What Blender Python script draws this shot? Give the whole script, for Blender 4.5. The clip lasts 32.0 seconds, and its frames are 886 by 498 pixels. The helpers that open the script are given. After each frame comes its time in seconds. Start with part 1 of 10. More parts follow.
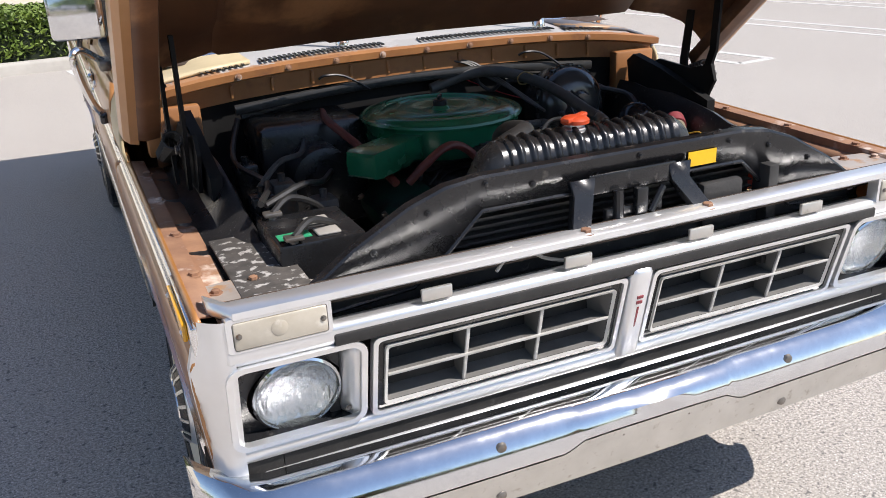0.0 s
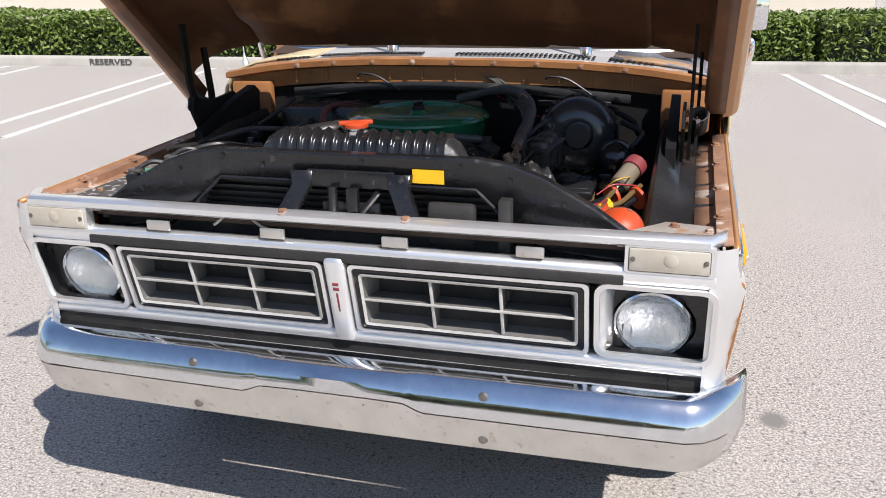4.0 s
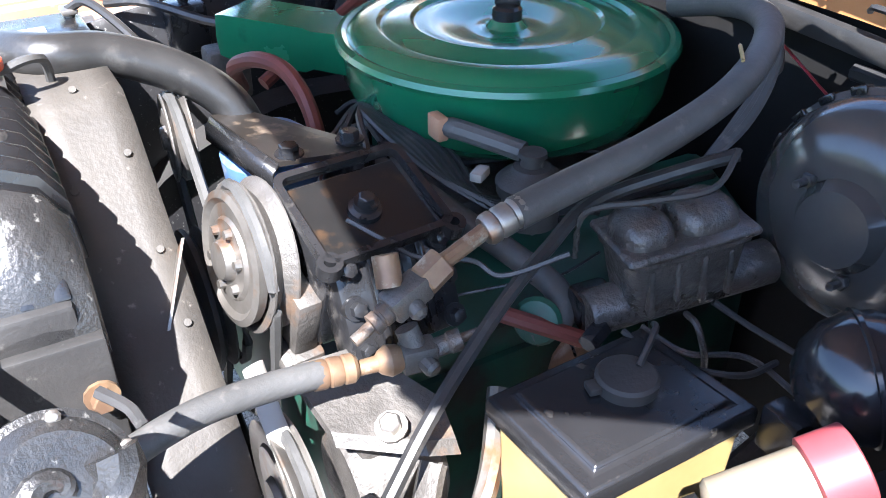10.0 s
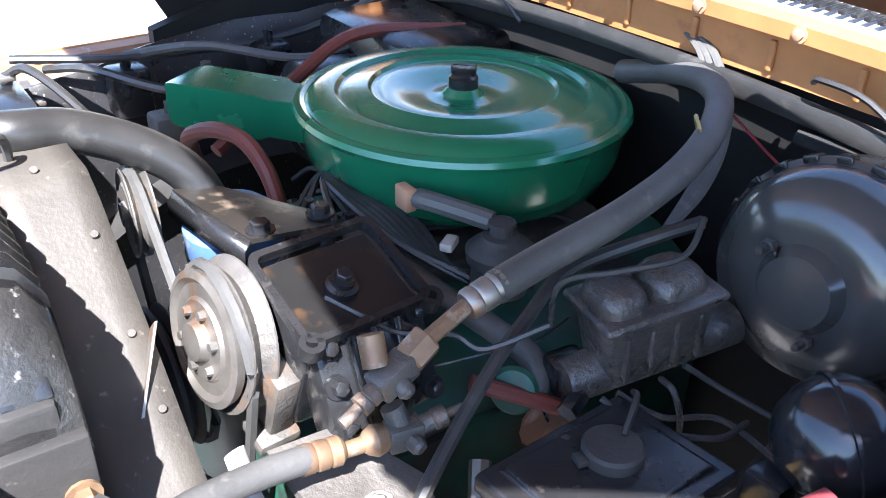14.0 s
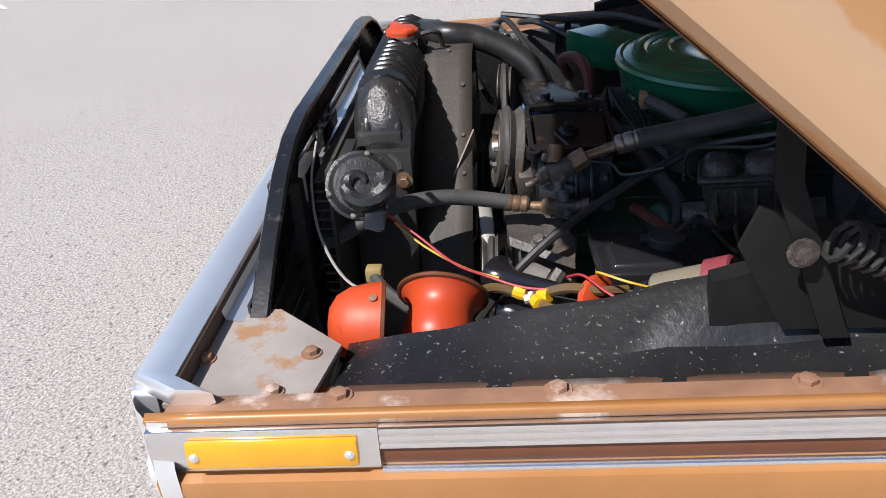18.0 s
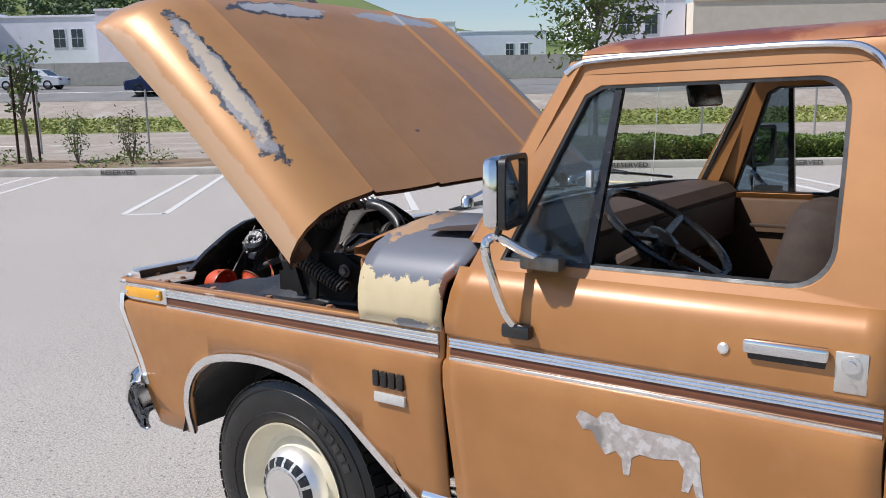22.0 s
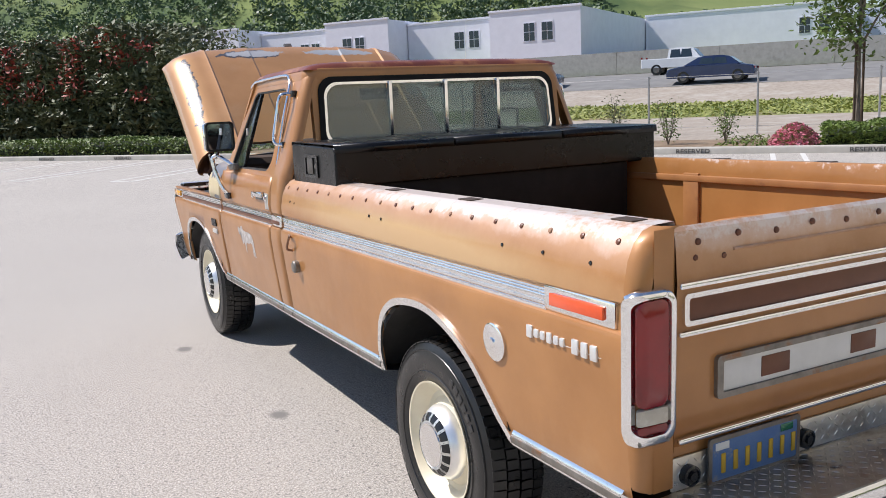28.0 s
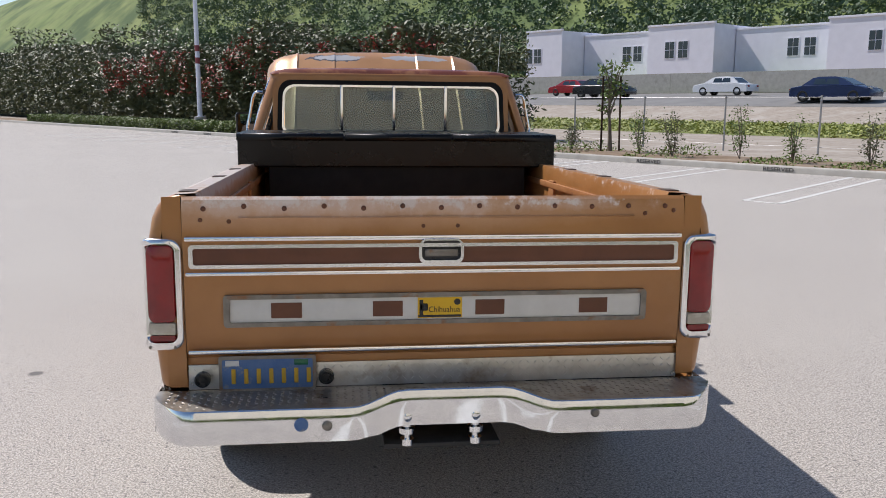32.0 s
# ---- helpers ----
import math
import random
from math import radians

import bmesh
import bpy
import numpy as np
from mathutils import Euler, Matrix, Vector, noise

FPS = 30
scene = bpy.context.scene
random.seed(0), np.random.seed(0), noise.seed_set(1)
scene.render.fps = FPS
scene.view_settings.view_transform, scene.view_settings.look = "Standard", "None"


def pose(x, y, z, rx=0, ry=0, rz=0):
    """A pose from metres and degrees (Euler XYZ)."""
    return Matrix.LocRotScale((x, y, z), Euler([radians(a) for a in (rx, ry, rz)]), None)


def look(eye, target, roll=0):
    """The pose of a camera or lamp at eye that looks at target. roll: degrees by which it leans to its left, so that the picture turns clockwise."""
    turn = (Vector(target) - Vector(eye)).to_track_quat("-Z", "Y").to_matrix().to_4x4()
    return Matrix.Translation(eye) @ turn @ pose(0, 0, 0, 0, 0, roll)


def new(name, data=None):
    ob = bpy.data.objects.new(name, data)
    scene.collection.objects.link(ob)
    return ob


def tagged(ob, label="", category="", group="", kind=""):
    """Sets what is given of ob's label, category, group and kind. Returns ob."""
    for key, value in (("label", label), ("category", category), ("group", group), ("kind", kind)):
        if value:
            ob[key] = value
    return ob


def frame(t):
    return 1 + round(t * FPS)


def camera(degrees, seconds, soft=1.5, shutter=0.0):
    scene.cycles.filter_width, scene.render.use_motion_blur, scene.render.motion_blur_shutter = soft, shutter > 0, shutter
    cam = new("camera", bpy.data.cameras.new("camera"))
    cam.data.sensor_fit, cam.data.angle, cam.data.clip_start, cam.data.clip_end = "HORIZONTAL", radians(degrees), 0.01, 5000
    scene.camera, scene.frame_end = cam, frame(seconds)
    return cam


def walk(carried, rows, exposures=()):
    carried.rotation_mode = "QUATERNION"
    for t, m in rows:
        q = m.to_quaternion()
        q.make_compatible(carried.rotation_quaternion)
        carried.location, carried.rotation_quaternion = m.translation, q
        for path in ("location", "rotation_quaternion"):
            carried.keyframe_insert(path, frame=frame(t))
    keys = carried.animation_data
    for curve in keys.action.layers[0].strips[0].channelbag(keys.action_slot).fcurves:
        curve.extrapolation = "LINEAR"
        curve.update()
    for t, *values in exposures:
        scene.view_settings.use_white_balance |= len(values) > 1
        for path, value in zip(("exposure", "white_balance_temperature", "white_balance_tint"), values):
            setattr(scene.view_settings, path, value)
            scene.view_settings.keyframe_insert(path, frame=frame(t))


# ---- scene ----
cam = camera(54.6, 32.0, soft=0.9)
PATH = [
    (0, (-1.085, -2.239, 1.611), (-0.337, -0.527, 0.897), -2.4),
    (0.5, (-0.861, -2.494, 1.617), (-0.334, -0.682, 0.956), -2.1),
    (1, (-0.677, -2.744, 1.607), (-0.307, -0.878, 0.99), -1.1),
    (1.5, (-0.47, -2.928, 1.614), (-0.256, -1.031, 1.021), -1.2),
    (2, (-0.217, -2.984, 1.616), (-0.159, -1.072, 1.033), -1.7),
    (2.5, (0.037, -2.964, 1.609), (-0.001, -1.053, 1.021), -1.0),
    (3, (0.28, -2.863, 1.596), (0.155, -0.972, 0.955), -0.5),
    (3.5, (0.54, -2.778, 1.584), (0.225, -0.91, 0.944), -0.6),
    (5.5, (1.48, -2.072, 1.583), (0.439, -0.509, 0.896), 1.4),
    (6, (1.562, -1.793, 1.58), (0.397, -0.329, 0.874), 2.6),
    (6.5, (1.558, -1.466, 1.585), (0.267, -0.144, 0.817), 2.8),
    (7, (1.477, -1.137, 1.568), (0.08, 0.008, 0.71), 3.9),
    (7.5, (1.307, -0.918, 1.556), (-0.114, 0.12, 0.607), 3.7),
    (8, (1.154, -0.758, 1.544), (-0.29, 0.207, 0.552), 1.9),
    (8.5, (1.052, -0.64, 1.516), (-0.418, 0.248, 0.491), 1.4),
    (9, (0.982, -0.604, 1.506), (-0.483, 0.246, 0.442), 0.7),
    (9.5, (0.925, -0.584, 1.488), (-0.534, 0.251, 0.405), 0.2),
    (10, (0.913, -0.582, 1.486), (-0.54, 0.248, 0.391), -0.0),
    (10.5, (0.91, -0.59, 1.485), (-0.536, 0.254, 0.391), -0.1),
    (11, (0.906, -0.601, 1.485), (-0.531, 0.262, 0.394), 0.0),
    (11.5, (0.891, -0.603, 1.484), (-0.528, 0.303, 0.403), 0.7),
    (12, (0.889, -0.609, 1.489), (-0.517, 0.34, 0.429), 1.5),
    (12.5, (0.886, -0.612, 1.503), (-0.52, 0.366, 0.471), 1.6),
    (13, (0.882, -0.621, 1.513), (-0.527, 0.378, 0.505), 1.8),
    (13.5, (0.876, -0.622, 1.514), (-0.533, 0.386, 0.514), 1.7),
    (15.5, (0.862, -0.63, 1.507), (-0.496, 0.381, 0.442), 1.6),
    (16, (0.889, -0.624, 1.511), (-0.47, 0.369, 0.43), 0.9),
    (16.5, (0.996, -0.601, 1.506), (-0.512, 0.165, 0.439), -0.3),
    (17, (1.177, -0.552, 1.507), (-0.473, -0.173, 0.441), -1.9),
    (17.5, (1.396, -0.512, 1.533), (-0.307, -0.424, 0.488), -3.3),
    (18, (1.684, -0.37, 1.589), (-0.073, -0.545, 0.65), -4.2),
    (18.5, (1.887, -0.172, 1.599), (0.094, -0.598, 0.823), -3.5),
    (19, (2.061, 0.087, 1.633), (0.273, -0.54, 0.994), -2.7),
    (19.5, (2.24, 0.347, 1.641), (0.473, -0.421, 1.105), -2.3),
    (20, (2.357, 0.613, 1.655), (0.624, -0.259, 1.173), -2.2),
    (20.5, (2.449, 0.953, 1.612), (0.767, -0.051, 1.212), -1.4),
    (21, (2.549, 1.273, 1.6), (0.919, 0.181, 1.215), -1.5),
    (21.5, (2.669, 1.586, 1.622), (1.049, 0.472, 1.254), -1.0),
    (22, (2.685, 1.94, 1.632), (1.105, 0.769, 1.265), -1.0),
    (22.5, (2.76, 2.263, 1.625), (1.206, 1.054, 1.272), -0.9),
    (23, (2.824, 2.592, 1.623), (1.288, 1.356, 1.288), -0.6),
    (23.5, (2.81, 2.932, 1.619), (1.327, 1.63, 1.291), -0.6),
    (24, (2.826, 3.274, 1.619), (1.38, 1.932, 1.29), -0.9),
    (24.5, (2.827, 3.631, 1.62), (1.409, 2.261, 1.286), -1.1),
    (25, (2.745, 3.989, 1.608), (1.361, 2.582, 1.28), -1.1),
    (25.5, (2.706, 4.333, 1.599), (1.371, 2.879, 1.278), -1.3),
    (27.5, (2.399, 5.672, 1.594), (1.339, 4.013, 1.243), -2.4),
    (28, (2.191, 5.928, 1.584), (1.279, 4.185, 1.226), -2.8),
    (28.5, (2.002, 6.188, 1.583), (1.197, 4.394, 1.219), -2.9),
    (29, (1.837, 6.452, 1.585), (1.075, 4.64, 1.22), -2.3),
    (29.5, (1.59, 6.627, 1.578), (0.919, 4.779, 1.214), -2.2),
    (30, (1.327, 6.798, 1.582), (0.781, 4.909, 1.219), -2.2),
    (30.5, (1.098, 6.988, 1.572), (0.618, 5.081, 1.21), -1.7),
    (31, (0.84, 7.119, 1.581), (0.408, 5.2, 1.22), -1.2),
    (31.5, (0.55, 7.193, 1.571), (0.231, 5.25, 1.222), -0.4),
    (32, (0.331, 7.282, 1.559), (0.095, 5.325, 1.22), 0.1),
]
walk(cam, [(t, look(eye, target, roll)) for t, eye, target, roll in PATH], exposures=[(t, e, 6550 if t < 4 else 6200 if t < 8 else 5950 if t < 16.8 else 6330 if 17.5 < t < 22 else 6220 if t < 24 else 6280 if t < 27 else 6420, 14) for t, e in ((0, 0.45), (2, 0.38), (3.5, 0.38), (5.5, 0.36), (6.5, 0.30), (7.1, 0.22), (7.7, 0.75), (8.4, 1.5), (9, 2.25), (10, 2.9), (12, 2.95), (16.4, 2.95), (17, 2.75), (17.6, 1.0), (18.2, 0.28), (19, 0.15), (21, 0.08), (23, 0.08), (25, 0.22), (28, 0.28), (30, 0.34), (31, 0.28), (32, 0.06))])

# ---- light ----
SUN_DIR = Vector((0.59, -0.53, 1.0)).normalized()
world = bpy.data.worlds.new("sky")
scene.world = world
world.use_nodes = True
wn = world.node_tree
bg = wn.nodes["Background"]
sky = wn.nodes.new("ShaderNodeTexSky")
sky.sky_type = "NISHITA"
sky.sun_disc = False
sky.sun_elevation = math.asin(SUN_DIR.z)
sky.sun_rotation = math.atan2(SUN_DIR.x, SUN_DIR.y)
sky.air_density, sky.dust_density, sky.ozone_density = 1.0, 0.35, 1.6
wn.links.new(sky.outputs[0], bg.inputs[0])
bg.inputs[1].default_value = 0.105
sun_data = bpy.data.lights.new("sun", "SUN")
sun_data.energy, sun_data.angle, sun_data.color = 4.6, radians(0.53), (1.0, 0.965, 0.91)
sun_lamp = new("sun", sun_data)
sun_lamp.matrix_world = look(SUN_DIR * 30, (0, 0, 0))


# ---- materials ----
def mat(name, c1, c2=None, rough=0.5, metal=0.0, scale=6.0, spread=(0.35, 0.65), bump=0.0, bscale=80.0, c3=None, s3=1.5, t3=(0.55, 0.62),
        rvar=0.0, coat=0.0, alpha=1.0, trans=0.0, ior=1.5, emit=0.0, stretch=None, detail=6.0, spec=0.5, rand=0.0):
    """Noise-mixed surface: c1 to c2 by fine noise, c3 in larger patches, bump and roughness variation."""
    m = bpy.data.materials.new(name)
    m.use_nodes = True
    nt = m.node_tree
    b = nt.nodes["Principled BSDF"]
    L = nt.links.new
    co = nt.nodes.new("ShaderNodeTexCoord")
    vec = co.outputs["Object"]
    if stretch:
        mp = nt.nodes.new("ShaderNodeMapping")
        mp.inputs["Scale"].default_value = stretch
        L(vec, mp.inputs[0])
        vec = mp.outputs[0]

    def nz(s, d=detail):
        n = nt.nodes.new("ShaderNodeTexNoise")
        n.inputs["Scale"].default_value, n.inputs["Detail"].default_value = s, d
        n.inputs["Roughness"].default_value = 0.6
        L(vec, n.inputs["Vector"])
        return n.outputs["Fac"]

    def ramp(f, a, z):
        r = nt.nodes.new("ShaderNodeMapRange")
        r.inputs["From Min"].default_value, r.inputs["From Max"].default_value = a, z
        L(f, r.inputs["Value"])
        return r.outputs["Result"]

    def mix(f, a, z):
        x = nt.nodes.new("ShaderNodeMix")
        x.data_type = "RGBA"
        if isinstance(f, float):
            x.inputs[0].default_value = f
        else:
            L(f, x.inputs[0])
        for v, s in ((a, x.inputs[6]), (z, x.inputs[7])):
            if isinstance(v, tuple):
                s.default_value = (*v, 1)
            else:
                L(v, s)
        return x.outputs[2]

    col = mix(ramp(nz(scale), *spread), c1, c2 or c1)
    if c3:
        col = mix(ramp(nz(s3), *t3), col, c3)
    if rand:
        oi = nt.nodes.new("ShaderNodeObjectInfo")
        hs = nt.nodes.new("ShaderNodeHueSaturation")
        mr = nt.nodes.new("ShaderNodeMapRange")
        mr.inputs["To Min"].default_value, mr.inputs["To Max"].default_value = 1 - rand, 1 + rand
        L(oi.outputs["Random"], mr.inputs["Value"])
        L(mr.outputs[0], hs.inputs["Value"])
        L(col, hs.inputs["Color"])
        col = hs.outputs[0]
    L(col, b.inputs["Base Color"])
    b.inputs["Metallic"].default_value = metal
    b.inputs["Specular IOR Level"].default_value = spec
    b.inputs["IOR"].default_value = ior
    b.inputs["Coat Weight"].default_value = coat
    b.inputs["Coat Roughness"].default_value = 0.12
    b.inputs["Transmission Weight"].default_value = trans
    b.inputs["Alpha"].default_value = alpha
    b.inputs["Roughness"].default_value = rough
    if rvar:
        r = nt.nodes.new("ShaderNodeMapRange")
        r.inputs["From Min"].default_value, r.inputs["From Max"].default_value = 0.3, 0.7
        r.inputs["To Min"].default_value, r.inputs["To Max"].default_value = max(rough - rvar, 0.03), min(rough + rvar, 1)
        L(nz(scale * 0.7 + 0.5), r.inputs["Value"])
        L(r.outputs[0], b.inputs["Roughness"])
    if bump:
        bp = nt.nodes.new("ShaderNodeBump")
        bp.inputs["Strength"].default_value = bump
        bp.inputs["Distance"].default_value = 0.01
        L(nz(bscale, 4.0), bp.inputs["Height"])
        L(bp.outputs[0], b.inputs["Normal"])
    if emit:
        b.inputs["Emission Color"].default_value = (*c1, 1)
        b.inputs["Emission Strength"].default_value = emit
    m["shader"] = 1
    return m


def patched(m, layers):
    """Lays worn patches of another colour over a material: ((cx, cy, cz), (rx, ry, rz), noise scale, ragged, colour, rough) each."""
    nt = m.node_tree
    b = nt.nodes["Principled BSDF"]
    L = nt.links.new
    co = nt.nodes.new("ShaderNodeTexCoord")
    base = b.inputs["Base Color"].links[0].from_socket
    for centre, radii, s, ragged, colour, edge in layers:
        mp = nt.nodes.new("ShaderNodeMapping")
        mp.vector_type = "TEXTURE"
        mp.inputs["Location"].default_value = centre[:3]
        if len(centre) > 3:
            mp.inputs["Rotation"].default_value = [radians(a) for a in centre[3:]]
        mp.inputs["Scale"].default_value = radii
        L(co.outputs["Object"], mp.inputs[0])
        ln = nt.nodes.new("ShaderNodeVectorMath")
        ln.operation = "LENGTH"
        L(mp.outputs[0], ln.inputs[0])
        n = nt.nodes.new("ShaderNodeTexNoise")
        n.inputs["Scale"].default_value, n.inputs["Detail"].default_value = s, 8
        n.inputs["Roughness"].default_value = 0.7
        L(co.outputs["Object"], n.inputs["Vector"])
        ad = nt.nodes.new("ShaderNodeMath")
        ad.operation = "MULTIPLY_ADD"
        L(n.outputs["Fac"], ad.inputs[0])
        ad.inputs[1].default_value = ragged
        L(ln.outputs["Value"], ad.inputs[2])
        mr = nt.nodes.new("ShaderNodeMapRange")
        mr.inputs["From Min"].default_value, mr.inputs["From Max"].default_value = 1.0 + ragged * 0.5, 1.0 + ragged * 0.5 - edge
        L(ad.outputs[0], mr.inputs["Value"])
        x = nt.nodes.new("ShaderNodeMix")
        x.data_type = "RGBA"
        L(mr.outputs[0], x.inputs[0])
        L(base, x.inputs[6])
        x.inputs[7].default_value = (*colour, 1)
        base = x.outputs[2]
    L(base, b.inputs["Base Color"])
    return m


COPPER = dict(c1=(0.43, 0.195, 0.060), c2=(0.36, 0.155, 0.044), c3=(0.48, 0.27, 0.125), s3=1.7, t3=(0.58, 0.9), rough=0.42, metal=0.12, scale=3.5, rvar=0.08, bump=0.02, bscale=400, coat=0.45)
M_PAINT = mat("copper_paint", **COPPER)
M_PAINTW = mat("copper_paint_worn_lit", **{**COPPER, "rough": 0.45, "metal": 0.15})
# First layer paints sunlight on the upper bed side; the rest is rail wear.
patched(M_PAINTW, [((0.94, 3.2, 1.10), (0.3, 1.45, 0.085), 3, 0.5, (0.58, 0.365, 0.175), 0.6), ((0.45, 3.2, 1.215), (1.25, 4, 0.085), 4, 0.8, (0.62, 0.37, 0.22), 0.9), ((0.45, 3.2, 1.235), (1.25, 3, 0.050), 9, 1.5, (0.66, 0.47, 0.37), 0.6), ((0.45, 3.3, 1.245), (1.25, 1.6, 0.035), 18, 2.6, (0.70, 0.60, 0.54), 0.3)])
M_PRIMER = mat("orange_inner_paint", (0.38, 0.168, 0.056), (0.30, 0.125, 0.042), 0.55, 0, 7, c3=(0.20, 0.085, 0.04), s3=9, t3=(0.58, 0.7), rvar=0.1)
M_RUST = mat("rusty_rail_paint", (0.34, 0.185, 0.105), (0.24, 0.125, 0.075), 0.65, 0, 14, c3=(0.58, 0.46, 0.38), s3=7, t3=(0.55, 0.62))
M_UNDER = mat("brown_underside", (0.15, 0.064, 0.028), (0.09, 0.038, 0.018), 0.5, 0, 5, c3=(0.30, 0.14, 0.06), s3=3, t3=(0.52, 0.65))
M_CHROME = mat("chrome", (0.82, 0.83, 0.84), (0.72, 0.73, 0.75), 0.10, 1.0, 20, rvar=0.05)
M_CHROMEW = mat("dull_chrome", (0.90, 0.90, 0.90), (0.84, 0.84, 0.83), 0.33, 0.78, 6, c3=(0.74, 0.72, 0.68), s3=12, t3=(0.66, 0.85), rvar=0.05)
M_FACE = mat("hazed_chrome", (0.72, 0.70, 0.66), (0.62, 0.60, 0.56), 0.38, 0.85, 9, c3=(0.50, 0.46, 0.41), s3=40, t3=(0.60, 0.70), rvar=0.1)
# Silver grille plastic darkened in colour for the shade inside the inserts.
M_GRILLD = mat("grille_plastic_shade", (0.16, 0.155, 0.145), (0.12, 0.115, 0.105), 0.6, 0, 14)
M_BARE = mat("bare_scoured_metal", (0.47, 0.42, 0.37), (0.36, 0.31, 0.27), 0.5, 0.25, 9, c3=(0.46, 0.26, 0.13), s3=14, t3=(0.56, 0.64), rvar=0.1)
M_ALU = mat("aluminium_trim", (0.90, 0.90, 0.90), (0.84, 0.83, 0.82), 0.16, 0.98, 8, rvar=0.04)
M_SATIN = mat("satin_black", (0.050, 0.048, 0.047), (0.034, 0.033, 0.033), 0.22, 0, 7, c3=(0.085, 0.07, 0.055), s3=7, t3=(0.56, 0.74), rvar=0.08, coat=0.5)
M_GRIME = mat("greasy_cast_black", (0.060, 0.050, 0.044), (0.026, 0.023, 0.021), 0.34, 0, 22, c3=(0.12, 0.10, 0.085), s3=55, t3=(0.58, 0.68), rvar=0.14, bump=0.45, bscale=110, coat=0.25)
M_APRON = mat("dusty_apron", (0.011, 0.011, 0.012), (0.024, 0.023, 0.023), 0.36, 0, 5, c3=(0.24, 0.235, 0.225), s3=150, t3=(0.63, 0.72), rvar=0.12, bump=0.1, bscale=60)
M_ALUG = mat("grille_plastic_silver", (0.62, 0.61, 0.58), (0.50, 0.48, 0.44), 0.42, 0.25, 14, c3=(0.38, 0.35, 0.30), s3=9, t3=(0.6, 0.75))
M_BLACK = mat("black_paint", (0.011, 0.011, 0.012), (0.017, 0.017, 0.018), 0.25, 0, 9, c3=(0.065, 0.060, 0.054), s3=34, t3=(0.62, 0.74), rvar=0.12, bump=0.05, bscale=150)
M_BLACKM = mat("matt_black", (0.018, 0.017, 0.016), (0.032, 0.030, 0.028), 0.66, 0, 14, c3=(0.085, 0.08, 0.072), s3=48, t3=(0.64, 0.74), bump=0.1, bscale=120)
# Shade on the hinges, firewall and toolbox well is put into this black.
M_SHADEBLACK = mat("shade_black", (0.008, 0.008, 0.008), (0.013, 0.0125, 0.012), 0.7, 0, 12, spec=0.2)
M_BLACKG = mat("gloss_black", (0.010, 0.010, 0.012), (0.016, 0.016, 0.018), 0.18, 0, 5, rvar=0.06, coat=0.3)
M_DUSTY = mat("dusty_black", (0.046, 0.041, 0.035), (0.070, 0.062, 0.052), 0.6, 0, 7, c3=(0.15, 0.135, 0.115), s3=60, t3=(0.64, 0.72), bump=0.12, bscale=140)
M_RUBBER = mat("rubber", (0.016, 0.016, 0.016), (0.028, 0.027, 0.026), 0.42, 0, 12, c3=(0.055, 0.052, 0.048), s3=26, t3=(0.58, 0.74), rvar=0.12, bump=0.06, bscale=160)
M_HOSE = mat("dusty_hose", (0.045, 0.044, 0.042), (0.075, 0.073, 0.069), 0.58, 0, 9, c3=(0.11, 0.10, 0.09), s3=40, t3=(0.60, 0.74), rvar=0.1, bump=0.1, bscale=120)
M_TYRE = mat("tyre_rubber", (0.007, 0.007, 0.007), (0.013, 0.0127, 0.0125), 0.33, 0, 16, rvar=0.1, bump=0.08, bscale=120)
M_BEIGEP = mat("beige_plastic", (0.22, 0.185, 0.13), (0.165, 0.135, 0.095), 0.5, 0, 12)
M_CORRODED = mat("flaking_black_paint", (0.016, 0.016, 0.016), (0.032, 0.031, 0.030), 0.26, 0, 14, c3=(0.17, 0.165, 0.15), s3=90, t3=(0.63, 0.72), rvar=0.12, bump=0.2, bscale=200)
M_CREAM = mat("cream_wheel", (0.74, 0.68, 0.52), (0.66, 0.58, 0.42), 0.4, 0, 6, c3=(0.45, 0.28, 0.14), s3=14, t3=(0.68, 0.76))
M_GREEN = mat("green_engine_paint", (0.008, 0.115, 0.052), (0.012, 0.15, 0.070), 0.24, 0.1, 5, rvar=0.06, coat=0.5, c3=(0.005, 0.06, 0.028), s3=10, t3=(0.62, 0.78))
M_GREEND = mat("green_block_paint", (0.008, 0.075, 0.045), (0.014, 0.05, 0.035), 0.5, 0, 9, c3=(0.02, 0.02, 0.018), s3=8, t3=(0.5, 0.62))
M_STEEL = mat("worn_steel", (0.27, 0.25, 0.225), (0.18, 0.165, 0.145), 0.42, 0.75, 20, c3=(0.24, 0.13, 0.07), s3=18, t3=(0.56, 0.68), rvar=0.1)
M_CAST = mat("grey_cast_metal", (0.115, 0.105, 0.094), (0.070, 0.064, 0.057), 0.5, 0.3, 26, c3=(0.15, 0.095, 0.06), s3=16, t3=(0.58, 0.70), bump=0.25, bscale=130, rvar=0.1)
M_BRASS = mat("tarnished_brass", (0.25, 0.165, 0.095), (0.17, 0.10, 0.062), 0.5, 0.45, 25, c3=(0.32, 0.28, 0.21), s3=34, t3=(0.58, 0.66))
M_RED = mat("red_cap", (0.27, 0.050, 0.058), (0.20, 0.036, 0.042), 0.5, 0, 10)
M_ORANGE = mat("orange_horn_paint", (0.58, 0.075, 0.018), (0.48, 0.055, 0.015), 0.45, 0, 6, c3=(0.25, 0.04, 0.02), s3=16, t3=(0.62, 0.72), rvar=0.08)
M_REDHOSE = mat("red_heater_hose", (0.16, 0.035, 0.022), (0.10, 0.022, 0.016), 0.55, 0, 14)
M_PLASTW = mat("yellowed_plastic", (0.36, 0.27, 0.115), (0.29, 0.205, 0.08), 0.45, 0, 6)
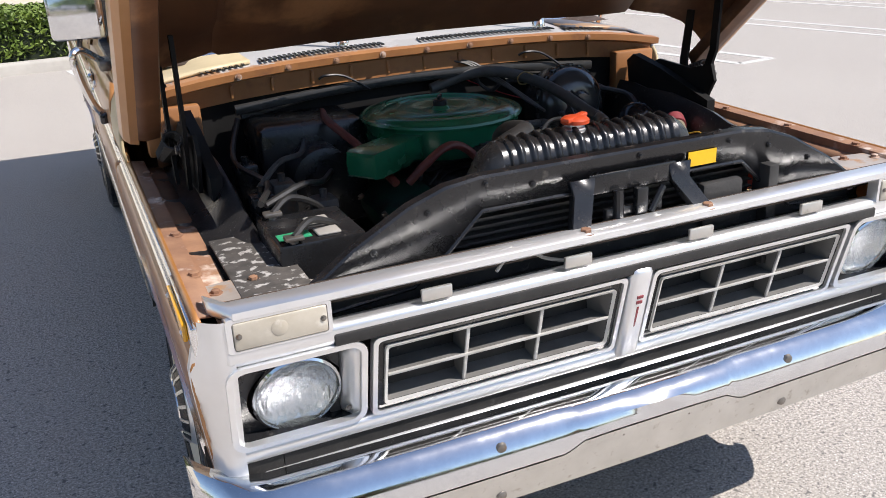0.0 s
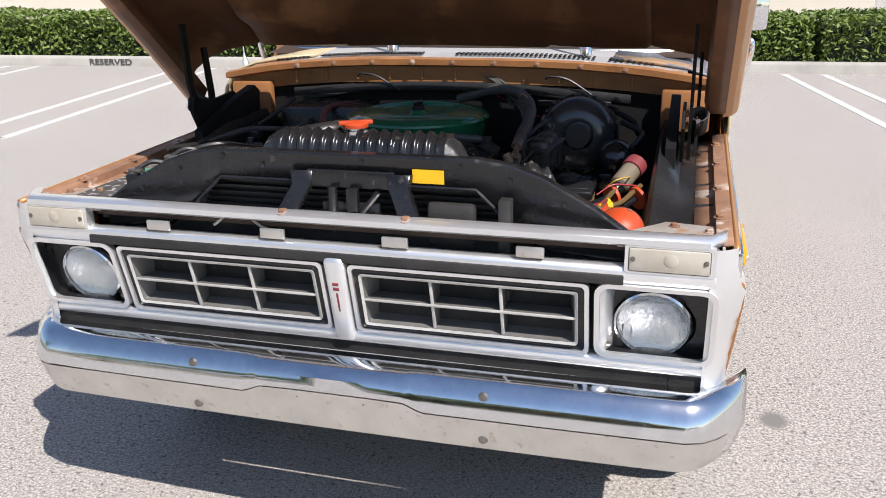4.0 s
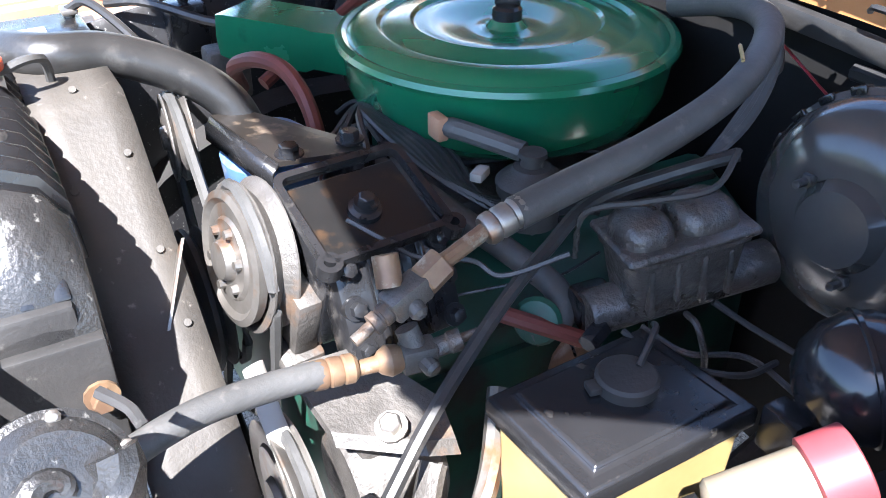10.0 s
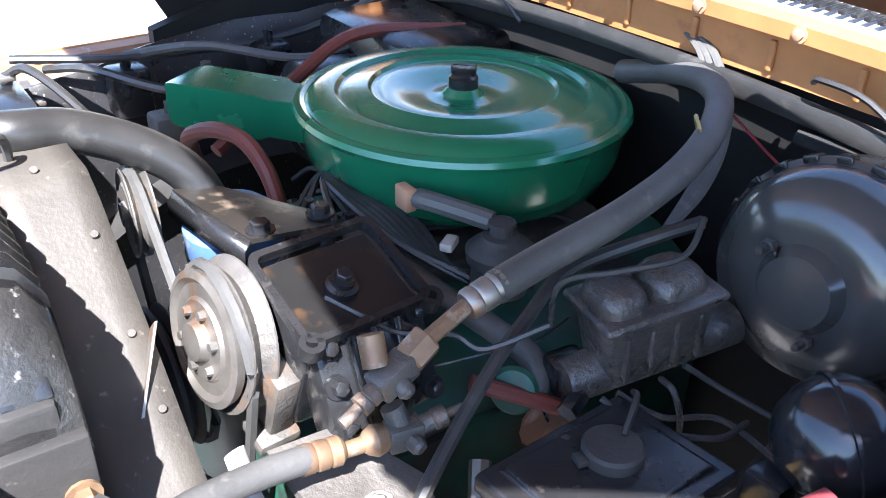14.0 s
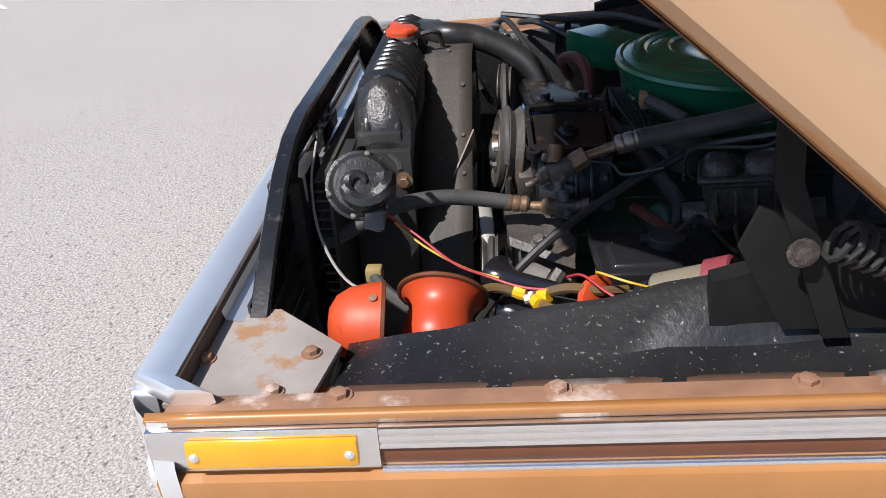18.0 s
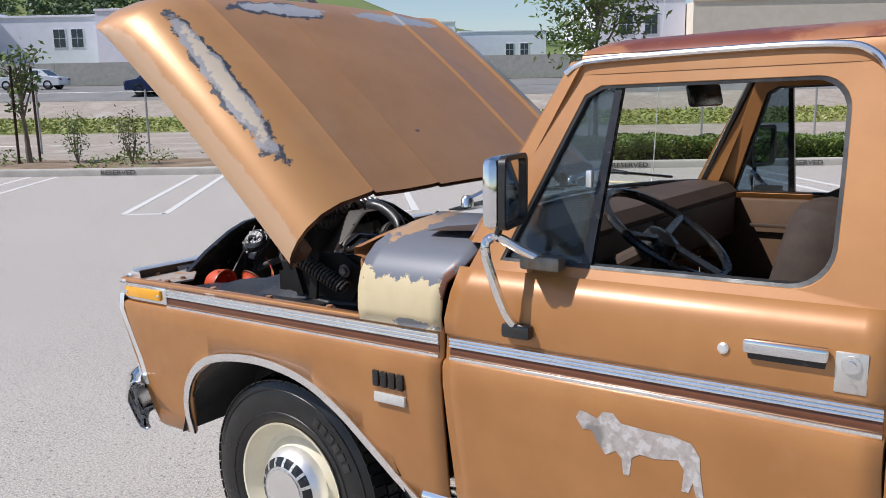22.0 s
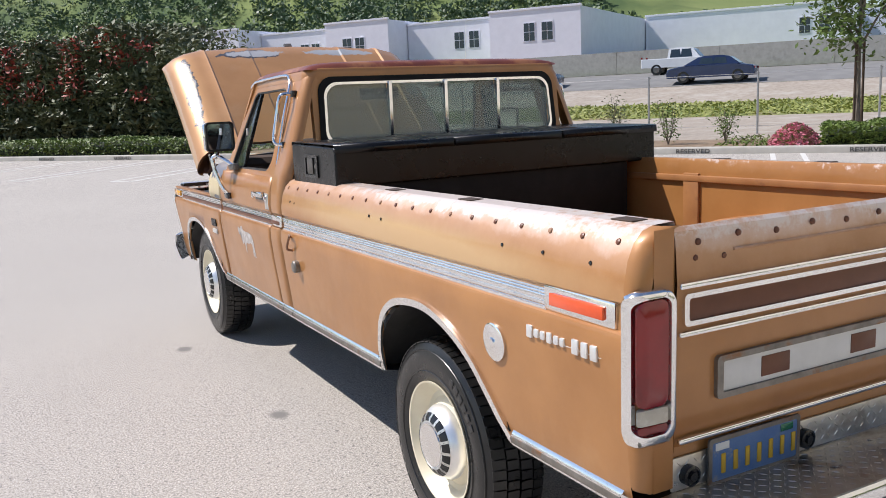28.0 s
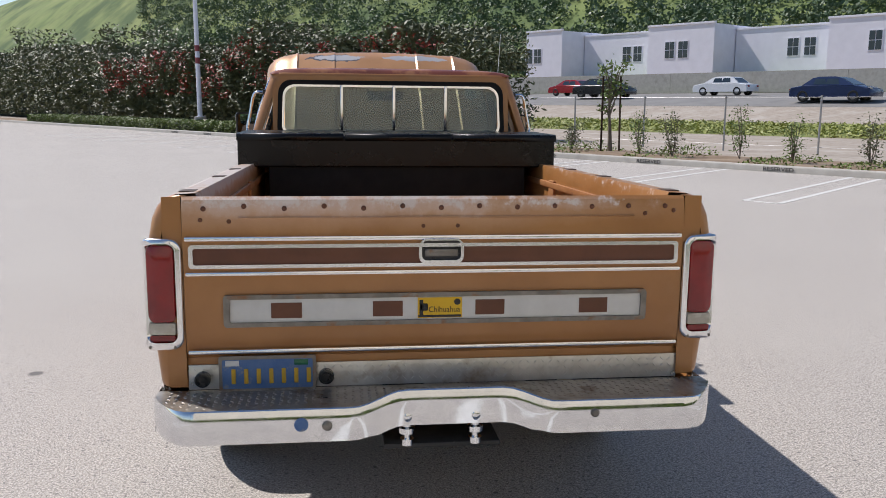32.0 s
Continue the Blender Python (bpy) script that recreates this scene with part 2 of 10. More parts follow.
M_AMBER = mat("amber_lens", (0.85, 0.40, 0.012), (0.78, 0.34, 0.010), 0.18, 0, 6, coat=0.6)
M_REDLENS = mat("red_lens", (0.27, 0.007, 0.008), (0.18, 0.005, 0.006), 0.2, 0, 6, coat=0.5)
M_CLEARLENS = mat("hazy_lamp_lens", (0.52, 0.48, 0.40), (0.42, 0.37, 0.29), 0.3, 0, 10, coat=0.5, c3=(0.60, 0.56, 0.48), s3=22, t3=(0.55, 0.7))
M_ORANGELENS = mat("orange_lens", (0.80, 0.10, 0.02), (0.70, 0.08, 0.015), 0.2, 0, 6, coat=0.5)
M_WHITE = mat("white_letter", (0.72, 0.72, 0.70), (0.60, 0.60, 0.58), 0.45, 0, 12)
M_BROWNTAPE = mat("brown_panel", (0.155, 0.052, 0.022), (0.12, 0.040, 0.017), 0.4, 0, 8, rvar=0.08)
M_GREYTAPE = mat("grey_panel", (0.70, 0.68, 0.64), (0.63, 0.61, 0.57), 0.45, 0, 12)
M_YELLOW = mat("yellow_sticker", (0.80, 0.48, 0.01), (0.72, 0.42, 0.01), 0.45, 0, 12)
M_PLATE = mat("blue_plate", (0.06, 0.14, 0.33), (0.10, 0.18, 0.34), 0.5, 0, 18, c3=(0.22, 0.24, 0.27), s3=28, t3=(0.58, 0.68))
M_GOLD = mat("gold_characters", (0.62, 0.38, 0.02), (0.50, 0.32, 0.05), 0.5, 0, 30)
M_TREAD = mat("diamond_plate", (0.50, 0.47, 0.42), (0.36, 0.32, 0.27), 0.36, 0.9, 12, c3=(0.24, 0.17, 0.11), s3=7, t3=(0.55, 0.66), rvar=0.1)
M_RISER = mat("bright_diamond_plate", (0.74, 0.71, 0.65), (0.60, 0.56, 0.50), 0.36, 0.8, 12, c3=(0.42, 0.33, 0.24), s3=7, t3=(0.60, 0.72), rvar=0.1)
M_TOOL = mat("toolbox_black", (0.0045, 0.0045, 0.005), (0.007, 0.007, 0.0075), 0.28, 0, 6, c3=(0.16, 0.15, 0.14), s3=46, t3=(0.70, 0.76), rvar=0.10, spec=0.3, bump=0.06, bscale=60)
M_GRAVEL = mat("tan_gravel", (0.37, 0.32, 0.265), (0.28, 0.235, 0.19), 0.95, 0, 4, c3=(0.42, 0.38, 0.33), s3=0.7, t3=(0.5, 0.7), bump=0.3, bscale=30)
M_INTER = mat("tan_interior", (0.13, 0.070, 0.034), (0.095, 0.05, 0.025), 0.6, 0, 6)
M_INTERD = mat("dark_interior", (0.045, 0.028, 0.018), (0.07, 0.042, 0.026), 0.65, 0, 8)
M_SEAT = mat("dark_seat_cover", (0.04, 0.025, 0.018), (0.06, 0.04, 0.028), 0.8, 0, 20)
M_WIRE_R = mat("red_wire", (0.45, 0.04, 0.05), (0.38, 0.03, 0.04), 0.5)
M_WIRE_W = mat("grey_wire", (0.40, 0.38, 0.34), (0.30, 0.28, 0.25), 0.5)
M_WIRE_T = mat("clear_brown_hose", (0.17, 0.110, 0.048), (0.12, 0.075, 0.034), 0.25, 0, 12, coat=0.4)
M_CONC = mat("concrete", (0.46, 0.435, 0.39), (0.38, 0.355, 0.315), 0.85, 0, 3, c3=(0.30, 0.28, 0.25), s3=1.2, t3=(0.58, 0.75), bump=0.15, bscale=60)
M_LINE = mat("white_road_paint", (0.66, 0.65, 0.62), (0.55, 0.54, 0.51), 0.8, 0, 25, c3=(0.36, 0.34, 0.31), s3=40, t3=(0.60, 0.70))
M_STENCIL = mat("dark_stencil_paint", (0.05, 0.048, 0.045), (0.09, 0.085, 0.08), 0.85, 0, 30, c3=(0.25, 0.24, 0.22), s3=50, t3=(0.60, 0.68))
M_DIRT = mat("planter_soil", (0.24, 0.17, 0.11), (0.17, 0.115, 0.07), 0.95, 0, 4, c3=(0.30, 0.23, 0.16), s3=0.9, t3=(0.5, 0.65), bump=0.3, bscale=30)
M_STUCCO = mat("white_stucco", (0.82, 0.82, 0.90), (0.77, 0.77, 0.85), 0.85, 0, 0.6, bump=0.05, bscale=20)
M_BEIGE = mat("beige_stucco", (0.72, 0.66, 0.55), (0.67, 0.61, 0.50), 0.85, 0, 0.8, bump=0.05, bscale=40)
M_ASPH = mat("freeway_asphalt", (0.22, 0.215, 0.205), (0.17, 0.165, 0.16), 0.9, 0, 0.8, bump=0.1)
M_BARK = mat("bark", (0.20, 0.165, 0.13), (0.12, 0.095, 0.07), 0.9, 0, 20, bump=0.4, bscale=40, stretch=(1, 1, 0.3))
M_STAKE = mat("dark_stake_wood", (0.09, 0.055, 0.035), (0.06, 0.036, 0.022), 0.85, 0, 12)
M_GALV = mat("galvanised_steel", (0.40, 0.40, 0.40), (0.32, 0.32, 0.32), 0.5, 0.7, 12)


def ground_material():
    """Old parking-lot asphalt: pale aggregate, speckles, faint large stains and a few oil drips."""
    m = mat("pale_asphalt", (0.57, 0.520, 0.462), (0.25, 0.228, 0.207), 0.88, 0, 95, spread=(0.40, 0.58), bump=0.25, bscale=240, c3=(0.44, 0.405, 0.362), s3=0.4, t3=(0.40, 0.9), detail=3.0)
    nt = m.node_tree
    b = nt.nodes["Principled BSDF"]
    base = b.inputs["Base Color"].links[0].from_socket
    co = nt.nodes.new("ShaderNodeTexCoord")
    for scale, lo, hi, colour in ((210, 0.60, 0.66, (0.09, 0.085, 0.08)), (150, 0.61, 0.67, (0.72, 0.69, 0.65)), (46, 0.64, 0.69, (0.16, 0.15, 0.14))):
        v = nt.nodes.new("ShaderNodeTexNoise")
        v.inputs["Scale"].default_value, v.inputs["Detail"].default_value = scale, 1.5
        r, x = nt.nodes.new("ShaderNodeMapRange"), nt.nodes.new("ShaderNodeMix")
        r.inputs["From Min"].default_value, r.inputs["From Max"].default_value = lo, hi
        x.data_type = "RGBA"
        x.inputs[7].default_value = (*colour, 1)
        nt.links.new(co.outputs["Object"], v.inputs["Vector"])
        nt.links.new(v.outputs["Fac"], r.inputs["Value"])
        nt.links.new(r.outputs[0], x.inputs[0])
        nt.links.new(base, x.inputs[6])
        base = x.outputs[2]
    nt.links.new(base, b.inputs["Base Color"])
    return patched(m, [((1.03, 1.81, 0), (0.06, 0.08, 1), 9, 0.8, (0.20, 0.19, 0.175), 0.5), ((1.19, 0.27, 0), (0.06, 0.08, 1), 9, 0.8, (0.20, 0.19, 0.175), 0.5),
                       ((2.1, 2.25, 0), (0.05, 0.05, 1), 9, 0.8, (0.15, 0.14, 0.13), 0.4)])


M_GROUND = ground_material()


def leaf_mat(name, a, z, rough=0.55):
    m = mat(name, a, z, rough, 0, 3.0, spread=(0.3, 0.7))
    b = m.node_tree.nodes["Principled BSDF"]
    b.inputs["Subsurface Weight"].default_value = 0.0
    return m


M_LEAF = leaf_mat("hedge_leaf", (0.16, 0.22, 0.035), (0.085, 0.14, 0.022))
M_LEAFD = leaf_mat("dark_shrub_leaf", (0.085, 0.105, 0.045), (0.13, 0.14, 0.06))
M_LEAFR = leaf_mat("red_shoot_leaf", (0.36, 0.05, 0.03), (0.24, 0.045, 0.026))
M_LEAFT = leaf_mat("tree_leaf", (0.14, 0.20, 0.045), (0.085, 0.14, 0.03))
M_WEED = leaf_mat("weed_blade", (0.36, 0.36, 0.11), (0.25, 0.29, 0.07))
M_FLOWER = leaf_mat("pink_flower", (0.74, 0.26, 0.33), (0.62, 0.18, 0.25))
M_GRASS = mat("weedy_grass", (0.14, 0.20, 0.035), (0.22, 0.21, 0.07), 0.9, 0, 2.5, c3=(0.26, 0.20, 0.12), s3=0.25, t3=(0.55, 0.68), bump=0.4, bscale=12)
M_HILL = mat("green_hillside", (0.15, 0.205, 0.055), (0.20, 0.235, 0.075), 0.95, 0, 0.02, c3=(0.055, 0.095, 0.024), s3=0.012, t3=(0.42, 0.6))
M_OAK = leaf_mat("far_oak_leaf", (0.060, 0.105, 0.050), (0.095, 0.14, 0.062))


def glass(name, colour=(0.8, 0.9, 0.88), alpha_mix=0.8, rough=0.0):
    """A thin pane: mostly clear, with mirror reflections by angle."""
    m = bpy.data.materials.new(name)
    m.use_nodes = True
    nt = m.node_tree
    nt.nodes.clear()
    out = nt.nodes.new("ShaderNodeOutputMaterial")
    tr, gl, mx = nt.nodes.new("ShaderNodeBsdfTransparent"), nt.nodes.new("ShaderNodeBsdfGlossy"), nt.nodes.new("ShaderNodeMixShader")
    fr = nt.nodes.new("ShaderNodeMath")
    fr.operation = "MULTIPLY_ADD"
    lw, pw = nt.nodes.new("ShaderNodeLayerWeight"), nt.nodes.new("ShaderNodeMath")
    pw.operation = "POWER"
    pw.inputs[1].default_value = 5.0
    nt.links.new(lw.outputs["Facing"], pw.inputs[0])
    nt.links.new(pw.outputs[0], fr.inputs[0])
    fr.inputs[1].default_value, fr.inputs[2].default_value = 0.7, 0.06
    tr.inputs[0].default_value = (*colour, 1)
    gl.inputs["Roughness"].default_value = rough
    nt.links.new(fr.outputs[0], mx.inputs[0])
    nt.links.new(tr.outputs[0], mx.inputs[1])
    nt.links.new(gl.outputs[0], mx.inputs[2])
    if alpha_mix < 1:
        df, m2 = nt.nodes.new("ShaderNodeBsdfDiffuse"), nt.nodes.new("ShaderNodeMixShader")
        df.inputs[0].default_value = (0.46, 0.50, 0.46, 1)
        m2.inputs[0].default_value = 1 - alpha_mix
        nt.links.new(mx.outputs[0], m2.inputs[1])
        nt.links.new(df.outputs[0], m2.inputs[2])
        mx = m2
    nt.links.new(mx.outputs[0], out.inputs[0])
    return m


M_REFLECTOR = mat("lamp_reflector", (0.88, 0.89, 0.90), (0.80, 0.81, 0.82), 0.20, 1.0, 20, bump=0.9, bscale=55, stretch=(1, 1, 0.35))
M_LAMPGLASS = glass("fluted_lamp_glass", (0.95, 0.97, 1.0), 0.74)
# Near-black green: the shade deep inside the hedges is put into this colour.
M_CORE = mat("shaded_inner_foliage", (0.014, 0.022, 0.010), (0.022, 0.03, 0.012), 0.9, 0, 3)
M_GLASS = glass("clear_glass", (0.90, 0.95, 0.90), 1.0)
M_GLASSD = glass("dusty_glass", (0.52, 0.60, 0.56), 0.72, 0.03)
# Blue tint stands in for the sky mirrored in the vent pane.
M_VENT = glass("sky_blue_vent_glass", (0.42, 0.50, 0.56), 0.95)
M_GLASSB = mat("dark_window_glass", (0.02, 0.035, 0.05), (0.03, 0.045, 0.06), 0.08, 0, 2)
M_MIRROR = mat("mirror_glass", (0.75, 0.78, 0.80), None, 0.02, 1.0)


# ---- mesh helpers ----
RAKE = 0.022   # the body sits a little higher at the back


def part(name, bm, material, parent=None, label="", rake=False, smooth=35, solid=0.0, bevel=0.0):
    """Links a bmesh as one mesh object under a thing or part."""
    if rake:
        for v in bm.verts:
            v.co.z += RAKE * v.co.y
    bmesh.ops.recalc_face_normals(bm, faces=bm.faces)
    me = bpy.data.meshes.new(name)
    bm.to_mesh(me)
    bm.free()
    me.materials.append(material)
    if smooth:
        me.shade_smooth()
        me.set_sharp_from_angle(angle=radians(smooth))
    ob = new(name, me)
    if bevel:
        md = ob.modifiers.new("bevel", "BEVEL")
        md.width, md.segments, md.limit_method = bevel, 2, "ANGLE"
    if solid:
        md = ob.modifiers.new("thickness", "SOLIDIFY")
        md.thickness, md.offset = solid, -1
    if parent:
        ob.parent = parent
    if label:
        ob["label"] = label
    return ob


def thing(name, label, category, group="", kind=""):
    ob = new(name)
    ob.empty_display_size = 0.1
    return tagged(ob, label, category, group, kind)


def box(bm, x0, x1, y0, y1, z0, z1, r=0.0, m=None):
    """A box, its edges rounded by r."""
    vs = [bm.verts.new((x, y, z)) for x in (x0, x1) for y in (y0, y1) for z in (z0, z1)]
    fs = [bm.faces.new([vs[i] for i in q]) for q in ((0, 1, 3, 2), (4, 6, 7, 5), (0, 4, 5, 1), (2, 3, 7, 6), (0, 2, 6, 4), (1, 5, 7, 3))]
    if r:
        es = list({e for f in fs for e in f.edges})
        got = bmesh.ops.bevel(bm, geom=es, offset=r, segments=2, profile=0.5, affect="EDGES")
        vs = list({v for v in got["verts"]} | {v for v in vs if v.is_valid})
    if m is not None:
        bmesh.ops.transform(bm, matrix=m, verts=vs)
    return vs


def skin(bm, rings, close=False, cap=False):
    """Quads between rings of equally many points; close joins each ring to itself."""
    rows = [[bm.verts.new(p) for p in ring] for ring in rings]
    for a, b in zip(rows, rows[1:]):
        n = len(a)
        for i in range(n if close else n - 1):
            j = (i + 1) % n
            try:
                bm.faces.new((a[i], a[j], b[j], b[i]))
            except ValueError:
                pass
    if cap:
        for row in (rows[0], rows[-1]):
            try:
                bm.faces.new(row)
            except ValueError:
                pass
    return rows


def smooth_line(pts, n=6):
    """Catmull-Rom through the points, n steps a span."""
    P = [Vector(p) for p in pts]
    P = [2 * P[0] - P[1]] + P + [2 * P[-1] - P[-2]]
    out = []
    for a, b, c, d in zip(P, P[1:], P[2:], P[3:]):
        for i in range(n):
            t = i / n
            out.append(0.5 * ((2 * b) + (c - a) * t + (2 * a - 5 * b + 4 * c - d) * t * t + (3 * b - a - 3 * c + d) * t ** 3))
    return out + [P[-2]]


def tube(bm, pts, r, n=8, steps=6, ribs=0.0, flat=1.0):
    """A round hose, wire or pipe along a smooth line through the points."""
    line = smooth_line(pts, steps) if steps > 1 else [Vector(p) for p in pts]
    up = Vector((0.01, 0.02, 1))
    rings = []
    for i, p in enumerate(line):
        d = (line[min(i + 1, len(line) - 1)] - line[max(i - 1, 0)]).normalized()
        a = d.cross(up)
        if a.length < 1e-3:
            a = d.cross(Vector((1, 0, 0)))
        a.normalize()
        b = a.cross(d)
        rr = (r[min(i, len(r) - 1)] if isinstance(r, (list, tuple)) else r) * (1 + ribs * (i % 2))
        rings.append([p + rr * (math.cos(k * math.tau / n) * a + flat * math.sin(k * math.tau / n) * b) for k in range(n)])
    skin(bm, rings, True, True)


def lathe(bm, prof, m, n=32, arc=math.tau, cap=True):
    """A turned form: profile of (radius, height) about the local z axis of m."""
    full = abs(arc - math.tau) < 1e-6
    rings = []
    for r, h in prof:
        rings.append([m @ Vector((max(r, 1e-4) * math.cos(k * arc / n), max(r, 1e-4) * math.sin(k * arc / n), h)) for k in range(n if full else n + 1)])
    skin(bm, rings, full, full and cap)


def axis(p, d):
    """The pose at p whose z axis points along d."""
    return Matrix.Translation(p) @ Vector(d).to_track_quat("Z", "Y").to_matrix().to_4x4()


def rod(bm, a, b, r, n=12, r2=None):
    a, b = Vector(a), Vector(b)
    lathe(bm, [(r, 0), (r2 or r, (b - a).length)], axis(a, b - a), n)


def bolt(bm, p, d, r=0.008, h=0.006):
    """A hex head with a washer."""
    lathe(bm, [(r * 1.5, 0), (r * 1.5, h * 0.25), (r * 1.05, h * 0.25)], axis(p, d), 12)
    lathe(bm, [(r, h * 0.25), (r, h), (r * 0.85, h * 1.1)], axis(p, d), 6)


def plate(bm, pts, depth):
    """A flat plate: outline points in 3D, pushed by depth (a vector)."""
    a = [bm.verts.new(p) for p in pts]
    b = [bm.verts.new(Vector(p) + Vector(depth)) for p in pts]
    bm.faces.new(a)
    bm.faces.new(b[::-1])
    n = len(a)
    for i in range(n):
        bm.faces.new((a[i], a[(i + 1) % n], b[(i + 1) % n], b[i]))


def frame_ring(bm, outer, inner, depth):
    """A flat ring between two outlines with equally many points, pushed by depth."""
    d = Vector(depth)
    o, i = [Vector(p) for p in outer], [Vector(p) for p in inner]
    rings = [o, i, [p + d for p in i], [p + d for p in o], o]
    n = len(o)
    rows = [[bm.verts.new(p) for p in r] for r in rings[:4]]
    rows.append(rows[0])
    for a, b in zip(rows, rows[1:]):
        for k in range(n):
            bm.faces.new((a[k], a[(k + 1) % n], b[(k + 1) % n], b[k]))


def letters(name, text, size, m, material, parent, extrude=0.002, label="", sx=1.0, shear=0.0, bold=0.0, rake=False):
    """Raised lettering in the built-in font, as a mesh; m places its centre."""
    cu = bpy.data.curves.new(name, "FONT")
    cu.body, cu.size, cu.extrude, cu.align_x, cu.align_y, cu.shear, cu.offset = text, size, extrude, "CENTER", "CENTER", shear, bold
    cu.resolution_u = 3
    tmp = new(name + "_tmp", cu)
    me = bpy.data.meshes.new_from_object(tmp.evaluated_get(bpy.context.evaluated_depsgraph_get()))
    bpy.data.objects.remove(tmp)
    bpy.data.curves.remove(cu)
    me.transform(m @ Matrix.Diagonal((sx, 1, 1, 1)))
    if rake:
        for v in me.vertices:
            v.co.z += RAKE * v.co.y
    me.materials.clear()
    me.materials.append(material)
    ob = new(name, me)
    if parent:
        ob.parent = parent
    if label:
        ob["label"] = label
    return ob


def rrect(cx, cz, w, h, r, n=4):
    """Outline points of a rounded rectangle in two coordinates."""
    out = []
    for sx, sz, a0 in ((1, 1, 0), (-1, 1, 90), (-1, -1, 180), (1, -1, 270)):
        for k in range(n + 1):
            a = radians(a0 + 90 * k / n)
            out.append((cx + sx * (w / 2 - r) + r * math.cos(a), cz + sz * (h / 2 - r) + r * math.sin(a)))
    return out


def lerp_table(tab, x):
    for (a, fa), (b, fb) in zip(tab, tab[1:]):
        if x <= b:
            return fa + (fb - fa) * max(0.0, (x - a) / (b - a))
    return tab[-1][1]

# ---- the parking lot and what lies round it ----
# curb frame: u runs along the curb, v away from the truck towards the freeway
CU, CV = Vector((0.57, -0.82, 0)).normalized(), Vector((-0.82, -0.57, 0)).normalized()
CURB_V = 14.0


def uv(u, v, z=0.0):
    return CU * u + CV * v + Vector((0, 0, z))


def stuff_mesh(name, verts, faces, material, label, category, kind="stuff", smooth=0):
    me = bpy.data.meshes.new(name)
    me.from_pydata(verts, [], faces)
    me.materials.append(material)
    if smooth:
        me.shade_smooth()
    return tagged(new(name, me), label, category, kind=kind)


def terrain(u, v):
    """Height of the land: flat lot, shallow verge, raised freeway, slope, terrace, hills."""
    z = lerp_table([(-400, 0.0), (15, 0.0), (32, 0.02), (38, 0.42), (44, 1.30), (48, 1.78), (62, 2.15), (66, 2.5), (90, 4.6), (100, 5.2), (140, 6.5), (185, 7.6), (240, 9.0), (4000, 9.0)], v)
    if v > 230:
        a = u / v
        crest = lerp_table([(-6, 40), (-0.8, 46), (-0.45, 38), (-0.25, 34), (-0.12, 24), (-0.02, 25), (0.05, 33), (0.12, 43), (0.17, 52), (0.3, 70), (0.45, 92), (0.8, 125), (2.2, 150), (6, 130)], a)
        k = min(1.0, (v - 230) / 320)
        k = k * k * (3 - 2 * k) if v < 560 else 1 - 0.5 * min(1, (v - 560) / 900)
        z += k * ((crest - 1.6) * 560 / 400 - 13 + 7 * noise.noise((u / 90, v / 90, 0.3)) + 3 * noise.noise((u / 34, v / 34, 2.0)))
        z += 6 * min(1, (v - 230) / 80) * noise.noise((u / 55, v / 70, 5.0))
    return z


bm = bmesh.new()
us = [-3000, -1500, -900] + list(range(-700, 701, 28)) + [900, 1500, 3000]
vs_ = [-1500, -600, -150, -60, -25, 15, 22, 32, 38, 44, 48, 62, 66, 78, 90, 100, 140, 185] + list(range(205, 640, 16)) + [700, 800, 900, 1100, 1400, 2200, 4000]
rows = [[bm.verts.new(uv(u, v, -0.012 + terrain(u, v))) for u in us] for v in vs_]
for a, b in zip(rows, rows[1:]):
    for i in range(len(us) - 1):
        bm.faces.new((a[i], a[i + 1], b[i + 1], b[i]))
land = part("ground", bm, M_HILL, smooth=60)
tagged(land, "land with green hills rising beyond the freeway", "ground", kind="structure")
bm = bmesh.new()
n = 40
rows = [[bm.verts.new(uv(-60 + 170 * i / n, -45 + 59 * j / n)) for i in range(n + 1)] for j in range(n + 1)]
for a, b in zip(rows, rows[1:]):
    for i in range(n):
        bm.faces.new((a[i], a[i + 1], b[i + 1], b[i]))
lot = part("pavement", bm, M_GROUND, smooth=0)
tagged(lot, "pale worn asphalt of the parking lot with oil spots", "pavement", kind="structure")


def curb_run(a, b, name="curb"):
    """A concrete curb between two ground points: a real step with a rounded edge."""
    a, b = Vector(a), Vector(b)
    d = (b - a).normalized()
    w = Vector((-d.y, d.x, 0))
    bm = bmesh.new()
    k = max(1, int((b - a).length / 3))
    skin(bm, [[a + d * (b - a).length * i / k + w * o + Vector((0, 0, z)) for o, z in ((0, -0.02), (0.012, 0.11), (0.02, 0.135), (0.04, 0.15), (0.16, 0.15), (0.165, 0.0))] for i in range(k + 1)])
    return tagged(part(name, bm, M_CONC, smooth=50), "pale concrete curb round the parking lot", "curb", kind="structure")


curb_run(uv(110, CURB_V), uv(-11.5, CURB_V), "curb_freeway_side")
BACK_Y, BACK_K = 10.1, 0.115


def back(x, d=0.0, z=0.0):
    """A point d behind the hedge-side curb line."""
    return Vector((x, BACK_Y + BACK_K * x + d, z))


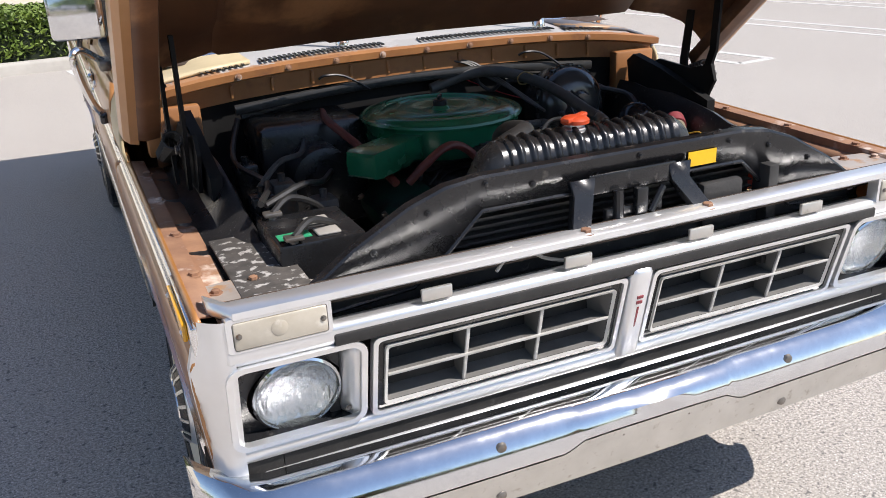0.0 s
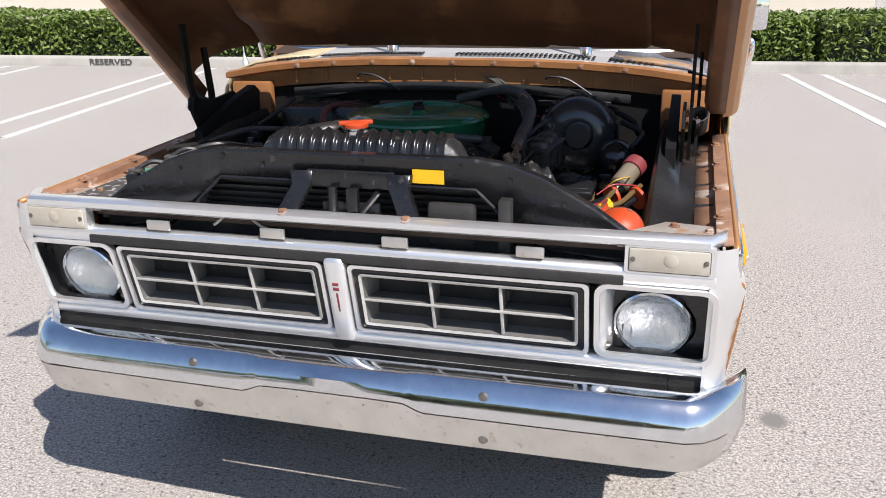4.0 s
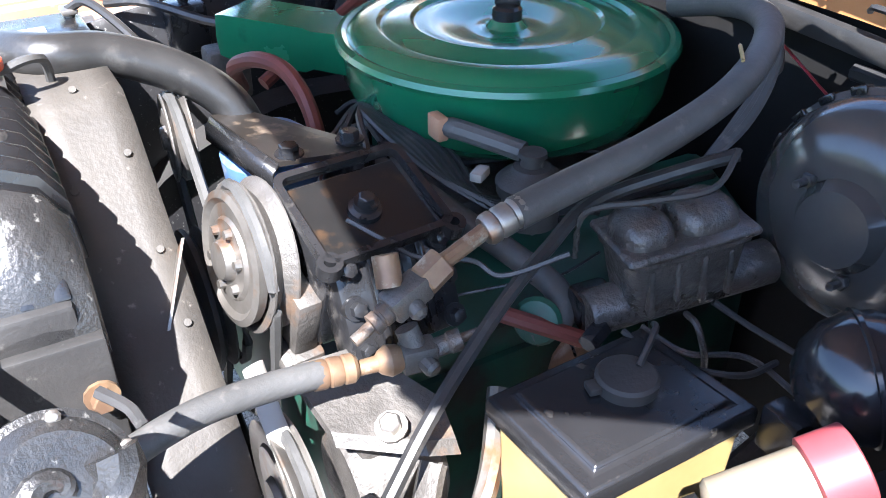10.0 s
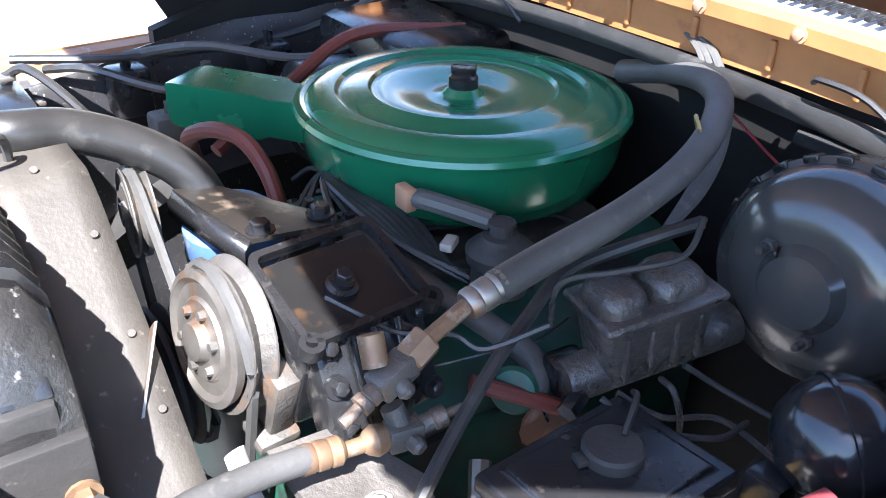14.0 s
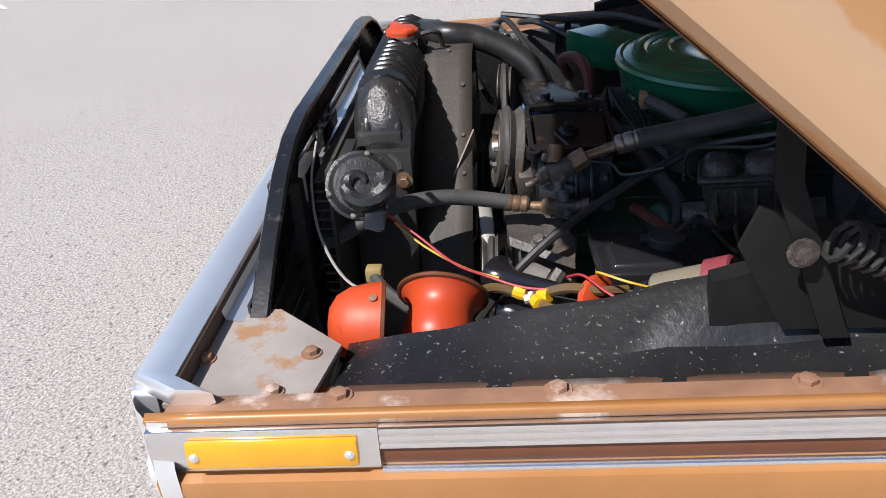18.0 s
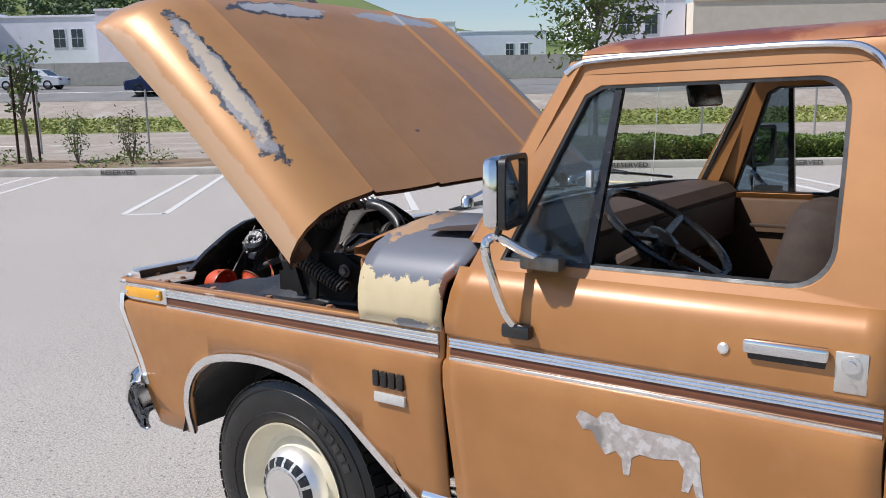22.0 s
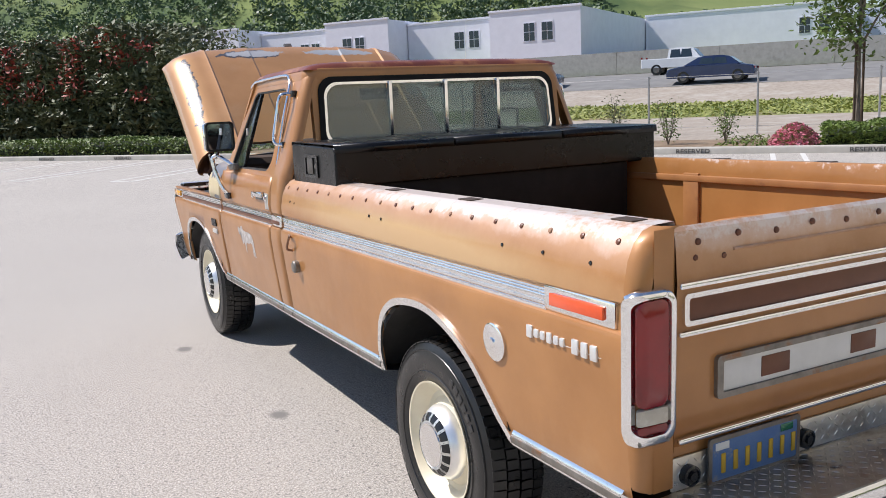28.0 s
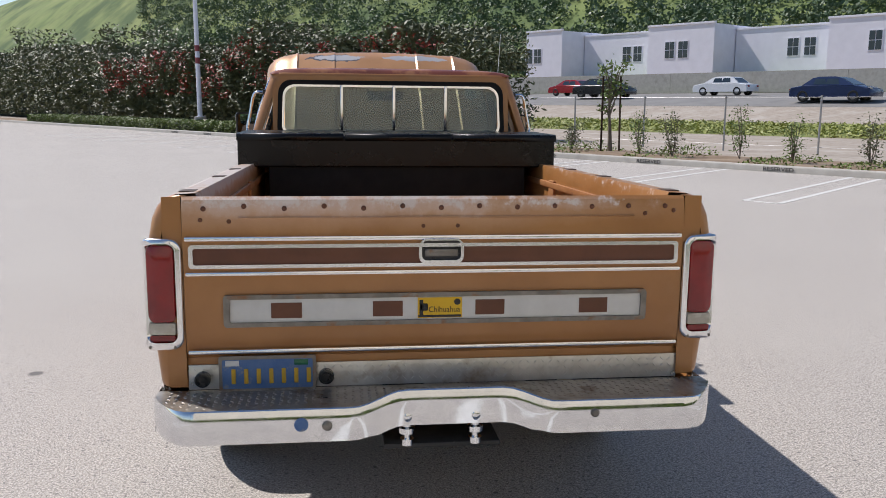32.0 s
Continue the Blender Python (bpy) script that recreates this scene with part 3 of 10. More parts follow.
curb_run(back(-12.4), back(60), "curb_hedge_side")
curb_run(uv(-11.5, CURB_V), back(-12.4), "curb_corner_side")
bm = bmesh.new()   # planting strip
rows = [[bm.verts.new(uv(-12 + 130 * i / 60, v, 0.10 + z + 0.03 * noise.noise((i * 0.9, v, 0)))) for i in range(61)] for v, z in ((CURB_V + 0.16, 0), (CURB_V + 1.2, 0.02), (CURB_V + 2.6, 0.02), (CURB_V + 3.6, -0.03))]
for a, b in zip(rows, rows[1:]):
    for i in range(60):
        bm.faces.new((a[i], a[i + 1], b[i + 1], b[i]))
tagged(part("planting_strip", bm, M_DIRT, smooth=60), "bare brown soil planting strip behind the curb", "soil", kind="structure")
for v0, v1, dz, m, nm, lab in ((17.6, 32.2, 0.02, M_GRAVEL, "verge_path", "pale gravelly verge by the fence"), (32.2, 38.4, 0.02, M_GRASS, "verge_grass", "weedy green verge beside the freeway"), (38.4, 43.8, 0.02, M_GRAVEL, "freeway_bank", "pale gravel bank below the freeway"),
                               (43.8, 63.5, 0.03, M_ASPH, "freeway", "grey multi-lane freeway"), (67.0, 134.0, 0.03, M_DIRT, "far_bank", "bare dirt bank behind the freeway")):
    bm = bmesh.new()
    k = 60
    rows = [[bm.verts.new(uv(-330 + 700 * i / k, v, terrain(0, v) + dz)) for i in range(k + 1)] for v in (sorted({v0, v1} | {q for q in (22, 32, 38, 44, 48, 62, 66, 78, 90, 100) if v0 < q < v1}))]
    for a, b in zip(rows, rows[1:]):
        for i in range(k):
            bm.faces.new((a[i], a[i + 1], b[i + 1], b[i]))
    tagged(part(nm, bm, m, smooth=60), lab, "road" if nm == "freeway" else "ground", kind="structure")
bm = bmesh.new()
for v, z1 in ((64.2, 1.75),):
    for u in range(-320, 360, 8):
        z0 = terrain(u, v)
        vs = box(bm, 0, 7.98, -0.15, 0.15, 0, max(z1, 0.01))
        bmesh.ops.transform(bm, matrix=Matrix.Translation(uv(u, v, z0)) @ Matrix.Rotation(math.atan2(CU.y, CU.x), 4, "Z"), verts=vs)
tagged(part("barrier_wall", bm, M_CONC, smooth=0), "concrete retaining wall along the freeway", "wall", kind="structure")

# painted stalls and stencilled curb words
STALL = 3.46


def road_line(a, b, w=0.10):
    a, b = Vector(a), Vector(b)
    d = (b - a).normalized()
    s = Vector((-d.y, d.x, 0)) * w / 2
    bm = bmesh.new()
    box(bm, 0, (b - a).length, -w / 2, w / 2, 0.0, 0.004, 0, axis(a, (0, 0, 1)) if False else Matrix.Translation(a) @ Matrix.Rotation(math.atan2(d.y, d.x), 4, "Z"))
    return tagged(part("stall_line", bm, M_LINE, smooth=0), "worn white painted parking stall line", "line", "parking stall lines", "structure")


def hairpin(p, inward, along, length=5.2, gap=0.55):
    p, i, a = Vector(p), Vector(inward), Vector(along)
    road_line(p - a * gap / 2, p - a * gap / 2 + i * length)
    road_line(p + a * gap / 2, p + a * gap / 2 + i * length)
    road_line(p - a * gap / 2 + i * length, p + a * gap / 2 + i * length)


UB = (Vector((-9.5, -11, 0))).dot(CU)
for k in range(-5, 10):
    u = UB + STALL * k
    m = Matrix.Translation(uv(u, CURB_V - 0.001, 0.062)) @ Matrix.Rotation(math.atan2(CU.y, CU.x) + math.pi, 4, "Z") @ Matrix.Rotation(radians(88), 4, "X")
    if uv(u, 0).y < -0.5 or k <= 0:
        t_ = letters("curb_word", "RESERVED", 0.13, m, M_STENCIL, None, 0.002, sx=1.25, bold=0.002)
        tagged(t_, "dark stencilled word RESERVED on the concrete curb", "lettering", "curb words")
    hairpin(uv(u + STALL / 2 - 0.2, CURB_V - 0.05, 0), (-CV - CU * 0.13).normalized(), CU, 5.7, 0.58)
for k in range(-3, 9):
    p = back(-5.1 + 2.95 * k)
    m = Matrix.Translation(p + Vector((0, -0.004, 0.068))) @ Matrix.Rotation(math.atan(BACK_K), 4, "Z") @ Matrix.Rotation(radians(88), 4, "X")
    tagged(letters("curb_word", "RESERVED", 0.13, m, M_STENCIL, None, 0.002, sx=1.25, bold=0.002), "dark stencilled word RESERVED on the concrete curb", "lettering", "curb words")
    hairpin(back(-5.1 + 2.95 * k - 1.45, -0.1), Vector((0.158, -0.987, 0)), (0.99, 0.13, 0), 5.45, 0.52)


def leaves(name, n, place, size, material, label, category, kind="stuff", seed=3):
    """Many small two-sided leaf blades scattered by place(rng), in one mesh."""
    rng = random.Random(seed)
    verts, faces = [], []
    for _ in range(n):
        p = place(rng)
        if p is None:
            continue
        s = size * rng.uniform(0.6, 1.4)
        d = Vector((rng.gauss(0, 1), rng.gauss(0, 1), rng.gauss(0, 0.8))).normalized()
        e = d.orthogonal().normalized() if rng.random() < 0.5 else d.cross(Vector((0.3, 0.5, 0.8))).normalized()
        k = len(verts)
        verts += [p - d * s, p + e * s * 0.42, p + d * s, p - e * s * 0.42]
        faces.append((k, k + 1, k + 2, k + 3))
    me = bpy.data.meshes.new(name)
    me.from_pydata(verts, [], faces)
    me.materials.append(material)
    ob = new(name, me)
    if category:
        tagged(ob, label, category, kind=kind)
    return ob


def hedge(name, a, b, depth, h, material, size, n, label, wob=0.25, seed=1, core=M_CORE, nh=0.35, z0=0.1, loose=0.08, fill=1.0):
    """A hedge: an uneven core, near-black to carry the inner shade, under a shell of leaf blades."""
    a, b = Vector(a), Vector(b)
    d = b - a
    w = Vector((-d.y, d.x, 0)).normalized()

    def top(s):
        return h * (1 + wob * noise.noise((s * nh, seed, 0)) + 0.5 * wob * noise.noise((s * nh * 3.1, seed, 7)))

    root = thing(name, label, "hedge")
    bm = bmesh.new()
    k = max(4, int(d.length / 0.8))
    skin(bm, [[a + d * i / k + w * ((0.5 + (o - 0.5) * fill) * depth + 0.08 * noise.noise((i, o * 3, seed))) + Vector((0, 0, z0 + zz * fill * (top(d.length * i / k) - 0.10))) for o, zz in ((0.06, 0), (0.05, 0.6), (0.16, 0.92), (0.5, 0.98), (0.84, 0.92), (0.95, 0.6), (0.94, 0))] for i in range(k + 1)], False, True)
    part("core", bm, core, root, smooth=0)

    def place(rng):
        s = rng.random()
        q = rng.random()
        hh = top(d.length * s)
        if q < 0.55:
            o, zz = rng.uniform(-0.02, 0.10), rng.random() ** 0.7
        elif q < 0.95:
            o, zz = rng.random(), rng.uniform(0.93, 1.03)
        else:
            o, zz = rng.uniform(0.0, 1.02), rng.random()
            s = rng.choice((0.0, 1.0)) + rng.uniform(-1, 1) * 0.5 * loose / d.length
        q = 1.3 if loose < 0.2 else 0.9
        bulge = loose * ((0.35 if loose > 0.2 else 0) + noise.noise((s * d.length * q, zz * hh * q, seed)) + 0.6 * noise.noise((s * d.length * q * 2.7, zz * hh * q * 2.7, seed + 3)))
        if loose > 0.2:
            o += rng.uniform(-0.02, 0.12)
        return a + d * s + w * (o * depth - bulge) + Vector((0, 0, z0 + max(0.0, zz * hh + bulge)))

    lv = leaves("foliage", n, place, size, material, "", "", seed=seed)
    lv.parent = root
    return root


hedge("clipped_hedge", back(-12, 0.3), back(2.4, 0.3), 1.6, 0.66, M_LEAF, 0.042, 36000, "clipped green hedge in front of the beige building", 0.06, 2)
hedge("clipped_hedge", back(2.6, 0.3), back(24, 0.3), 1.6, 0.66, M_LEAF, 0.042, 36000, "clipped green hedge beside the beige building", 0.06, 5)
hedge("tall_shrub", back(-3.9, 1.9), back(-2.2, 1.9), 1.2, 1.05, M_LEAFT, 0.05, 7000, "loose yellow-green shrub behind the hedge", 0.5, 8)
hedge("corner_hedge", uv(-2.4, CURB_V + 0.45), uv(-9.0, CURB_V + 0.45), 1.9, 0.42, M_LEAF, 0.04, 14000, "low green hedge at the lot's corner", 0.15, 11)
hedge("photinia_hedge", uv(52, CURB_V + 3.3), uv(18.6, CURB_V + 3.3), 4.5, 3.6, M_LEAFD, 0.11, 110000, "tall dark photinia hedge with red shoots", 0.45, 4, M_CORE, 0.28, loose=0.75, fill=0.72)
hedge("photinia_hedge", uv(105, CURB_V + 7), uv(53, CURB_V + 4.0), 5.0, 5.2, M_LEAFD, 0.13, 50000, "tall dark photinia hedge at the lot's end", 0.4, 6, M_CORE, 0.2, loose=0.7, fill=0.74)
hedge("low_hedge", uv(60, CURB_V + 0.5), uv(14.5, CURB_V + 0.5), 1.3, 0.5, M_LEAF, 0.05, 30000, "low clipped hedge along the curb", 0.15, 9)


def red_place(rng):
    s = rng.random()
    u = 19.0 + 32.5 * s
    h = rng.uniform(0.45, 1.0)
    if noise.noise((u * 0.9, h * 4.0, 1.0)) + 0.25 * h + rng.uniform(-0.25, 0.1) < 0.2:
        return None
    return uv(u, CURB_V + 2.9 + rng.uniform(-0.35, 1.2), 0.1 + 4.0 * (1 + 0.4 * noise.noise((0.28 * (52 - u), 4, 0))) * h)


leaves("red_shoots", 14000, red_place, 0.10, M_LEAFR, "red young shoots on the photinia hedge", "foliage", seed=12)


def fl_place(rng):
    a, r = rng.uniform(0, math.tau), math.sqrt(rng.random())
    return uv(-1.85 + 0.55 * r * math.cos(a), CURB_V + 0.85 + 0.5 * r * math.sin(a), 0.14 + 0.42 * (1 - r * r) * rng.uniform(0.8, 1.05))


leaves("flowering_shrub", 3200, fl_place, 0.05, M_FLOWER, "pink flowering shrub behind the curb", "shrub", kind="")
leaves("shrub_leaves", 1500, fl_place, 0.05, M_LEAF, "green leaves of the pink flowering shrub", "foliage", seed=44)


def young_shrub(i, u, v, h):
    """A thin upright shrub: several bare stems with loose leaves."""
    rng = random.Random(100 + i)
    root = thing("young_shrub", "thin young shrub with reddish-green leaves in bare soil", "shrub", "young shrubs behind the curb")
    base = uv(u, v, 0.1)
    stems = []
    for k in range(7):
        a = rng.uniform(0, math.tau)
        tip = base + Vector((math.cos(a) * 0.32 * rng.random(), math.sin(a) * 0.32 * rng.random(), h * rng.uniform(0.65, 1.05)))
        mid = base.lerp(tip, 0.5) + Vector((rng.uniform(-0.08, 0.08), rng.uniform(-0.08, 0.08), 0))
        bm = bmesh.new()
        tube(bm, [base, mid, tip], [0.012, 0.011, 0.01, 0.009, 0.008, 0.007, 0.006, 0.005, 0.004], 5, 4)
        part("stem", bm, M_BARK, root)
        stems.append((base, mid, tip))

    def place(r):
        b, m_, t = r.choice(stems)
        s = r.uniform(0.22, 1.0)
        p = b.lerp(m_, s * 2) if s < 0.5 else m_.lerp(t, s * 2 - 1)
        g = 0.11
        return p + Vector((r.gauss(0, g), r.gauss(0, g), r.gauss(0, g * 0.7)))

    lv = leaves("foliage", 520, place, 0.035, M_LEAFT if i % 3 else M_LEAFD, "", "", seed=i)
    lv.parent = root


for i in range(16):
    u = -6.0 + i * 1.45 + 0.3 * math.sin(i * 7.1)
    if u < -0.9 or 9.5 < u < 10.6:
        continue
    young_shrub(i, u, CURB_V + 1.7 + 0.3 * math.sin(i * 3.3), 1.05 + 0.25 * math.sin(i * 5.7))


def ground_cover(rng):
    u = rng.uniform(-11, 16)
    if noise.noise((u * 0.6, 1, 2)) < 0.05:
        return None
    return uv(u, CURB_V + rng.uniform(0.3, 3.2), 0.1 + 0.28 * rng.random() * max(0.1, noise.noise((u * 0.6, 1, 2)) * 2))


leaves("weeds", 9000, ground_cover, 0.045, M_LEAF, "low green weeds in the planting strip", "plants", seed=21)


def grass_place(rng):
    v = rng.uniform(32.2, 38)
    return uv(rng.uniform(-70, 90), v, terrain(0, v) + 0.03 + 0.15 * rng.random())


leaves("tall_grass", 42000, grass_place, 0.10, M_WEED, "uncut grass beside the freeway", "grass", seed=23)


def tree(name, p, h, crown_r, n, stakes, seed, label):
    """A young street tree: trunk, limbs, loose crown, wooden stakes."""
    rng = random.Random(seed)
    root = thing(name, label, "tree", "young trees")
    p = Vector(p)
    bm = bmesh.new()
    top = p + Vector((0.1, 0.05, h * 0.62))
    tube(bm, [p, p + Vector((0.03, 0, h * 0.3)), top], [0.075, 0.07, 0.066, 0.06, 0.056, 0.05, 0.045, 0.04, 0.035, 0.03, 0.03, 0.03, 0.03], 8, 6)
    part("trunk", bm, M_BARK, root)
    tips = []
    for k in range(13):
        a, z = k * 2.4, h * (0.36 + 0.045 * k)
        s = p + Vector((0.05, 0.02, min(z, h * 0.6)))
        r = crown_r * rng.uniform(0.55, 1.0)
        t = p + Vector((r * math.cos(a), r * math.sin(a), min(z + 0.25 * h * rng.uniform(0.4, 1.1), h)))
        m_ = s.lerp(t, 0.5) + Vector((0, 0, 0.08 * h))
        bm = bmesh.new()
        tube(bm, [s, m_, t], [0.03, 0.028, 0.024, 0.02, 0.017, 0.014, 0.011, 0.008, 0.006], 6, 4)
        part("limb", bm, M_BARK, root)
        tips.append((s, m_, t))

    def place(r):
        s, m_, t = r.choice(tips)
        k = r.uniform(0.3, 1.08)
        q = s.lerp(m_, k * 2) if k < 0.5 else m_.lerp(t, k * 2 - 1)
        g = crown_r * 0.17
        return q + Vector((r.gauss(0, g), r.gauss(0, g), r.gauss(0, g)))

    lv = leaves("crown", n, place, 0.075, M_LEAFT, "", "", seed=seed)
    lv.parent = root
    for k in range(stakes):
        bm = bmesh.new()
        a = k * math.pi + 0.4
        rod(bm, p + Vector((0.35 * math.cos(a), 0.35 * math.sin(a), -0.05)), p + Vector((0.33 * math.cos(a), 0.33 * math.sin(a), 2.2)), 0.03, 8)
        part("stake", bm, M_STAKE, root, "dark wooden tree stake")
    return root


tree("young_tree", uv(-3.0, CURB_V + 2.6, 0.1), 5.0, 1.5, 5200, 2, 31, "young leafy tree tied to two dark stakes")
tree("young_tree", uv(10.05, CURB_V + 2.3, 0.1), 2.6, 0.5, 420, 3, 32, "thin young tree with few leaves and three stakes")

# chain-link fence posts and top rail
fence = thing("chain_link_fence", "thin grey chain-link fence between verge and freeway", "fence")
for i in range(34):
    u = -40 + i * 3.05
    bm = bmesh.new()
    rod(bm, uv(u, 20.5, 0.0), uv(u, 20.5, 1.75), 0.03, 8)
    part("post", bm, M_GALV, fence)
for z in (0.25, 1.7):
    bm = bmesh.new()
    rod(bm, uv(-40, 20.5, z), uv(60.6, 20.5, z), 0.006, 5)
    part("wire", bm, M_GALV, fence)

# light pole
pole = thing("light_pole", "white steel light pole on a round concrete footing", "lamp post")
PP = uv(35.2, CURB_V + 1.6, 0)
bm = bmesh.new()
lathe(bm, [(0.30, 0), (0.30, 0.75), (0.27, 0.78), (0.1, 0.78)], Matrix.Translation(PP), 20)
part("footing", bm, M_CONC, pole)
bm = bmesh.new()
box(bm, -0.19, 0.19, -0.19, 0.19, 0.78, 0.80, 0.005, Matrix.Translation(PP))
rod(bm, PP + Vector((0, 0, 0.8)), PP + Vector((0, 0, 8.5)), 0.12, 16, 0.10)
part("shaft", bm, M_STUCCO, pole, "white steel shaft")
for z in (3.4, 4.0):
    bm = bmesh.new()
    lathe(bm, [(0.118, 0), (0.118, 0.3)], Matrix.Translation(PP + Vector((0, 0, z))), 16)
    part("red_tape", bm, M_RED, pole, "torn red tape band")


# ---- buildings ----
def building(name, u0, u1, v0, v1, z0, h, m, label, windows=(), rot=True):
    """A plain tilt-up hall: walls with parapet, roof, and recessed window groups (u, z, w, h) on the side facing the lot."""
    root = thing(name, label, "building")
    ang = math.atan2(CU.y, CU.x)
    M = Matrix.Rotation(ang, 4, "Z")

    def at(u, v, z):
        return (u, -v, z)
    bm = bmesh.new()
    box(bm, u0, u1, -v1, -v0, z0 - 6, z0 + h, 0, M)
    part("wall", bm, m, root, smooth=0)
    bm = bmesh.new()
    box(bm, u0 - 0.15, u1 + 0.15, -v0 - 0.3, -v0 + 0.15, z0 + h, z0 + h + 0.35, 0.03, M)
    part("parapet", bm, m, root, smooth=0)
    for u, z, w, hh in windows:
        bm = bmesh.new()
        box(bm, u - w / 2 - 0.12, u + w / 2 + 0.12, -v0 - 0.02, -v0 + 0.06, z0 + z - 0.12, z0 + z + hh + 0.12, 0.01, M)
        wf = part("window", bm, M_STUCCO, root, smooth=0)
        nx, nz = max(1, round(w / 1.2)), max(1, round(hh / 1.2))
        for i in range(nx):
            for j in range(nz):
                bm = bmesh.new()
                a, b = u - w / 2 + w * i / nx + 0.06, u - w / 2 + w * (i + 1) / nx - 0.06
                c, d = z0 + z + hh * j / nz + 0.06, z0 + z + hh * (j + 1) / nz - 0.06
                box(bm, a, b, -v0 + 0.05, -v0 + 0.09, c, d, 0, M)
                part("pane", bm, M_GLASSB, wf, smooth=0)
    return root


WZ = 8.2
for i, (u0, u1, v0, h) in enumerate(((-150, -62, 176, 9.5), (-33.8, -20, 134, 6.6), (-19.8, 2, 215, 7.0), (2.2, 41.5, 176, 6.6), (41.7, 58, 134, 6.3), (58.2, 78, 141, 6.1), (78.2, 92, 134, 7.0), (92.2, 112, 140, 6.6), (112.2, 122, 133, 7.6))):
    wins = [(u0 + 5 + 0.2 * i, 1.2, 2.0, 3.0), (u0 + 9.0, 1.2, 2.0, 3.0)] if u1 - u0 < 40 else [(u0 + 12 * k, 1.2, 4.0, 2.8) for k in range(1, int((u1 - u0) / 12))]
    building("warehouse", u0, u1, v0, v0 + (80 if u0 > 41 else 45), WZ, h, M_STUCCO, "long white tilt-up warehouse with dark windows on a terrace", wins)
building("cream_hall", -64, -34, 130, 165, WZ, 5.6, M_BEIGE, "plain cream tilt-up hall beside the white warehouse")
building("beige_warehouse", -260, -156, 110, 150, 6.5, 11.0, M_BEIGE, "pale beige warehouse beyond the freeway", [(-200, 1.5, 20, 2.2), (-170, 1.5, 8, 2.2)])
beige = thing("beige_building", "beige stucco building with horizontal grooves behind the hedge", "building")
bm = bmesh.new()
box(bm, -40, 4.6, 5.0, 25, 0, 7.5, 0.02, Matrix.Translation((0, BACK_Y, 0)) @ Matrix.Rotation(math.atan(BACK_K), 4, "Z"))
part("wall", bm, M_BEIGE, beige, smooth=0)
for z in (1.15, 2.6, 4.2):
    bm = bmesh.new()
    box(bm, -40, 4.62, 4.97, 5.05, z, z + 0.05, 0.01, Matrix.Translation((0, BACK_Y, 0)) @ Matrix.Rotation(math.atan(BACK_K), 4, "Z"))
    part("reveal", bm, M_CONC, beige, smooth=0)
low = thing("office_building", "low dark office building beyond the hedge", "building")
bm = bmesh.new()
box(bm, 80, 120, 0, 16, 0, 4.5, 0.02, Matrix.Translation(Vector((0, -95, 0)) - Vector((30, 0, 0))))
part("wall", bm, M_BROWNTAPE, low, smooth=0)

# woods on the hills: ragged clumps of far oaks
rng = random.Random(7)
verts, faces = [], []
for _ in range(24000):
    u, v = rng.uniform(-420, 1150), rng.uniform(245, 600)
    if not -0.75 < u / v < 2.4:
        continue
    dens = noise.noise((u * 0.008, v * 0.008, 3)) + lerp_table([(-3, -0.2), (0.1, -0.08), (0.3, 0.12), (0.6, 0.48), (3, 0.75)], u / v) + 0.3 * noise.noise((u * 0.02, v * 0.02, 9))
    if dens < rng.uniform(-0.05, 0.45):
        continue
    c = uv(u, v, terrain(u, v))
    R = rng.uniform(2.4, 5.2)
    for k in range(34):
        d = Vector((rng.gauss(0, 1), rng.gauss(0, 1), rng.gauss(0.4, 0.8)))
        d = d.normalized() * R * rng.uniform(0.5, 1.0)
        q = c + Vector((d.x, d.y, max(d.z, -0.5) * 0.8 + R * 0.5))
        s = R * rng.uniform(0.12, 0.22)
        a, b = Vector((rng.gauss(0, 1), rng.gauss(0, 1), rng.gauss(0, 1))).normalized() * s, Vector((rng.gauss(0, 1), rng.gauss(0, 1), rng.gauss(0, 1))).normalized() * s
        j = len(verts)
        verts += [q + a, q + b, q - a, q - b]
        faces += [(j, j + 1, j + 2, j + 3)]
stuff_mesh("hill_woods", verts, faces, M_OAK, "dark oak woods on the green hills", "woods")

# ---- the pickup truck ----
truck = thing("pickup_truck", "copper-brown 1970s regular-cab pickup truck, hood open, worn paint, parked on asphalt", "truck")
PROF = [(0.455, 0.900), (0.47, 0.915), (0.54, 0.930), (0.62, 0.938), (0.75, 0.952), (0.86, 0.962), (0.905, 0.962), (0.918, 0.957), (0.924, 0.944), (0.990, 0.940), (0.998, 0.944)]
UPPER = PROF[:-2] + [(0.985, 0.940), (0.992, 0.948), (1.03, 0.952), (1.10, 0.946), (1.17, 0.930), (1.225, 0.905), (1.25, 0.893)]
BEDP = PROF[:-2] + [(0.985, 0.940), (0.992, 0.948), (1.03, 0.950), (1.09, 0.938), (1.13, 0.920), (1.155, 0.895), (1.165, 0.865)]
ARCH_F = [(-0.52, 0.455), (-0.46, 0.47), (-0.455, 0.60), (-0.40, 0.70), (-0.30, 0.765), (-0.15, 0.795), (0.0, 0.795), (0.14, 0.765), (0.26, 0.70), (0.36, 0.62), (0.46, 0.535), (0.53, 0.47), (0.55, 0.455)]
ARCH_R = [(-0.43, 0.455), (-0.40, 0.47), (-0.385, 0.58), (-0.33, 0.69), (-0.22, 0.765), (-0.08, 0.795), (0.06, 0.795), (0.2, 0.755), (0.31, 0.69), (0.40, 0.60), (0.47, 0.52), (0.51, 0.47), (0.53, 0.455)]


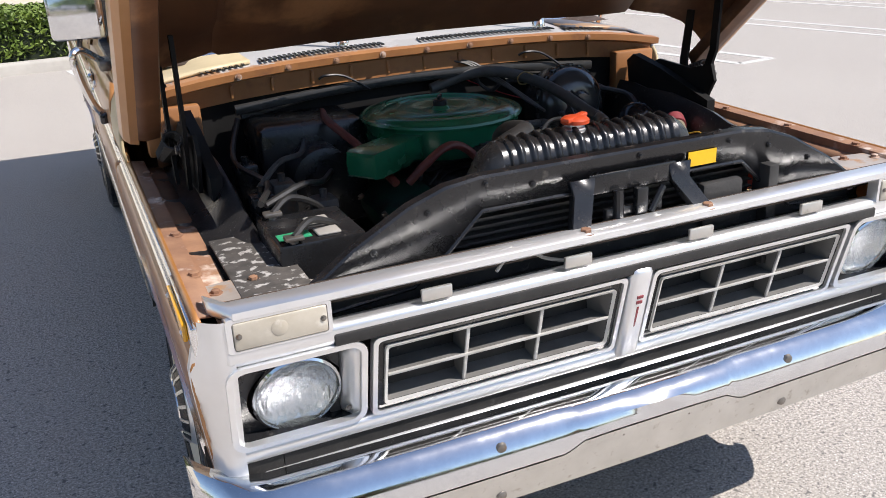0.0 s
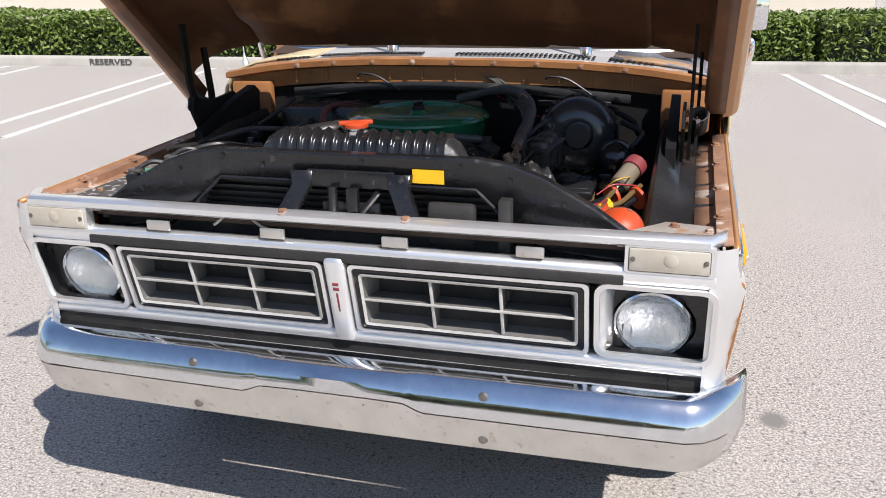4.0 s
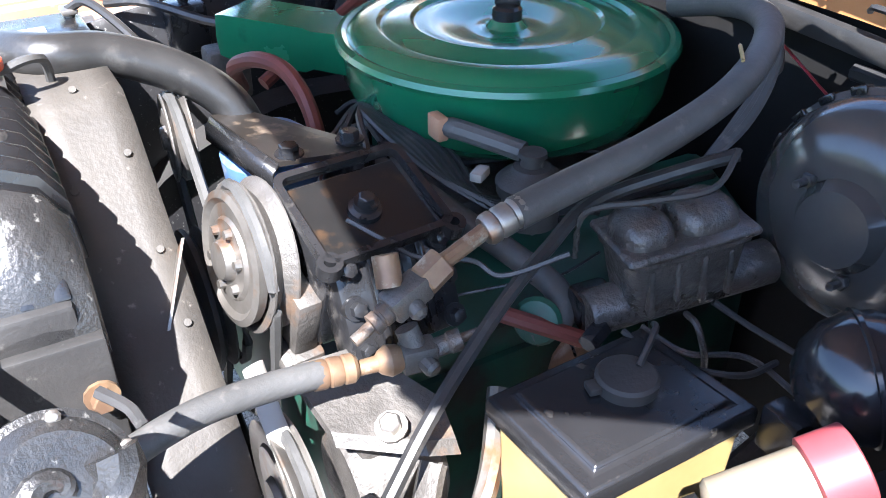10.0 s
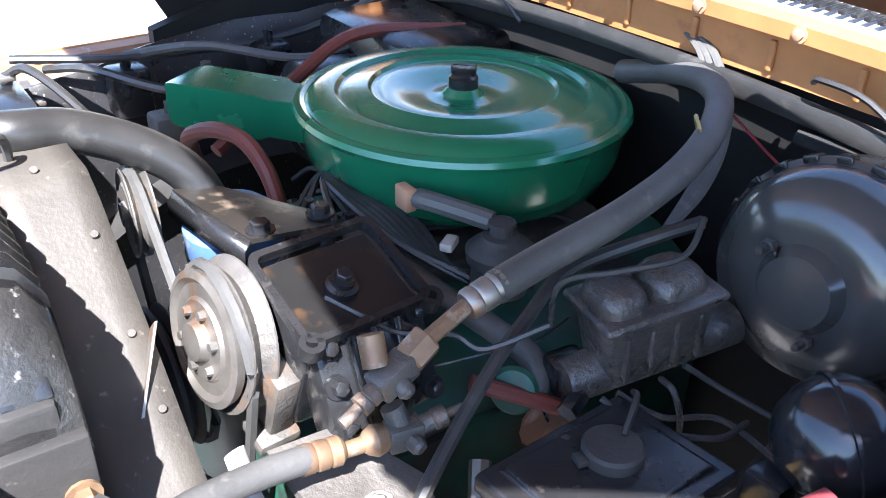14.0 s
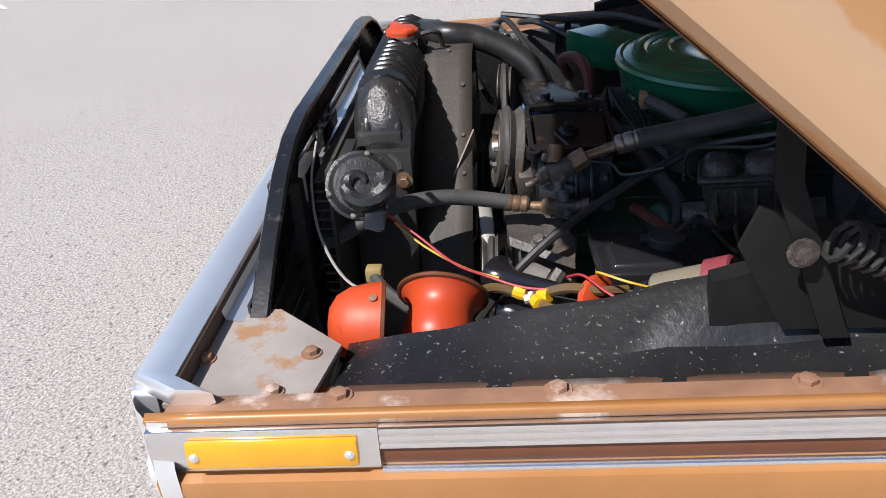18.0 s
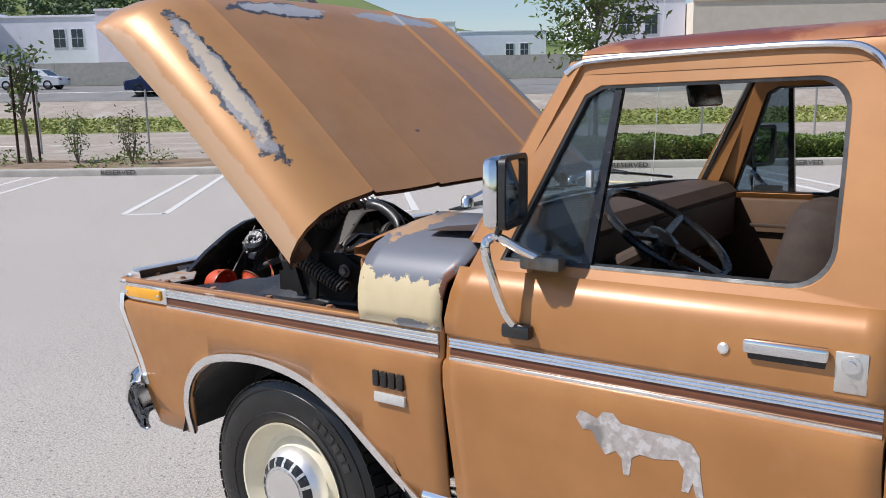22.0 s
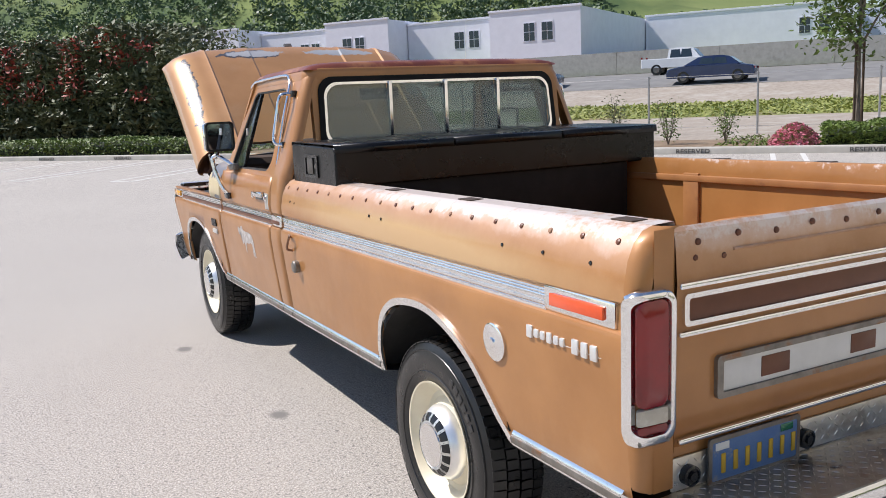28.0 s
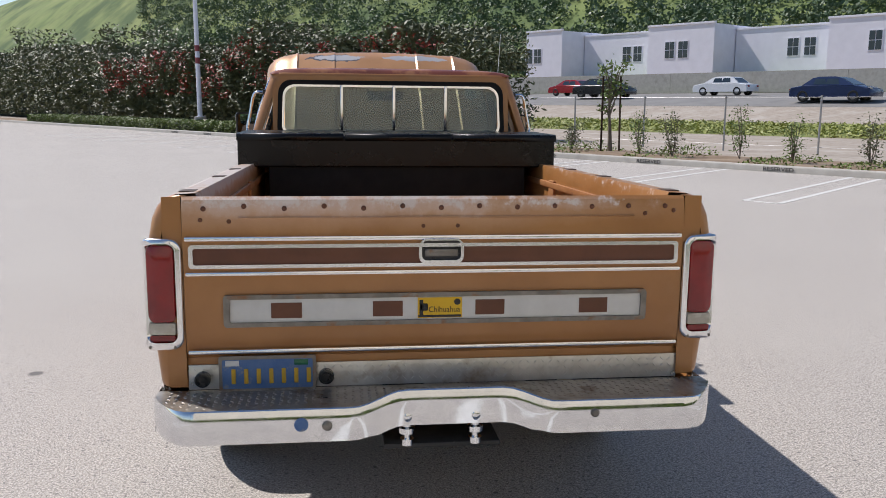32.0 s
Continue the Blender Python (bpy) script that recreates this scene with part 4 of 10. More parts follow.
def side_panel(bm, y0, y1, prof, side=1, arch=None, ay=0.0, shift=None, ncol=24, z0=None, z1=None, arches=40):
    """An outer body panel: columns along y, rows up the profile, the wheel arch cut from below."""
    zs = [z for z, _ in prof if (z0 is None or z >= z0) and (z1 is None or z <= z1)]
    ys = [y0 + (y1 - y0) * i / ncol for i in range(ncol + 1)]
    if arch:
        ys = sorted(set([y for y in ys if not ay + arch[0][0] < y < ay + arch[-1][0]] + [ay + arch[0][0] + (arch[-1][0] - arch[0][0]) * i / arches for i in range(arches + 1)]))
        ys = [y for y in ys if y0 - 1e-6 <= y <= y1 + 1e-6]
    rings = []
    for y in ys:
        zb = zs[0]
        if arch and ay + arch[0][0] <= y <= ay + arch[-1][0]:
            zb = max(zb, lerp_table(arch, y - ay))
        col = []
        for z in zs:
            zz = max(z, zb)
            dy = shift(y, zz) if shift else 0
            col.append((side * lerp_table(prof, zz), y + dy, zz))
        rings.append(col)
    skin(bm, rings)
    bmesh.ops.remove_doubles(bm, verts=bm.verts, dist=0.0005)


def fender_shift(y, z):
    k = max(0.0, 1 - (y + 0.80) / 0.35)
    return k * max(0.0, 0.93 - z) * 0.30


def arch_lip(bm, arch, ay, side, prof, w=0.022, out=0.010, y0=-9, y1=9):
    """The bright lip that follows a wheel arch."""
    pts = [(ay + a, z) for a, z in arch[1:-1]]
    line = smooth_line([(y, z, 0) for y, z in pts], 4)
    rings = []
    for i, p in enumerate(line):
        d = (line[min(i + 1, len(line) - 1)] - line[max(i - 1, 0)]).normalized()
        nx, nz = -d.y, d.x
        ring = []
        for off, o in ((-0.004, 0.002), (-0.004, out), (w, out), (w, 0.001)):
            y, z = p.x + nx * off, p.y + nz * off
            ring.append((side * (lerp_table(prof, z) + o), y, z))
        rings.append(ring)
    skin(bm, rings, True, True)


def strip(bm, side, y0, y1, z0, z1, x, t, n=8, ribs=1):
    """A moulding along the side, its face rolled into one or more rounded ribs."""
    h = (z1 - z0) / ribs
    zs = [(z0, 0.0)]
    for k in range(ribs):
        zs += [(z0 + h * (k + q), o) for q, o in ((0.05, 0.55), (0.22, 0.92), (0.5, 1.0), (0.78, 0.92), (0.95, 0.55))]
    zs.append((z1, 0.0))
    skin(bm, [[(side * (x + t * k), y0 + (y1 - y0) * i / n, z) for z, k in zs] for i in range(n + 1)], False)
    for y in (y0, y1):
        bm.faces.new([bm.verts.new((side * (x + t * k), y, z)) for z, k in zs])


M_COWLSIDE = patched(mat("peeled_cowl_paint", (0.60, 0.50, 0.31), (0.52, 0.42, 0.25), 0.42, 0, 6), [
    ((0.8, 0.5, 1.235), (0.6, 0.5, 0.105), 16, 1.7, (0.13, 0.14, 0.165), 0.05), ((0.70, 0.45, 1.28), (0.6, 0.4, 0.085), 8, 0.8, (0.14, 0.145, 0.165), 0.05),
    ((0.93, 0.55, 1.015), (0.1, 0.07, 0.012), 26, 3.4, (0.16, 0.17, 0.19), 0.05), ((0.72, 0.40, 1.25), (0.20, 0.05, 0.04), 22, 3.0, (0.40, 0.25, 0.14), 0.06), ((0.90, 0.655, 1.13), (0.10, 0.022, 0.05), 34, 2.4, (0.17, 0.07, 0.04), 0.06)])
M_HOOD = patched(mat("hood_paint", **{**COPPER, "c1": (0.52, 0.262, 0.105), "c2": (0.45, 0.22, 0.082), "c3": (0.54, 0.33, 0.18), "rough": 0.40, "metal": 0.2}), [
    ((0.865, -0.30, 1.62, -39, 0, 0), (0.115, 0.95, 0.16), 3.0, 0.35, (0.50, 0.255, 0.095), 0.35), ((0.972, -0.30, 1.50, -39, 0, 0), (0.036, 0.80, 0.075), 7.0, 0.9, (0.54, 0.335, 0.19), 0.12),
    ((0.855, -0.31, 1.645, -39, 0, -4), (0.048, 0.38, 0.10), 13, 1.5, (0.055, 0.057, 0.066), 0.05), ((0.858, -0.31, 1.645, -39, 0, -4), (0.043, 0.345, 0.10), 10, 1.3, (0.33, 0.32, 0.32), 0.10), ((0.858, -0.31, 1.645, -39, 0, -4), (0.030, 0.30, 0.10), 22, 2.0, (0.60, 0.50, 0.38), 0.15),
    ((0.33, -0.56, 1.91, -39, 0, 0), (0.26, 0.055, 0.15), 12, 2.2, (0.06, 0.062, 0.07), 0.06), ((0.30, -0.565, 1.915, -39, 0, 0), (0.23, 0.045, 0.15), 12, 1.8, (0.46, 0.45, 0.45), 0.12),
    ((-0.80, -0.30, 1.66, -39, 0, 0), (0.06, 0.20, 0.2), 12, 2.0, (0.36, 0.34, 0.33), 0.1), ((-0.35, -0.57, 1.915, -39, 0, 0), (0.30, 0.045, 0.15), 12, 1.6, (0.42, 0.42, 0.43), 0.1),
    ((0.235, -0.005, 1.467, -39, 0, 0), (0.022, 0.012, 0.05), 30, 1.0, (0.12, 0.07, 0.06), 0.2)])

for side, nm in ((1, "driver"), (-1, "passenger")):
    bm = bmesh.new()
    side_panel(bm, -0.80, 0.645, PROF, side, ARCH_F, 0.0, fender_shift, 26)
    fender = part("front_fender", bm, M_PAINT, truck, "copper-brown front fender", True, solid=0.012)
    bm = bmesh.new()   # top ledge of the fender, rusty where the hood closes
    skin(bm, [[(side * x, y, z) for x, z in ((0.944, 0.990), (0.938, 0.998), (0.925, 1.000), (0.895, 0.996), (0.893, 0.975), (0.845, 0.968))] for y in (-0.78, -0.5, -0.2, 0.1, 0.36)])
    part("fender_ledge", bm, M_RUST, fender, "rusty copper fender ledge", True, solid=0.006)
    for y in (-0.58, -0.33, -0.06, 0.2):
        bm = bmesh.new()
        bolt(bm, (side * 0.905, y, 0.997), (0, 0, 1), 0.011, 0.008)
        part("fender_bolt", bm, M_RUST, fender, rake=True)
    bm = bmesh.new()
    arch_lip(bm, ARCH_F, 0.0, side, PROF)
    part("arch_trim", bm, M_ALU, fender, "bright wheel arch trim", True)
    bm = bmesh.new()   # side moulding of the fender
    strip(bm, side, -0.53, 0.632, 0.955, 0.987, 0.940, 0.011, 8, 3)
    part("side_moulding", bm, M_ALU, fender, "bright aluminium side moulding", True)
    bm = bmesh.new()
    strip(bm, side, -0.53, 0.632, 0.930, 0.955, 0.940, 0.006)
    part("moulding_insert", bm, M_BROWNTAPE, fender, "brown moulding insert", True)
    bm = bmesh.new()
    strip(bm, side, -0.53, 0.632, 0.917, 0.930, 0.942, 0.009)
    part("lower_moulding", bm, M_ALU, fender, rake=True)
    bm = bmesh.new()   # side marker lamp with its bright bezel
    box(bm, side * 0.938, side * 0.951, -0.80, -0.53, 0.930, 0.988, 0.003)
    part("marker_bezel", bm, M_ALU, fender, rake=True)
    bm = bmesh.new()
    box(bm, side * 0.951, side * 0.961, -0.752, -0.553, 0.941, 0.978, 0.004)
    mk = part("marker_lens", bm, M_AMBER, fender, "amber side marker lens", True)
    for y in (-0.742, -0.563):
        bm = bmesh.new()
        bolt(bm, (side * 0.961, y, 0.959), (side, 0, 0), 0.004, 0.003)
        part("lens_screw", bm, M_CHROMEW, mk, rake=True)
    # black inner fender apron, sloping down into the engine bay
    bm = bmesh.new()
    rings = []
    for i in range(15):
        y = -0.60 + 0.96 * i / 14
        kk = min(1.0, (y + 0.60) / 0.55)
        rings.append([(side * x, y, z + 0.004 * math.sin(y * 31 + x * 9)) for x, z in ((0.893, 0.972), (0.85, 0.966), (0.80, 0.958 + 0.022 * kk), (0.752, 0.955 + 0.096 * kk), (0.738, 0.956 + 0.100 * kk), (0.728, 0.945 + 0.09 * kk), (0.69, 0.80), (0.64, 0.60), (0.62, 0.42))])
    skin(bm, rings)
    part("inner_apron", bm, M_APRON, fender, "dusty black inner fender apron", True, solid=0.004)
    bm = bmesh.new()   # wheel well liner
    rings = []
    for i in range(17):
        a = math.pi * (0.065 + 0.87 * i / 16)
        rings.append([(side * x, -0.0 - 0.52 * math.cos(a), 0.38 + 0.44 * math.sin(a)) for x in (0.935, 0.85, 0.70, 0.60)])
    skin(bm, rings)
    part("wheel_well", bm, M_BLACKM, fender, rake=True)
    # cowl side panel behind the hood: peeled cream and grey paint
    bm = bmesh.new()
    rings = []
    for i in range(9):
        y = 0.355 + 0.285 * i / 8
        rings.append([(side * x, y + dy * (i / 8), z) for x, z, dy in ((0.946, 0.992, 0), (0.952, 1.03, 0), (0.950, 1.08, 0.004), (0.938, 1.125, 0.012), (0.912, 1.165, 0.048), (0.870, 1.198, 0.062), (0.80, 1.222, 0.06), (0.70, 1.238, -0.02), (0.55, 1.252, -0.06))])
    skin(bm, rings)
    part("cowl_side", bm, M_COWLSIDE, truck, "cowl side with peeling cream and grey paint", True, solid=0.01)
    # door
    bm = bmesh.new()
    side_panel(bm, 0.655, 1.695, UPPER, side, shift=lambda y, z: (0.06 * max(0, 0.85 - z) if z < 0.85 else (0.0 if z < 1.05 else (z - 1.05) * 0.30 * max(0, 1 - (y - 0.655) / 0.3))), ncol=20, z1=1.171)
    door = part("door", bm, M_PAINT, truck, "copper-brown door with an open window", True, solid=0.03)

    def wx(z):
        return 0.893 - (z - 1.25) * 0.33

    def bend(cy, cz, r, a0, a1, n=6):
        return [(cy + r * math.cos(radians(a0 + (a1 - a0) * k / n)), cz + r * math.sin(radians(a0 + (a1 - a0) * k / n))) for k in range(n + 1)]

    win_o = [(0.712, 1.166), (0.925, 1.645), (0.99, 1.664)] + bend(1.560, 1.560, 0.106, 90, 0) + [(1.680, 1.40)] + [(1.694, 1.166 + 0.012 * k) for k in range(6, -1, -1)] + [(1.45, 1.166)]
    win_i = [(0.800, 1.190), (0.960, 1.590), (1.00, 1.612)] + bend(1.492, 1.542, 0.072, 90, 0) + [(1.570, 1.42)] + bend(1.494, 1.270, 0.080, 0, -90) + [(1.40, 1.190)]

    def dense(p, n=6):
        out = []
        for a, b in zip(p, p[1:] + p[:1]):
            out += [(a[0] + (b[0] - a[0]) * k / n, a[1] + (b[1] - a[1]) * k / n) for k in range(n)]
        return out

    bm = bmesh.new()
    frame_ring(bm, [(side * wx(z), y, z) for y, z in dense(win_o)], [(side * (wx(z) - 0.004), y, z) for y, z in dense(win_i)], (-side * 0.045, 0, 0))
    part("window_frame", bm, M_PAINT, door, rake=True, bevel=0.006)
    bm = bmesh.new()
    shrink = [(1.20 + (y - 1.20) * 0.975, 1.40 + (z - 1.40) * 0.965) for y, z in dense(win_i)]
    frame_ring(bm, [(side * (wx(z) - 0.006), y, z) for y, z in dense(win_i)], [(side * (wx(z) - 0.008), y, z) for y, z in shrink], (-side * 0.03, 0, 0))
    part("window_seal", bm, M_RUBBER, door, rake=True)
    bm = bmesh.new()   # vent window post and pane
    plate(bm, [(side * (wx(z) - 0.012), y, z) for y, z in ((1.020, 1.19), (1.045, 1.19), (1.052, 1.61), (1.034, 1.61))], (-side * 0.018, 0, 0))
    part("vent_post", bm, M_BLACK, door, rake=True)
    bm = bmesh.new()
    plate(bm, [(side * (wx(z) - 0.02), y, z) for y, z in ((0.80, 1.190), (1.020, 1.190), (1.034, 1.608), (0.966, 1.592))], (-side * 0.004, 0, 0))
    vp = part("vent_pane", bm, M_VENT, door, rake=True, smooth=0)
    vp.visible_shadow = False
    bm = bmesh.new()
    box(bm, side * 0.845, side * 0.858, 1.006, 1.022, 1.375, 1.415, 0.003)
    part("vent_latch", bm, M_CHROMEW, door, rake=True)
    bm = bmesh.new()   # mouldings of the door
    strip(bm, side, 0.668, 1.690, 0.954, 0.982, 0.940, 0.011, 8, 3)
    part("side_moulding", bm, M_ALU, door, "bright aluminium side moulding", True)
    bm = bmesh.new()
    strip(bm, side, 0.668, 1.690, 0.931, 0.954, 0.940, 0.006)
    part("moulding_insert", bm, M_BROWNTAPE, door, "dark brown moulding insert", True)
    bm = bmesh.new()
    strip(bm, side, 0.668, 1.690, 0.918, 0.931, 0.942, 0.009)
    part("lower_moulding", bm, M_ALU, door, rake=True)
    bm = bmesh.new()   # handle in its recess
    box(bm, side * 0.945, side * 0.951, 1.428, 1.584, 1.040, 1.086, 0.004)
    part("handle_recess", bm, M_BLACK, door, rake=True)
    bm = bmesh.new()
    box(bm, side * 0.951, side * 0.972, 1.424, 1.588, 1.060, 1.088, 0.006)
    part("door_handle", bm, M_CHROME, door, "chrome door handle", True)
    bm = bmesh.new()
    lathe(bm, [(0.012, 0), (0.012, 0.006), (0.008, 0.009)], axis((side * 0.948, 1.380, 1.058), (side, 0, 0)), 14)
    part("door_lock", bm, M_CHROMEW, door, rake=True)
    bm = bmesh.new()
    box(bm, side * 0.946, side * 0.952, 1.598, 1.658, 1.002, 1.084, 0.002)
    lp = part("lock_plate", bm, M_FACE, door, "bright metal plate with a key lock", True)
    bm = bmesh.new()
    lathe(bm, [(0.018, 0), (0.018, 0.005), (0.010, 0.006), (0.010, 0.012)], axis((side * 0.952, 1.628, 1.060), (side, 0, 0)), 16)
    part("key_lock", bm, M_CHROME, lp, rake=True)
    # cab corner behind the door
    bm = bmesh.new()
    rings = []
    CORN = UPPER + [(1.40, 0.843), (1.55, 0.794), (1.64, 0.764), (1.68, 0.738)]
    for i in range(11):
        a = i / 10
        ring = []
        for z, x in CORN:
            yb = 1.855 - max(0, z - 1.25) * 0.11
            if a < 0.45:
                ys = lerp_table([(1.2, 1.702), (1.40, 1.688), (1.56, 1.674), (1.64, 1.640), (1.68, 1.60)], z)
                y = ys + (yb - 0.055 - ys) * a / 0.45
                ring.append((side * x, y, z))
            else:
                t = (a - 0.45) / 0.55 * math.pi / 2
                ring.append((side * (x - 0.055 * (1 - math.cos(t))), yb - 0.055 + 0.055 * math.sin(t), z))
        rings.append(ring)
    skin(bm, rings)
    part("cab_corner", bm, M_PAINT, truck, "copper-brown cab corner", True)
    bm = bmesh.new()
    box(bm, side * 0.938, side * 0.955, 1.704, 1.862, 0.926, 0.984, 0.006)
    cm = part("corner_moulding", bm, M_ALU, truck, "bright cab corner moulding", True)
    bm = bmesh.new()
    box(bm, side * 0.955, side * 0.958, 1.712, 1.84, 0.938, 0.956, 0.002)
    part("corner_insert", bm, M_BROWNTAPE, cm, rake=True)
    # rain gutter over the door and down the pillar
    bm = bmesh.new()
    gp = [(0.905, 1.645), (0.935, 1.664), (1.0, 1.674), (1.3, 1.680), (1.52, 1.678), (1.60, 1.660), (1.645, 1.60), (1.672, 1.45), (1.690, 1.165)]
    tube(bm, [(side * min(wx(z) + 0.012, 0.908), y - (0.012 if y > 1.5 else 0.0), z) for y, z in gp], 0.008, 8, 5)
    part("rain_gutter", bm, M_ALU, truck, "bright drip rail", True)
    bm = bmesh.new()   # grab handle on the pillar
    tube(bm, [(side * 0.795, 1.703, 1.575), (side * 0.84, 1.703, 1.578), (side * 0.865, 1.693, 1.555), (side * 0.885, 1.690, 1.46), (side * 0.905, 1.693, 1.365), (side * 0.90, 1.703, 1.335), (side * 0.862, 1.713, 1.325)], 0.0095, 10, 5)
    gh = part("grab_handle", bm, M_CHROME, truck, "bent chrome grab handle", True)
    for z, x in ((1.578, 0.80), (1.327, 0.868)):
        bm = bmesh.new()
        box(bm, side * (x - 0.02), side * (x + 0.006), 1.690, 1.73, z - 0.016, z + 0.016, 0.004)
        part("handle_foot", bm, M_BLACK, gh, rake=True)
    # tow mirror on its tubular arm
    bm = bmesh.new()
    tube(bm, [(side * 0.955, 0.876, 1.035), (side * 0.985, 0.862, 1.08), (side * 1.01, 0.845, 1.16), (side * 1.022, 0.832, 1.225), (side * 1.018, 0.832, 1.255), (side * 0.992, 0.848, 1.262), (side * 0.955, 0.885, 1.232), (side * 0.925, 0.925, 1.205)], 0.012, 10, 6)
    arm = part("mirror_arm", bm, M_ALU, truck, "tubular aluminium mirror arm", True)
    bm = bmesh.new()
    box(bm, side * 0.945, side * 0.975, 0.842, 0.922, 1.012, 1.048, 0.008)
    part("lower_bracket", bm, M_BLACKG, arm, rake=True)
    bm = bmesh.new()
    box(bm, side * 0.905, side * 0.945, 0.875, 0.985, 1.180, 1.216, 0.008)
    part("upper_bracket", bm, M_STEEL, arm, rake=True)
    bm = bmesh.new()
    rod(bm, (side * 1.0, 0.845, 1.255), (side * 0.985, 0.855, 1.31), 0.009, 10)
    part("mirror_stem", bm, M_BLACK, arm, rake=True)
    bm = bmesh.new()
    MH = pose(side * 0.985, 0.865, 1.375, 0, 0, side * 14)
    box(bm, -0.088, 0.088, -0.034, 0.010, -0.083, 0.083, 0.020, MH)
    head = part("mirror_head", bm, M_CHROME, arm, "bright mirror head", True)
    bm = bmesh.new()
    frame_ring(bm, [MH @ Vector((x, 0.010, z)) for x, z in rrect(0, 0, 0.180, 0.170, 0.024)], [MH @ Vector((x, 0.010, z)) for x, z in rrect(0, 0, 0.156, 0.146, 0.018)], MH.to_3x3() @ Vector((0, 0.016, 0)))
    part("mirror_rim", bm, M_RUBBER, arm, "black mirror rim", True)
    bm = bmesh.new()
    box(bm, -0.080, 0.080, 0.012, 0.016, -0.075, 0.075, 0.001, MH)
    part("mirror_glass", bm, M_MIRROR, arm, rake=True, smooth=0)
    # bed side
    bm = bmesh.new()
    side_panel(bm, 1.872, 4.43, BEDP, side, ARCH_R, 3.378, lambda y, z: 0.05 * max(0, 0.9 - z) * max(0, 1 - (y - 1.872) / 0.3), 40)
    # rounded rear corner, rail top and inner wall
    skin(bm, [[(side * x, y, z) for x, z in ((0.865, 1.165), (0.80, 1.168), (0.795, 1.155), (0.79, 1.10), (0.79, 0.72))] for y in (1.872, 2.3, 2.9, 3.5, 4.0, 4.43)])
    bedside = part("bed_side", bm, M_PAINTW, truck, "worn copper-brown bed side with faded rail", True)
    bm = bmesh.new()
    rings = []
    for i in range(7):
        t = i / 6 * math.pi / 2
        rings.append([(side * (x - 0.045 * (1 - math.cos(t))), 4.43 + 0.045 * math.sin(t), z) for z, x in [(0.53, 0.925)] + [q for q in BEDP if q[0] >= 0.54]])
    skin(bm, rings)
    skin(bm, [[(side * x, 4.475, z) for z in (0.53, 0.8, 1.12, 1.16)] for x in (0.9, 0.84)])
    part("bed_corner", bm, M_PAINT, bedside, rake=True)
    bm = bmesh.new()
    arch_lip(bm, ARCH_R, 3.378, side, BEDP)
    part("arch_trim", bm, M_ALU, bedside, "bright wheel arch trim", True)
    bm = bmesh.new()
    rings = []
    for i in range(17):
        a = math.pi * (0.065 + 0.87 * i / 16)
        rings.append([(side * x, 3.41 - 0.50 * math.cos(a), 0.38 + 0.44 * math.sin(a)) for x in (0.93, 0.85, 0.70, 0.58)])
    skin(bm, rings)
    part("wheel_well", bm, M_BLACKM, bedside, rake=True)
    bm = bmesh.new()   # wheel house in the bed
    rings = []
    for i in range(13):
        a = math.pi * i / 12
        rings.append([(side * x, 3.40 - 0.47 * math.cos(a), 0.70 + 0.24 * math.sin(a) ** 0.7) for x in (0.79, 0.64)] + [(side * 0.62, 3.40 - 0.44 * math.cos(a), 0.70 + 0.22 * math.sin(a) ** 0.7), (side * 0.60, 3.40 - 0.40 * math.cos(a), 0.70)])
    skin(bm, rings)
    part("wheel_house", bm, M_PRIMER, bedside, rake=True)
    bm = bmesh.new()
    for y in (2.85, 3.95):
        box(bm, side * 0.775, side * 0.79, y - 0.05, y + 0.05, 0.72, 1.10, 0.004)
    box(bm, side * 0.772, side * 0.79, 1.9, 4.42, 1.06, 1.09, 0.004)
    part("bed_rib", bm, M_PRIMER, bedside, rake=True)
    bm = bmesh.new()
    strip(bm, side, 1.88, 4.12, 0.956, 0.982, 0.940, 0.011, 20, 3)
    strip(bm, side, 1.88, 4.12, 0.918, 0.932, 0.942, 0.009, 20)
    part("side_moulding", bm, M_ALU, bedside, "bright ribbed side moulding", True)
    bm = bmesh.new()
    strip(bm, side, 1.88, 4.12, 0.932, 0.956, 0.940, 0.006, 20, 2)
    part("moulding_insert", bm, M_ALU, bedside, rake=True)
    bm = bmesh.new()
    box(bm, side * 0.935, side * 0.951, 4.11, 4.40, 0.922, 0.990, 0.006)
    rm = part("rear_marker_bezel", bm, M_ALU, bedside, rake=True)
    bm = bmesh.new()
    box(bm, side * 0.951, side * 0.960, 4.145, 4.365, 0.940, 0.974, 0.004)
    part("rear_marker_lens", bm, M_ORANGELENS, bedside, "orange side marker lens", True)
    # rivets along the rail
    for i in range(19):
        y = 1.925 + 0.1363 * i
        bm = bmesh.new()
        lathe(bm, [(0.0085, 0), (0.007, 0.003), (0.003, 0.0045)], axis((side * 0.921, y, 1.128), (side, 0, 0.6)), 8)
        part("rivet", bm, M_BROWNTAPE if i % 4 else M_RUST, bedside, rake=True)
    for y, z in ((2.0, 1.065), (2.06, 1.062), (2.95, 1.075), (3.06, 1.072), (3.9, 1.07), (4.1, 1.072), (4.3, 1.07)):
        bm = bmesh.new()
        lathe(bm, [(0.006, 0), (0.005, 0.002)], axis((side * 0.943, y, z), (side, 0, 0.2)), 8)
        part("screw_hole", bm, M_BLACK, bedside, rake=True)
    for y in (1.98, 2.98, 3.55, 4.32):   # stake pocket holes in the rail
        bm = bmesh.new()
        box(bm, side * 0.815, side * 0.865, y - 0.04, y + 0.04, 1.1655, 1.1692, 0.001)
        part("stake_pocket", bm, M_INTERD, bedside, rake=True, smooth=0)
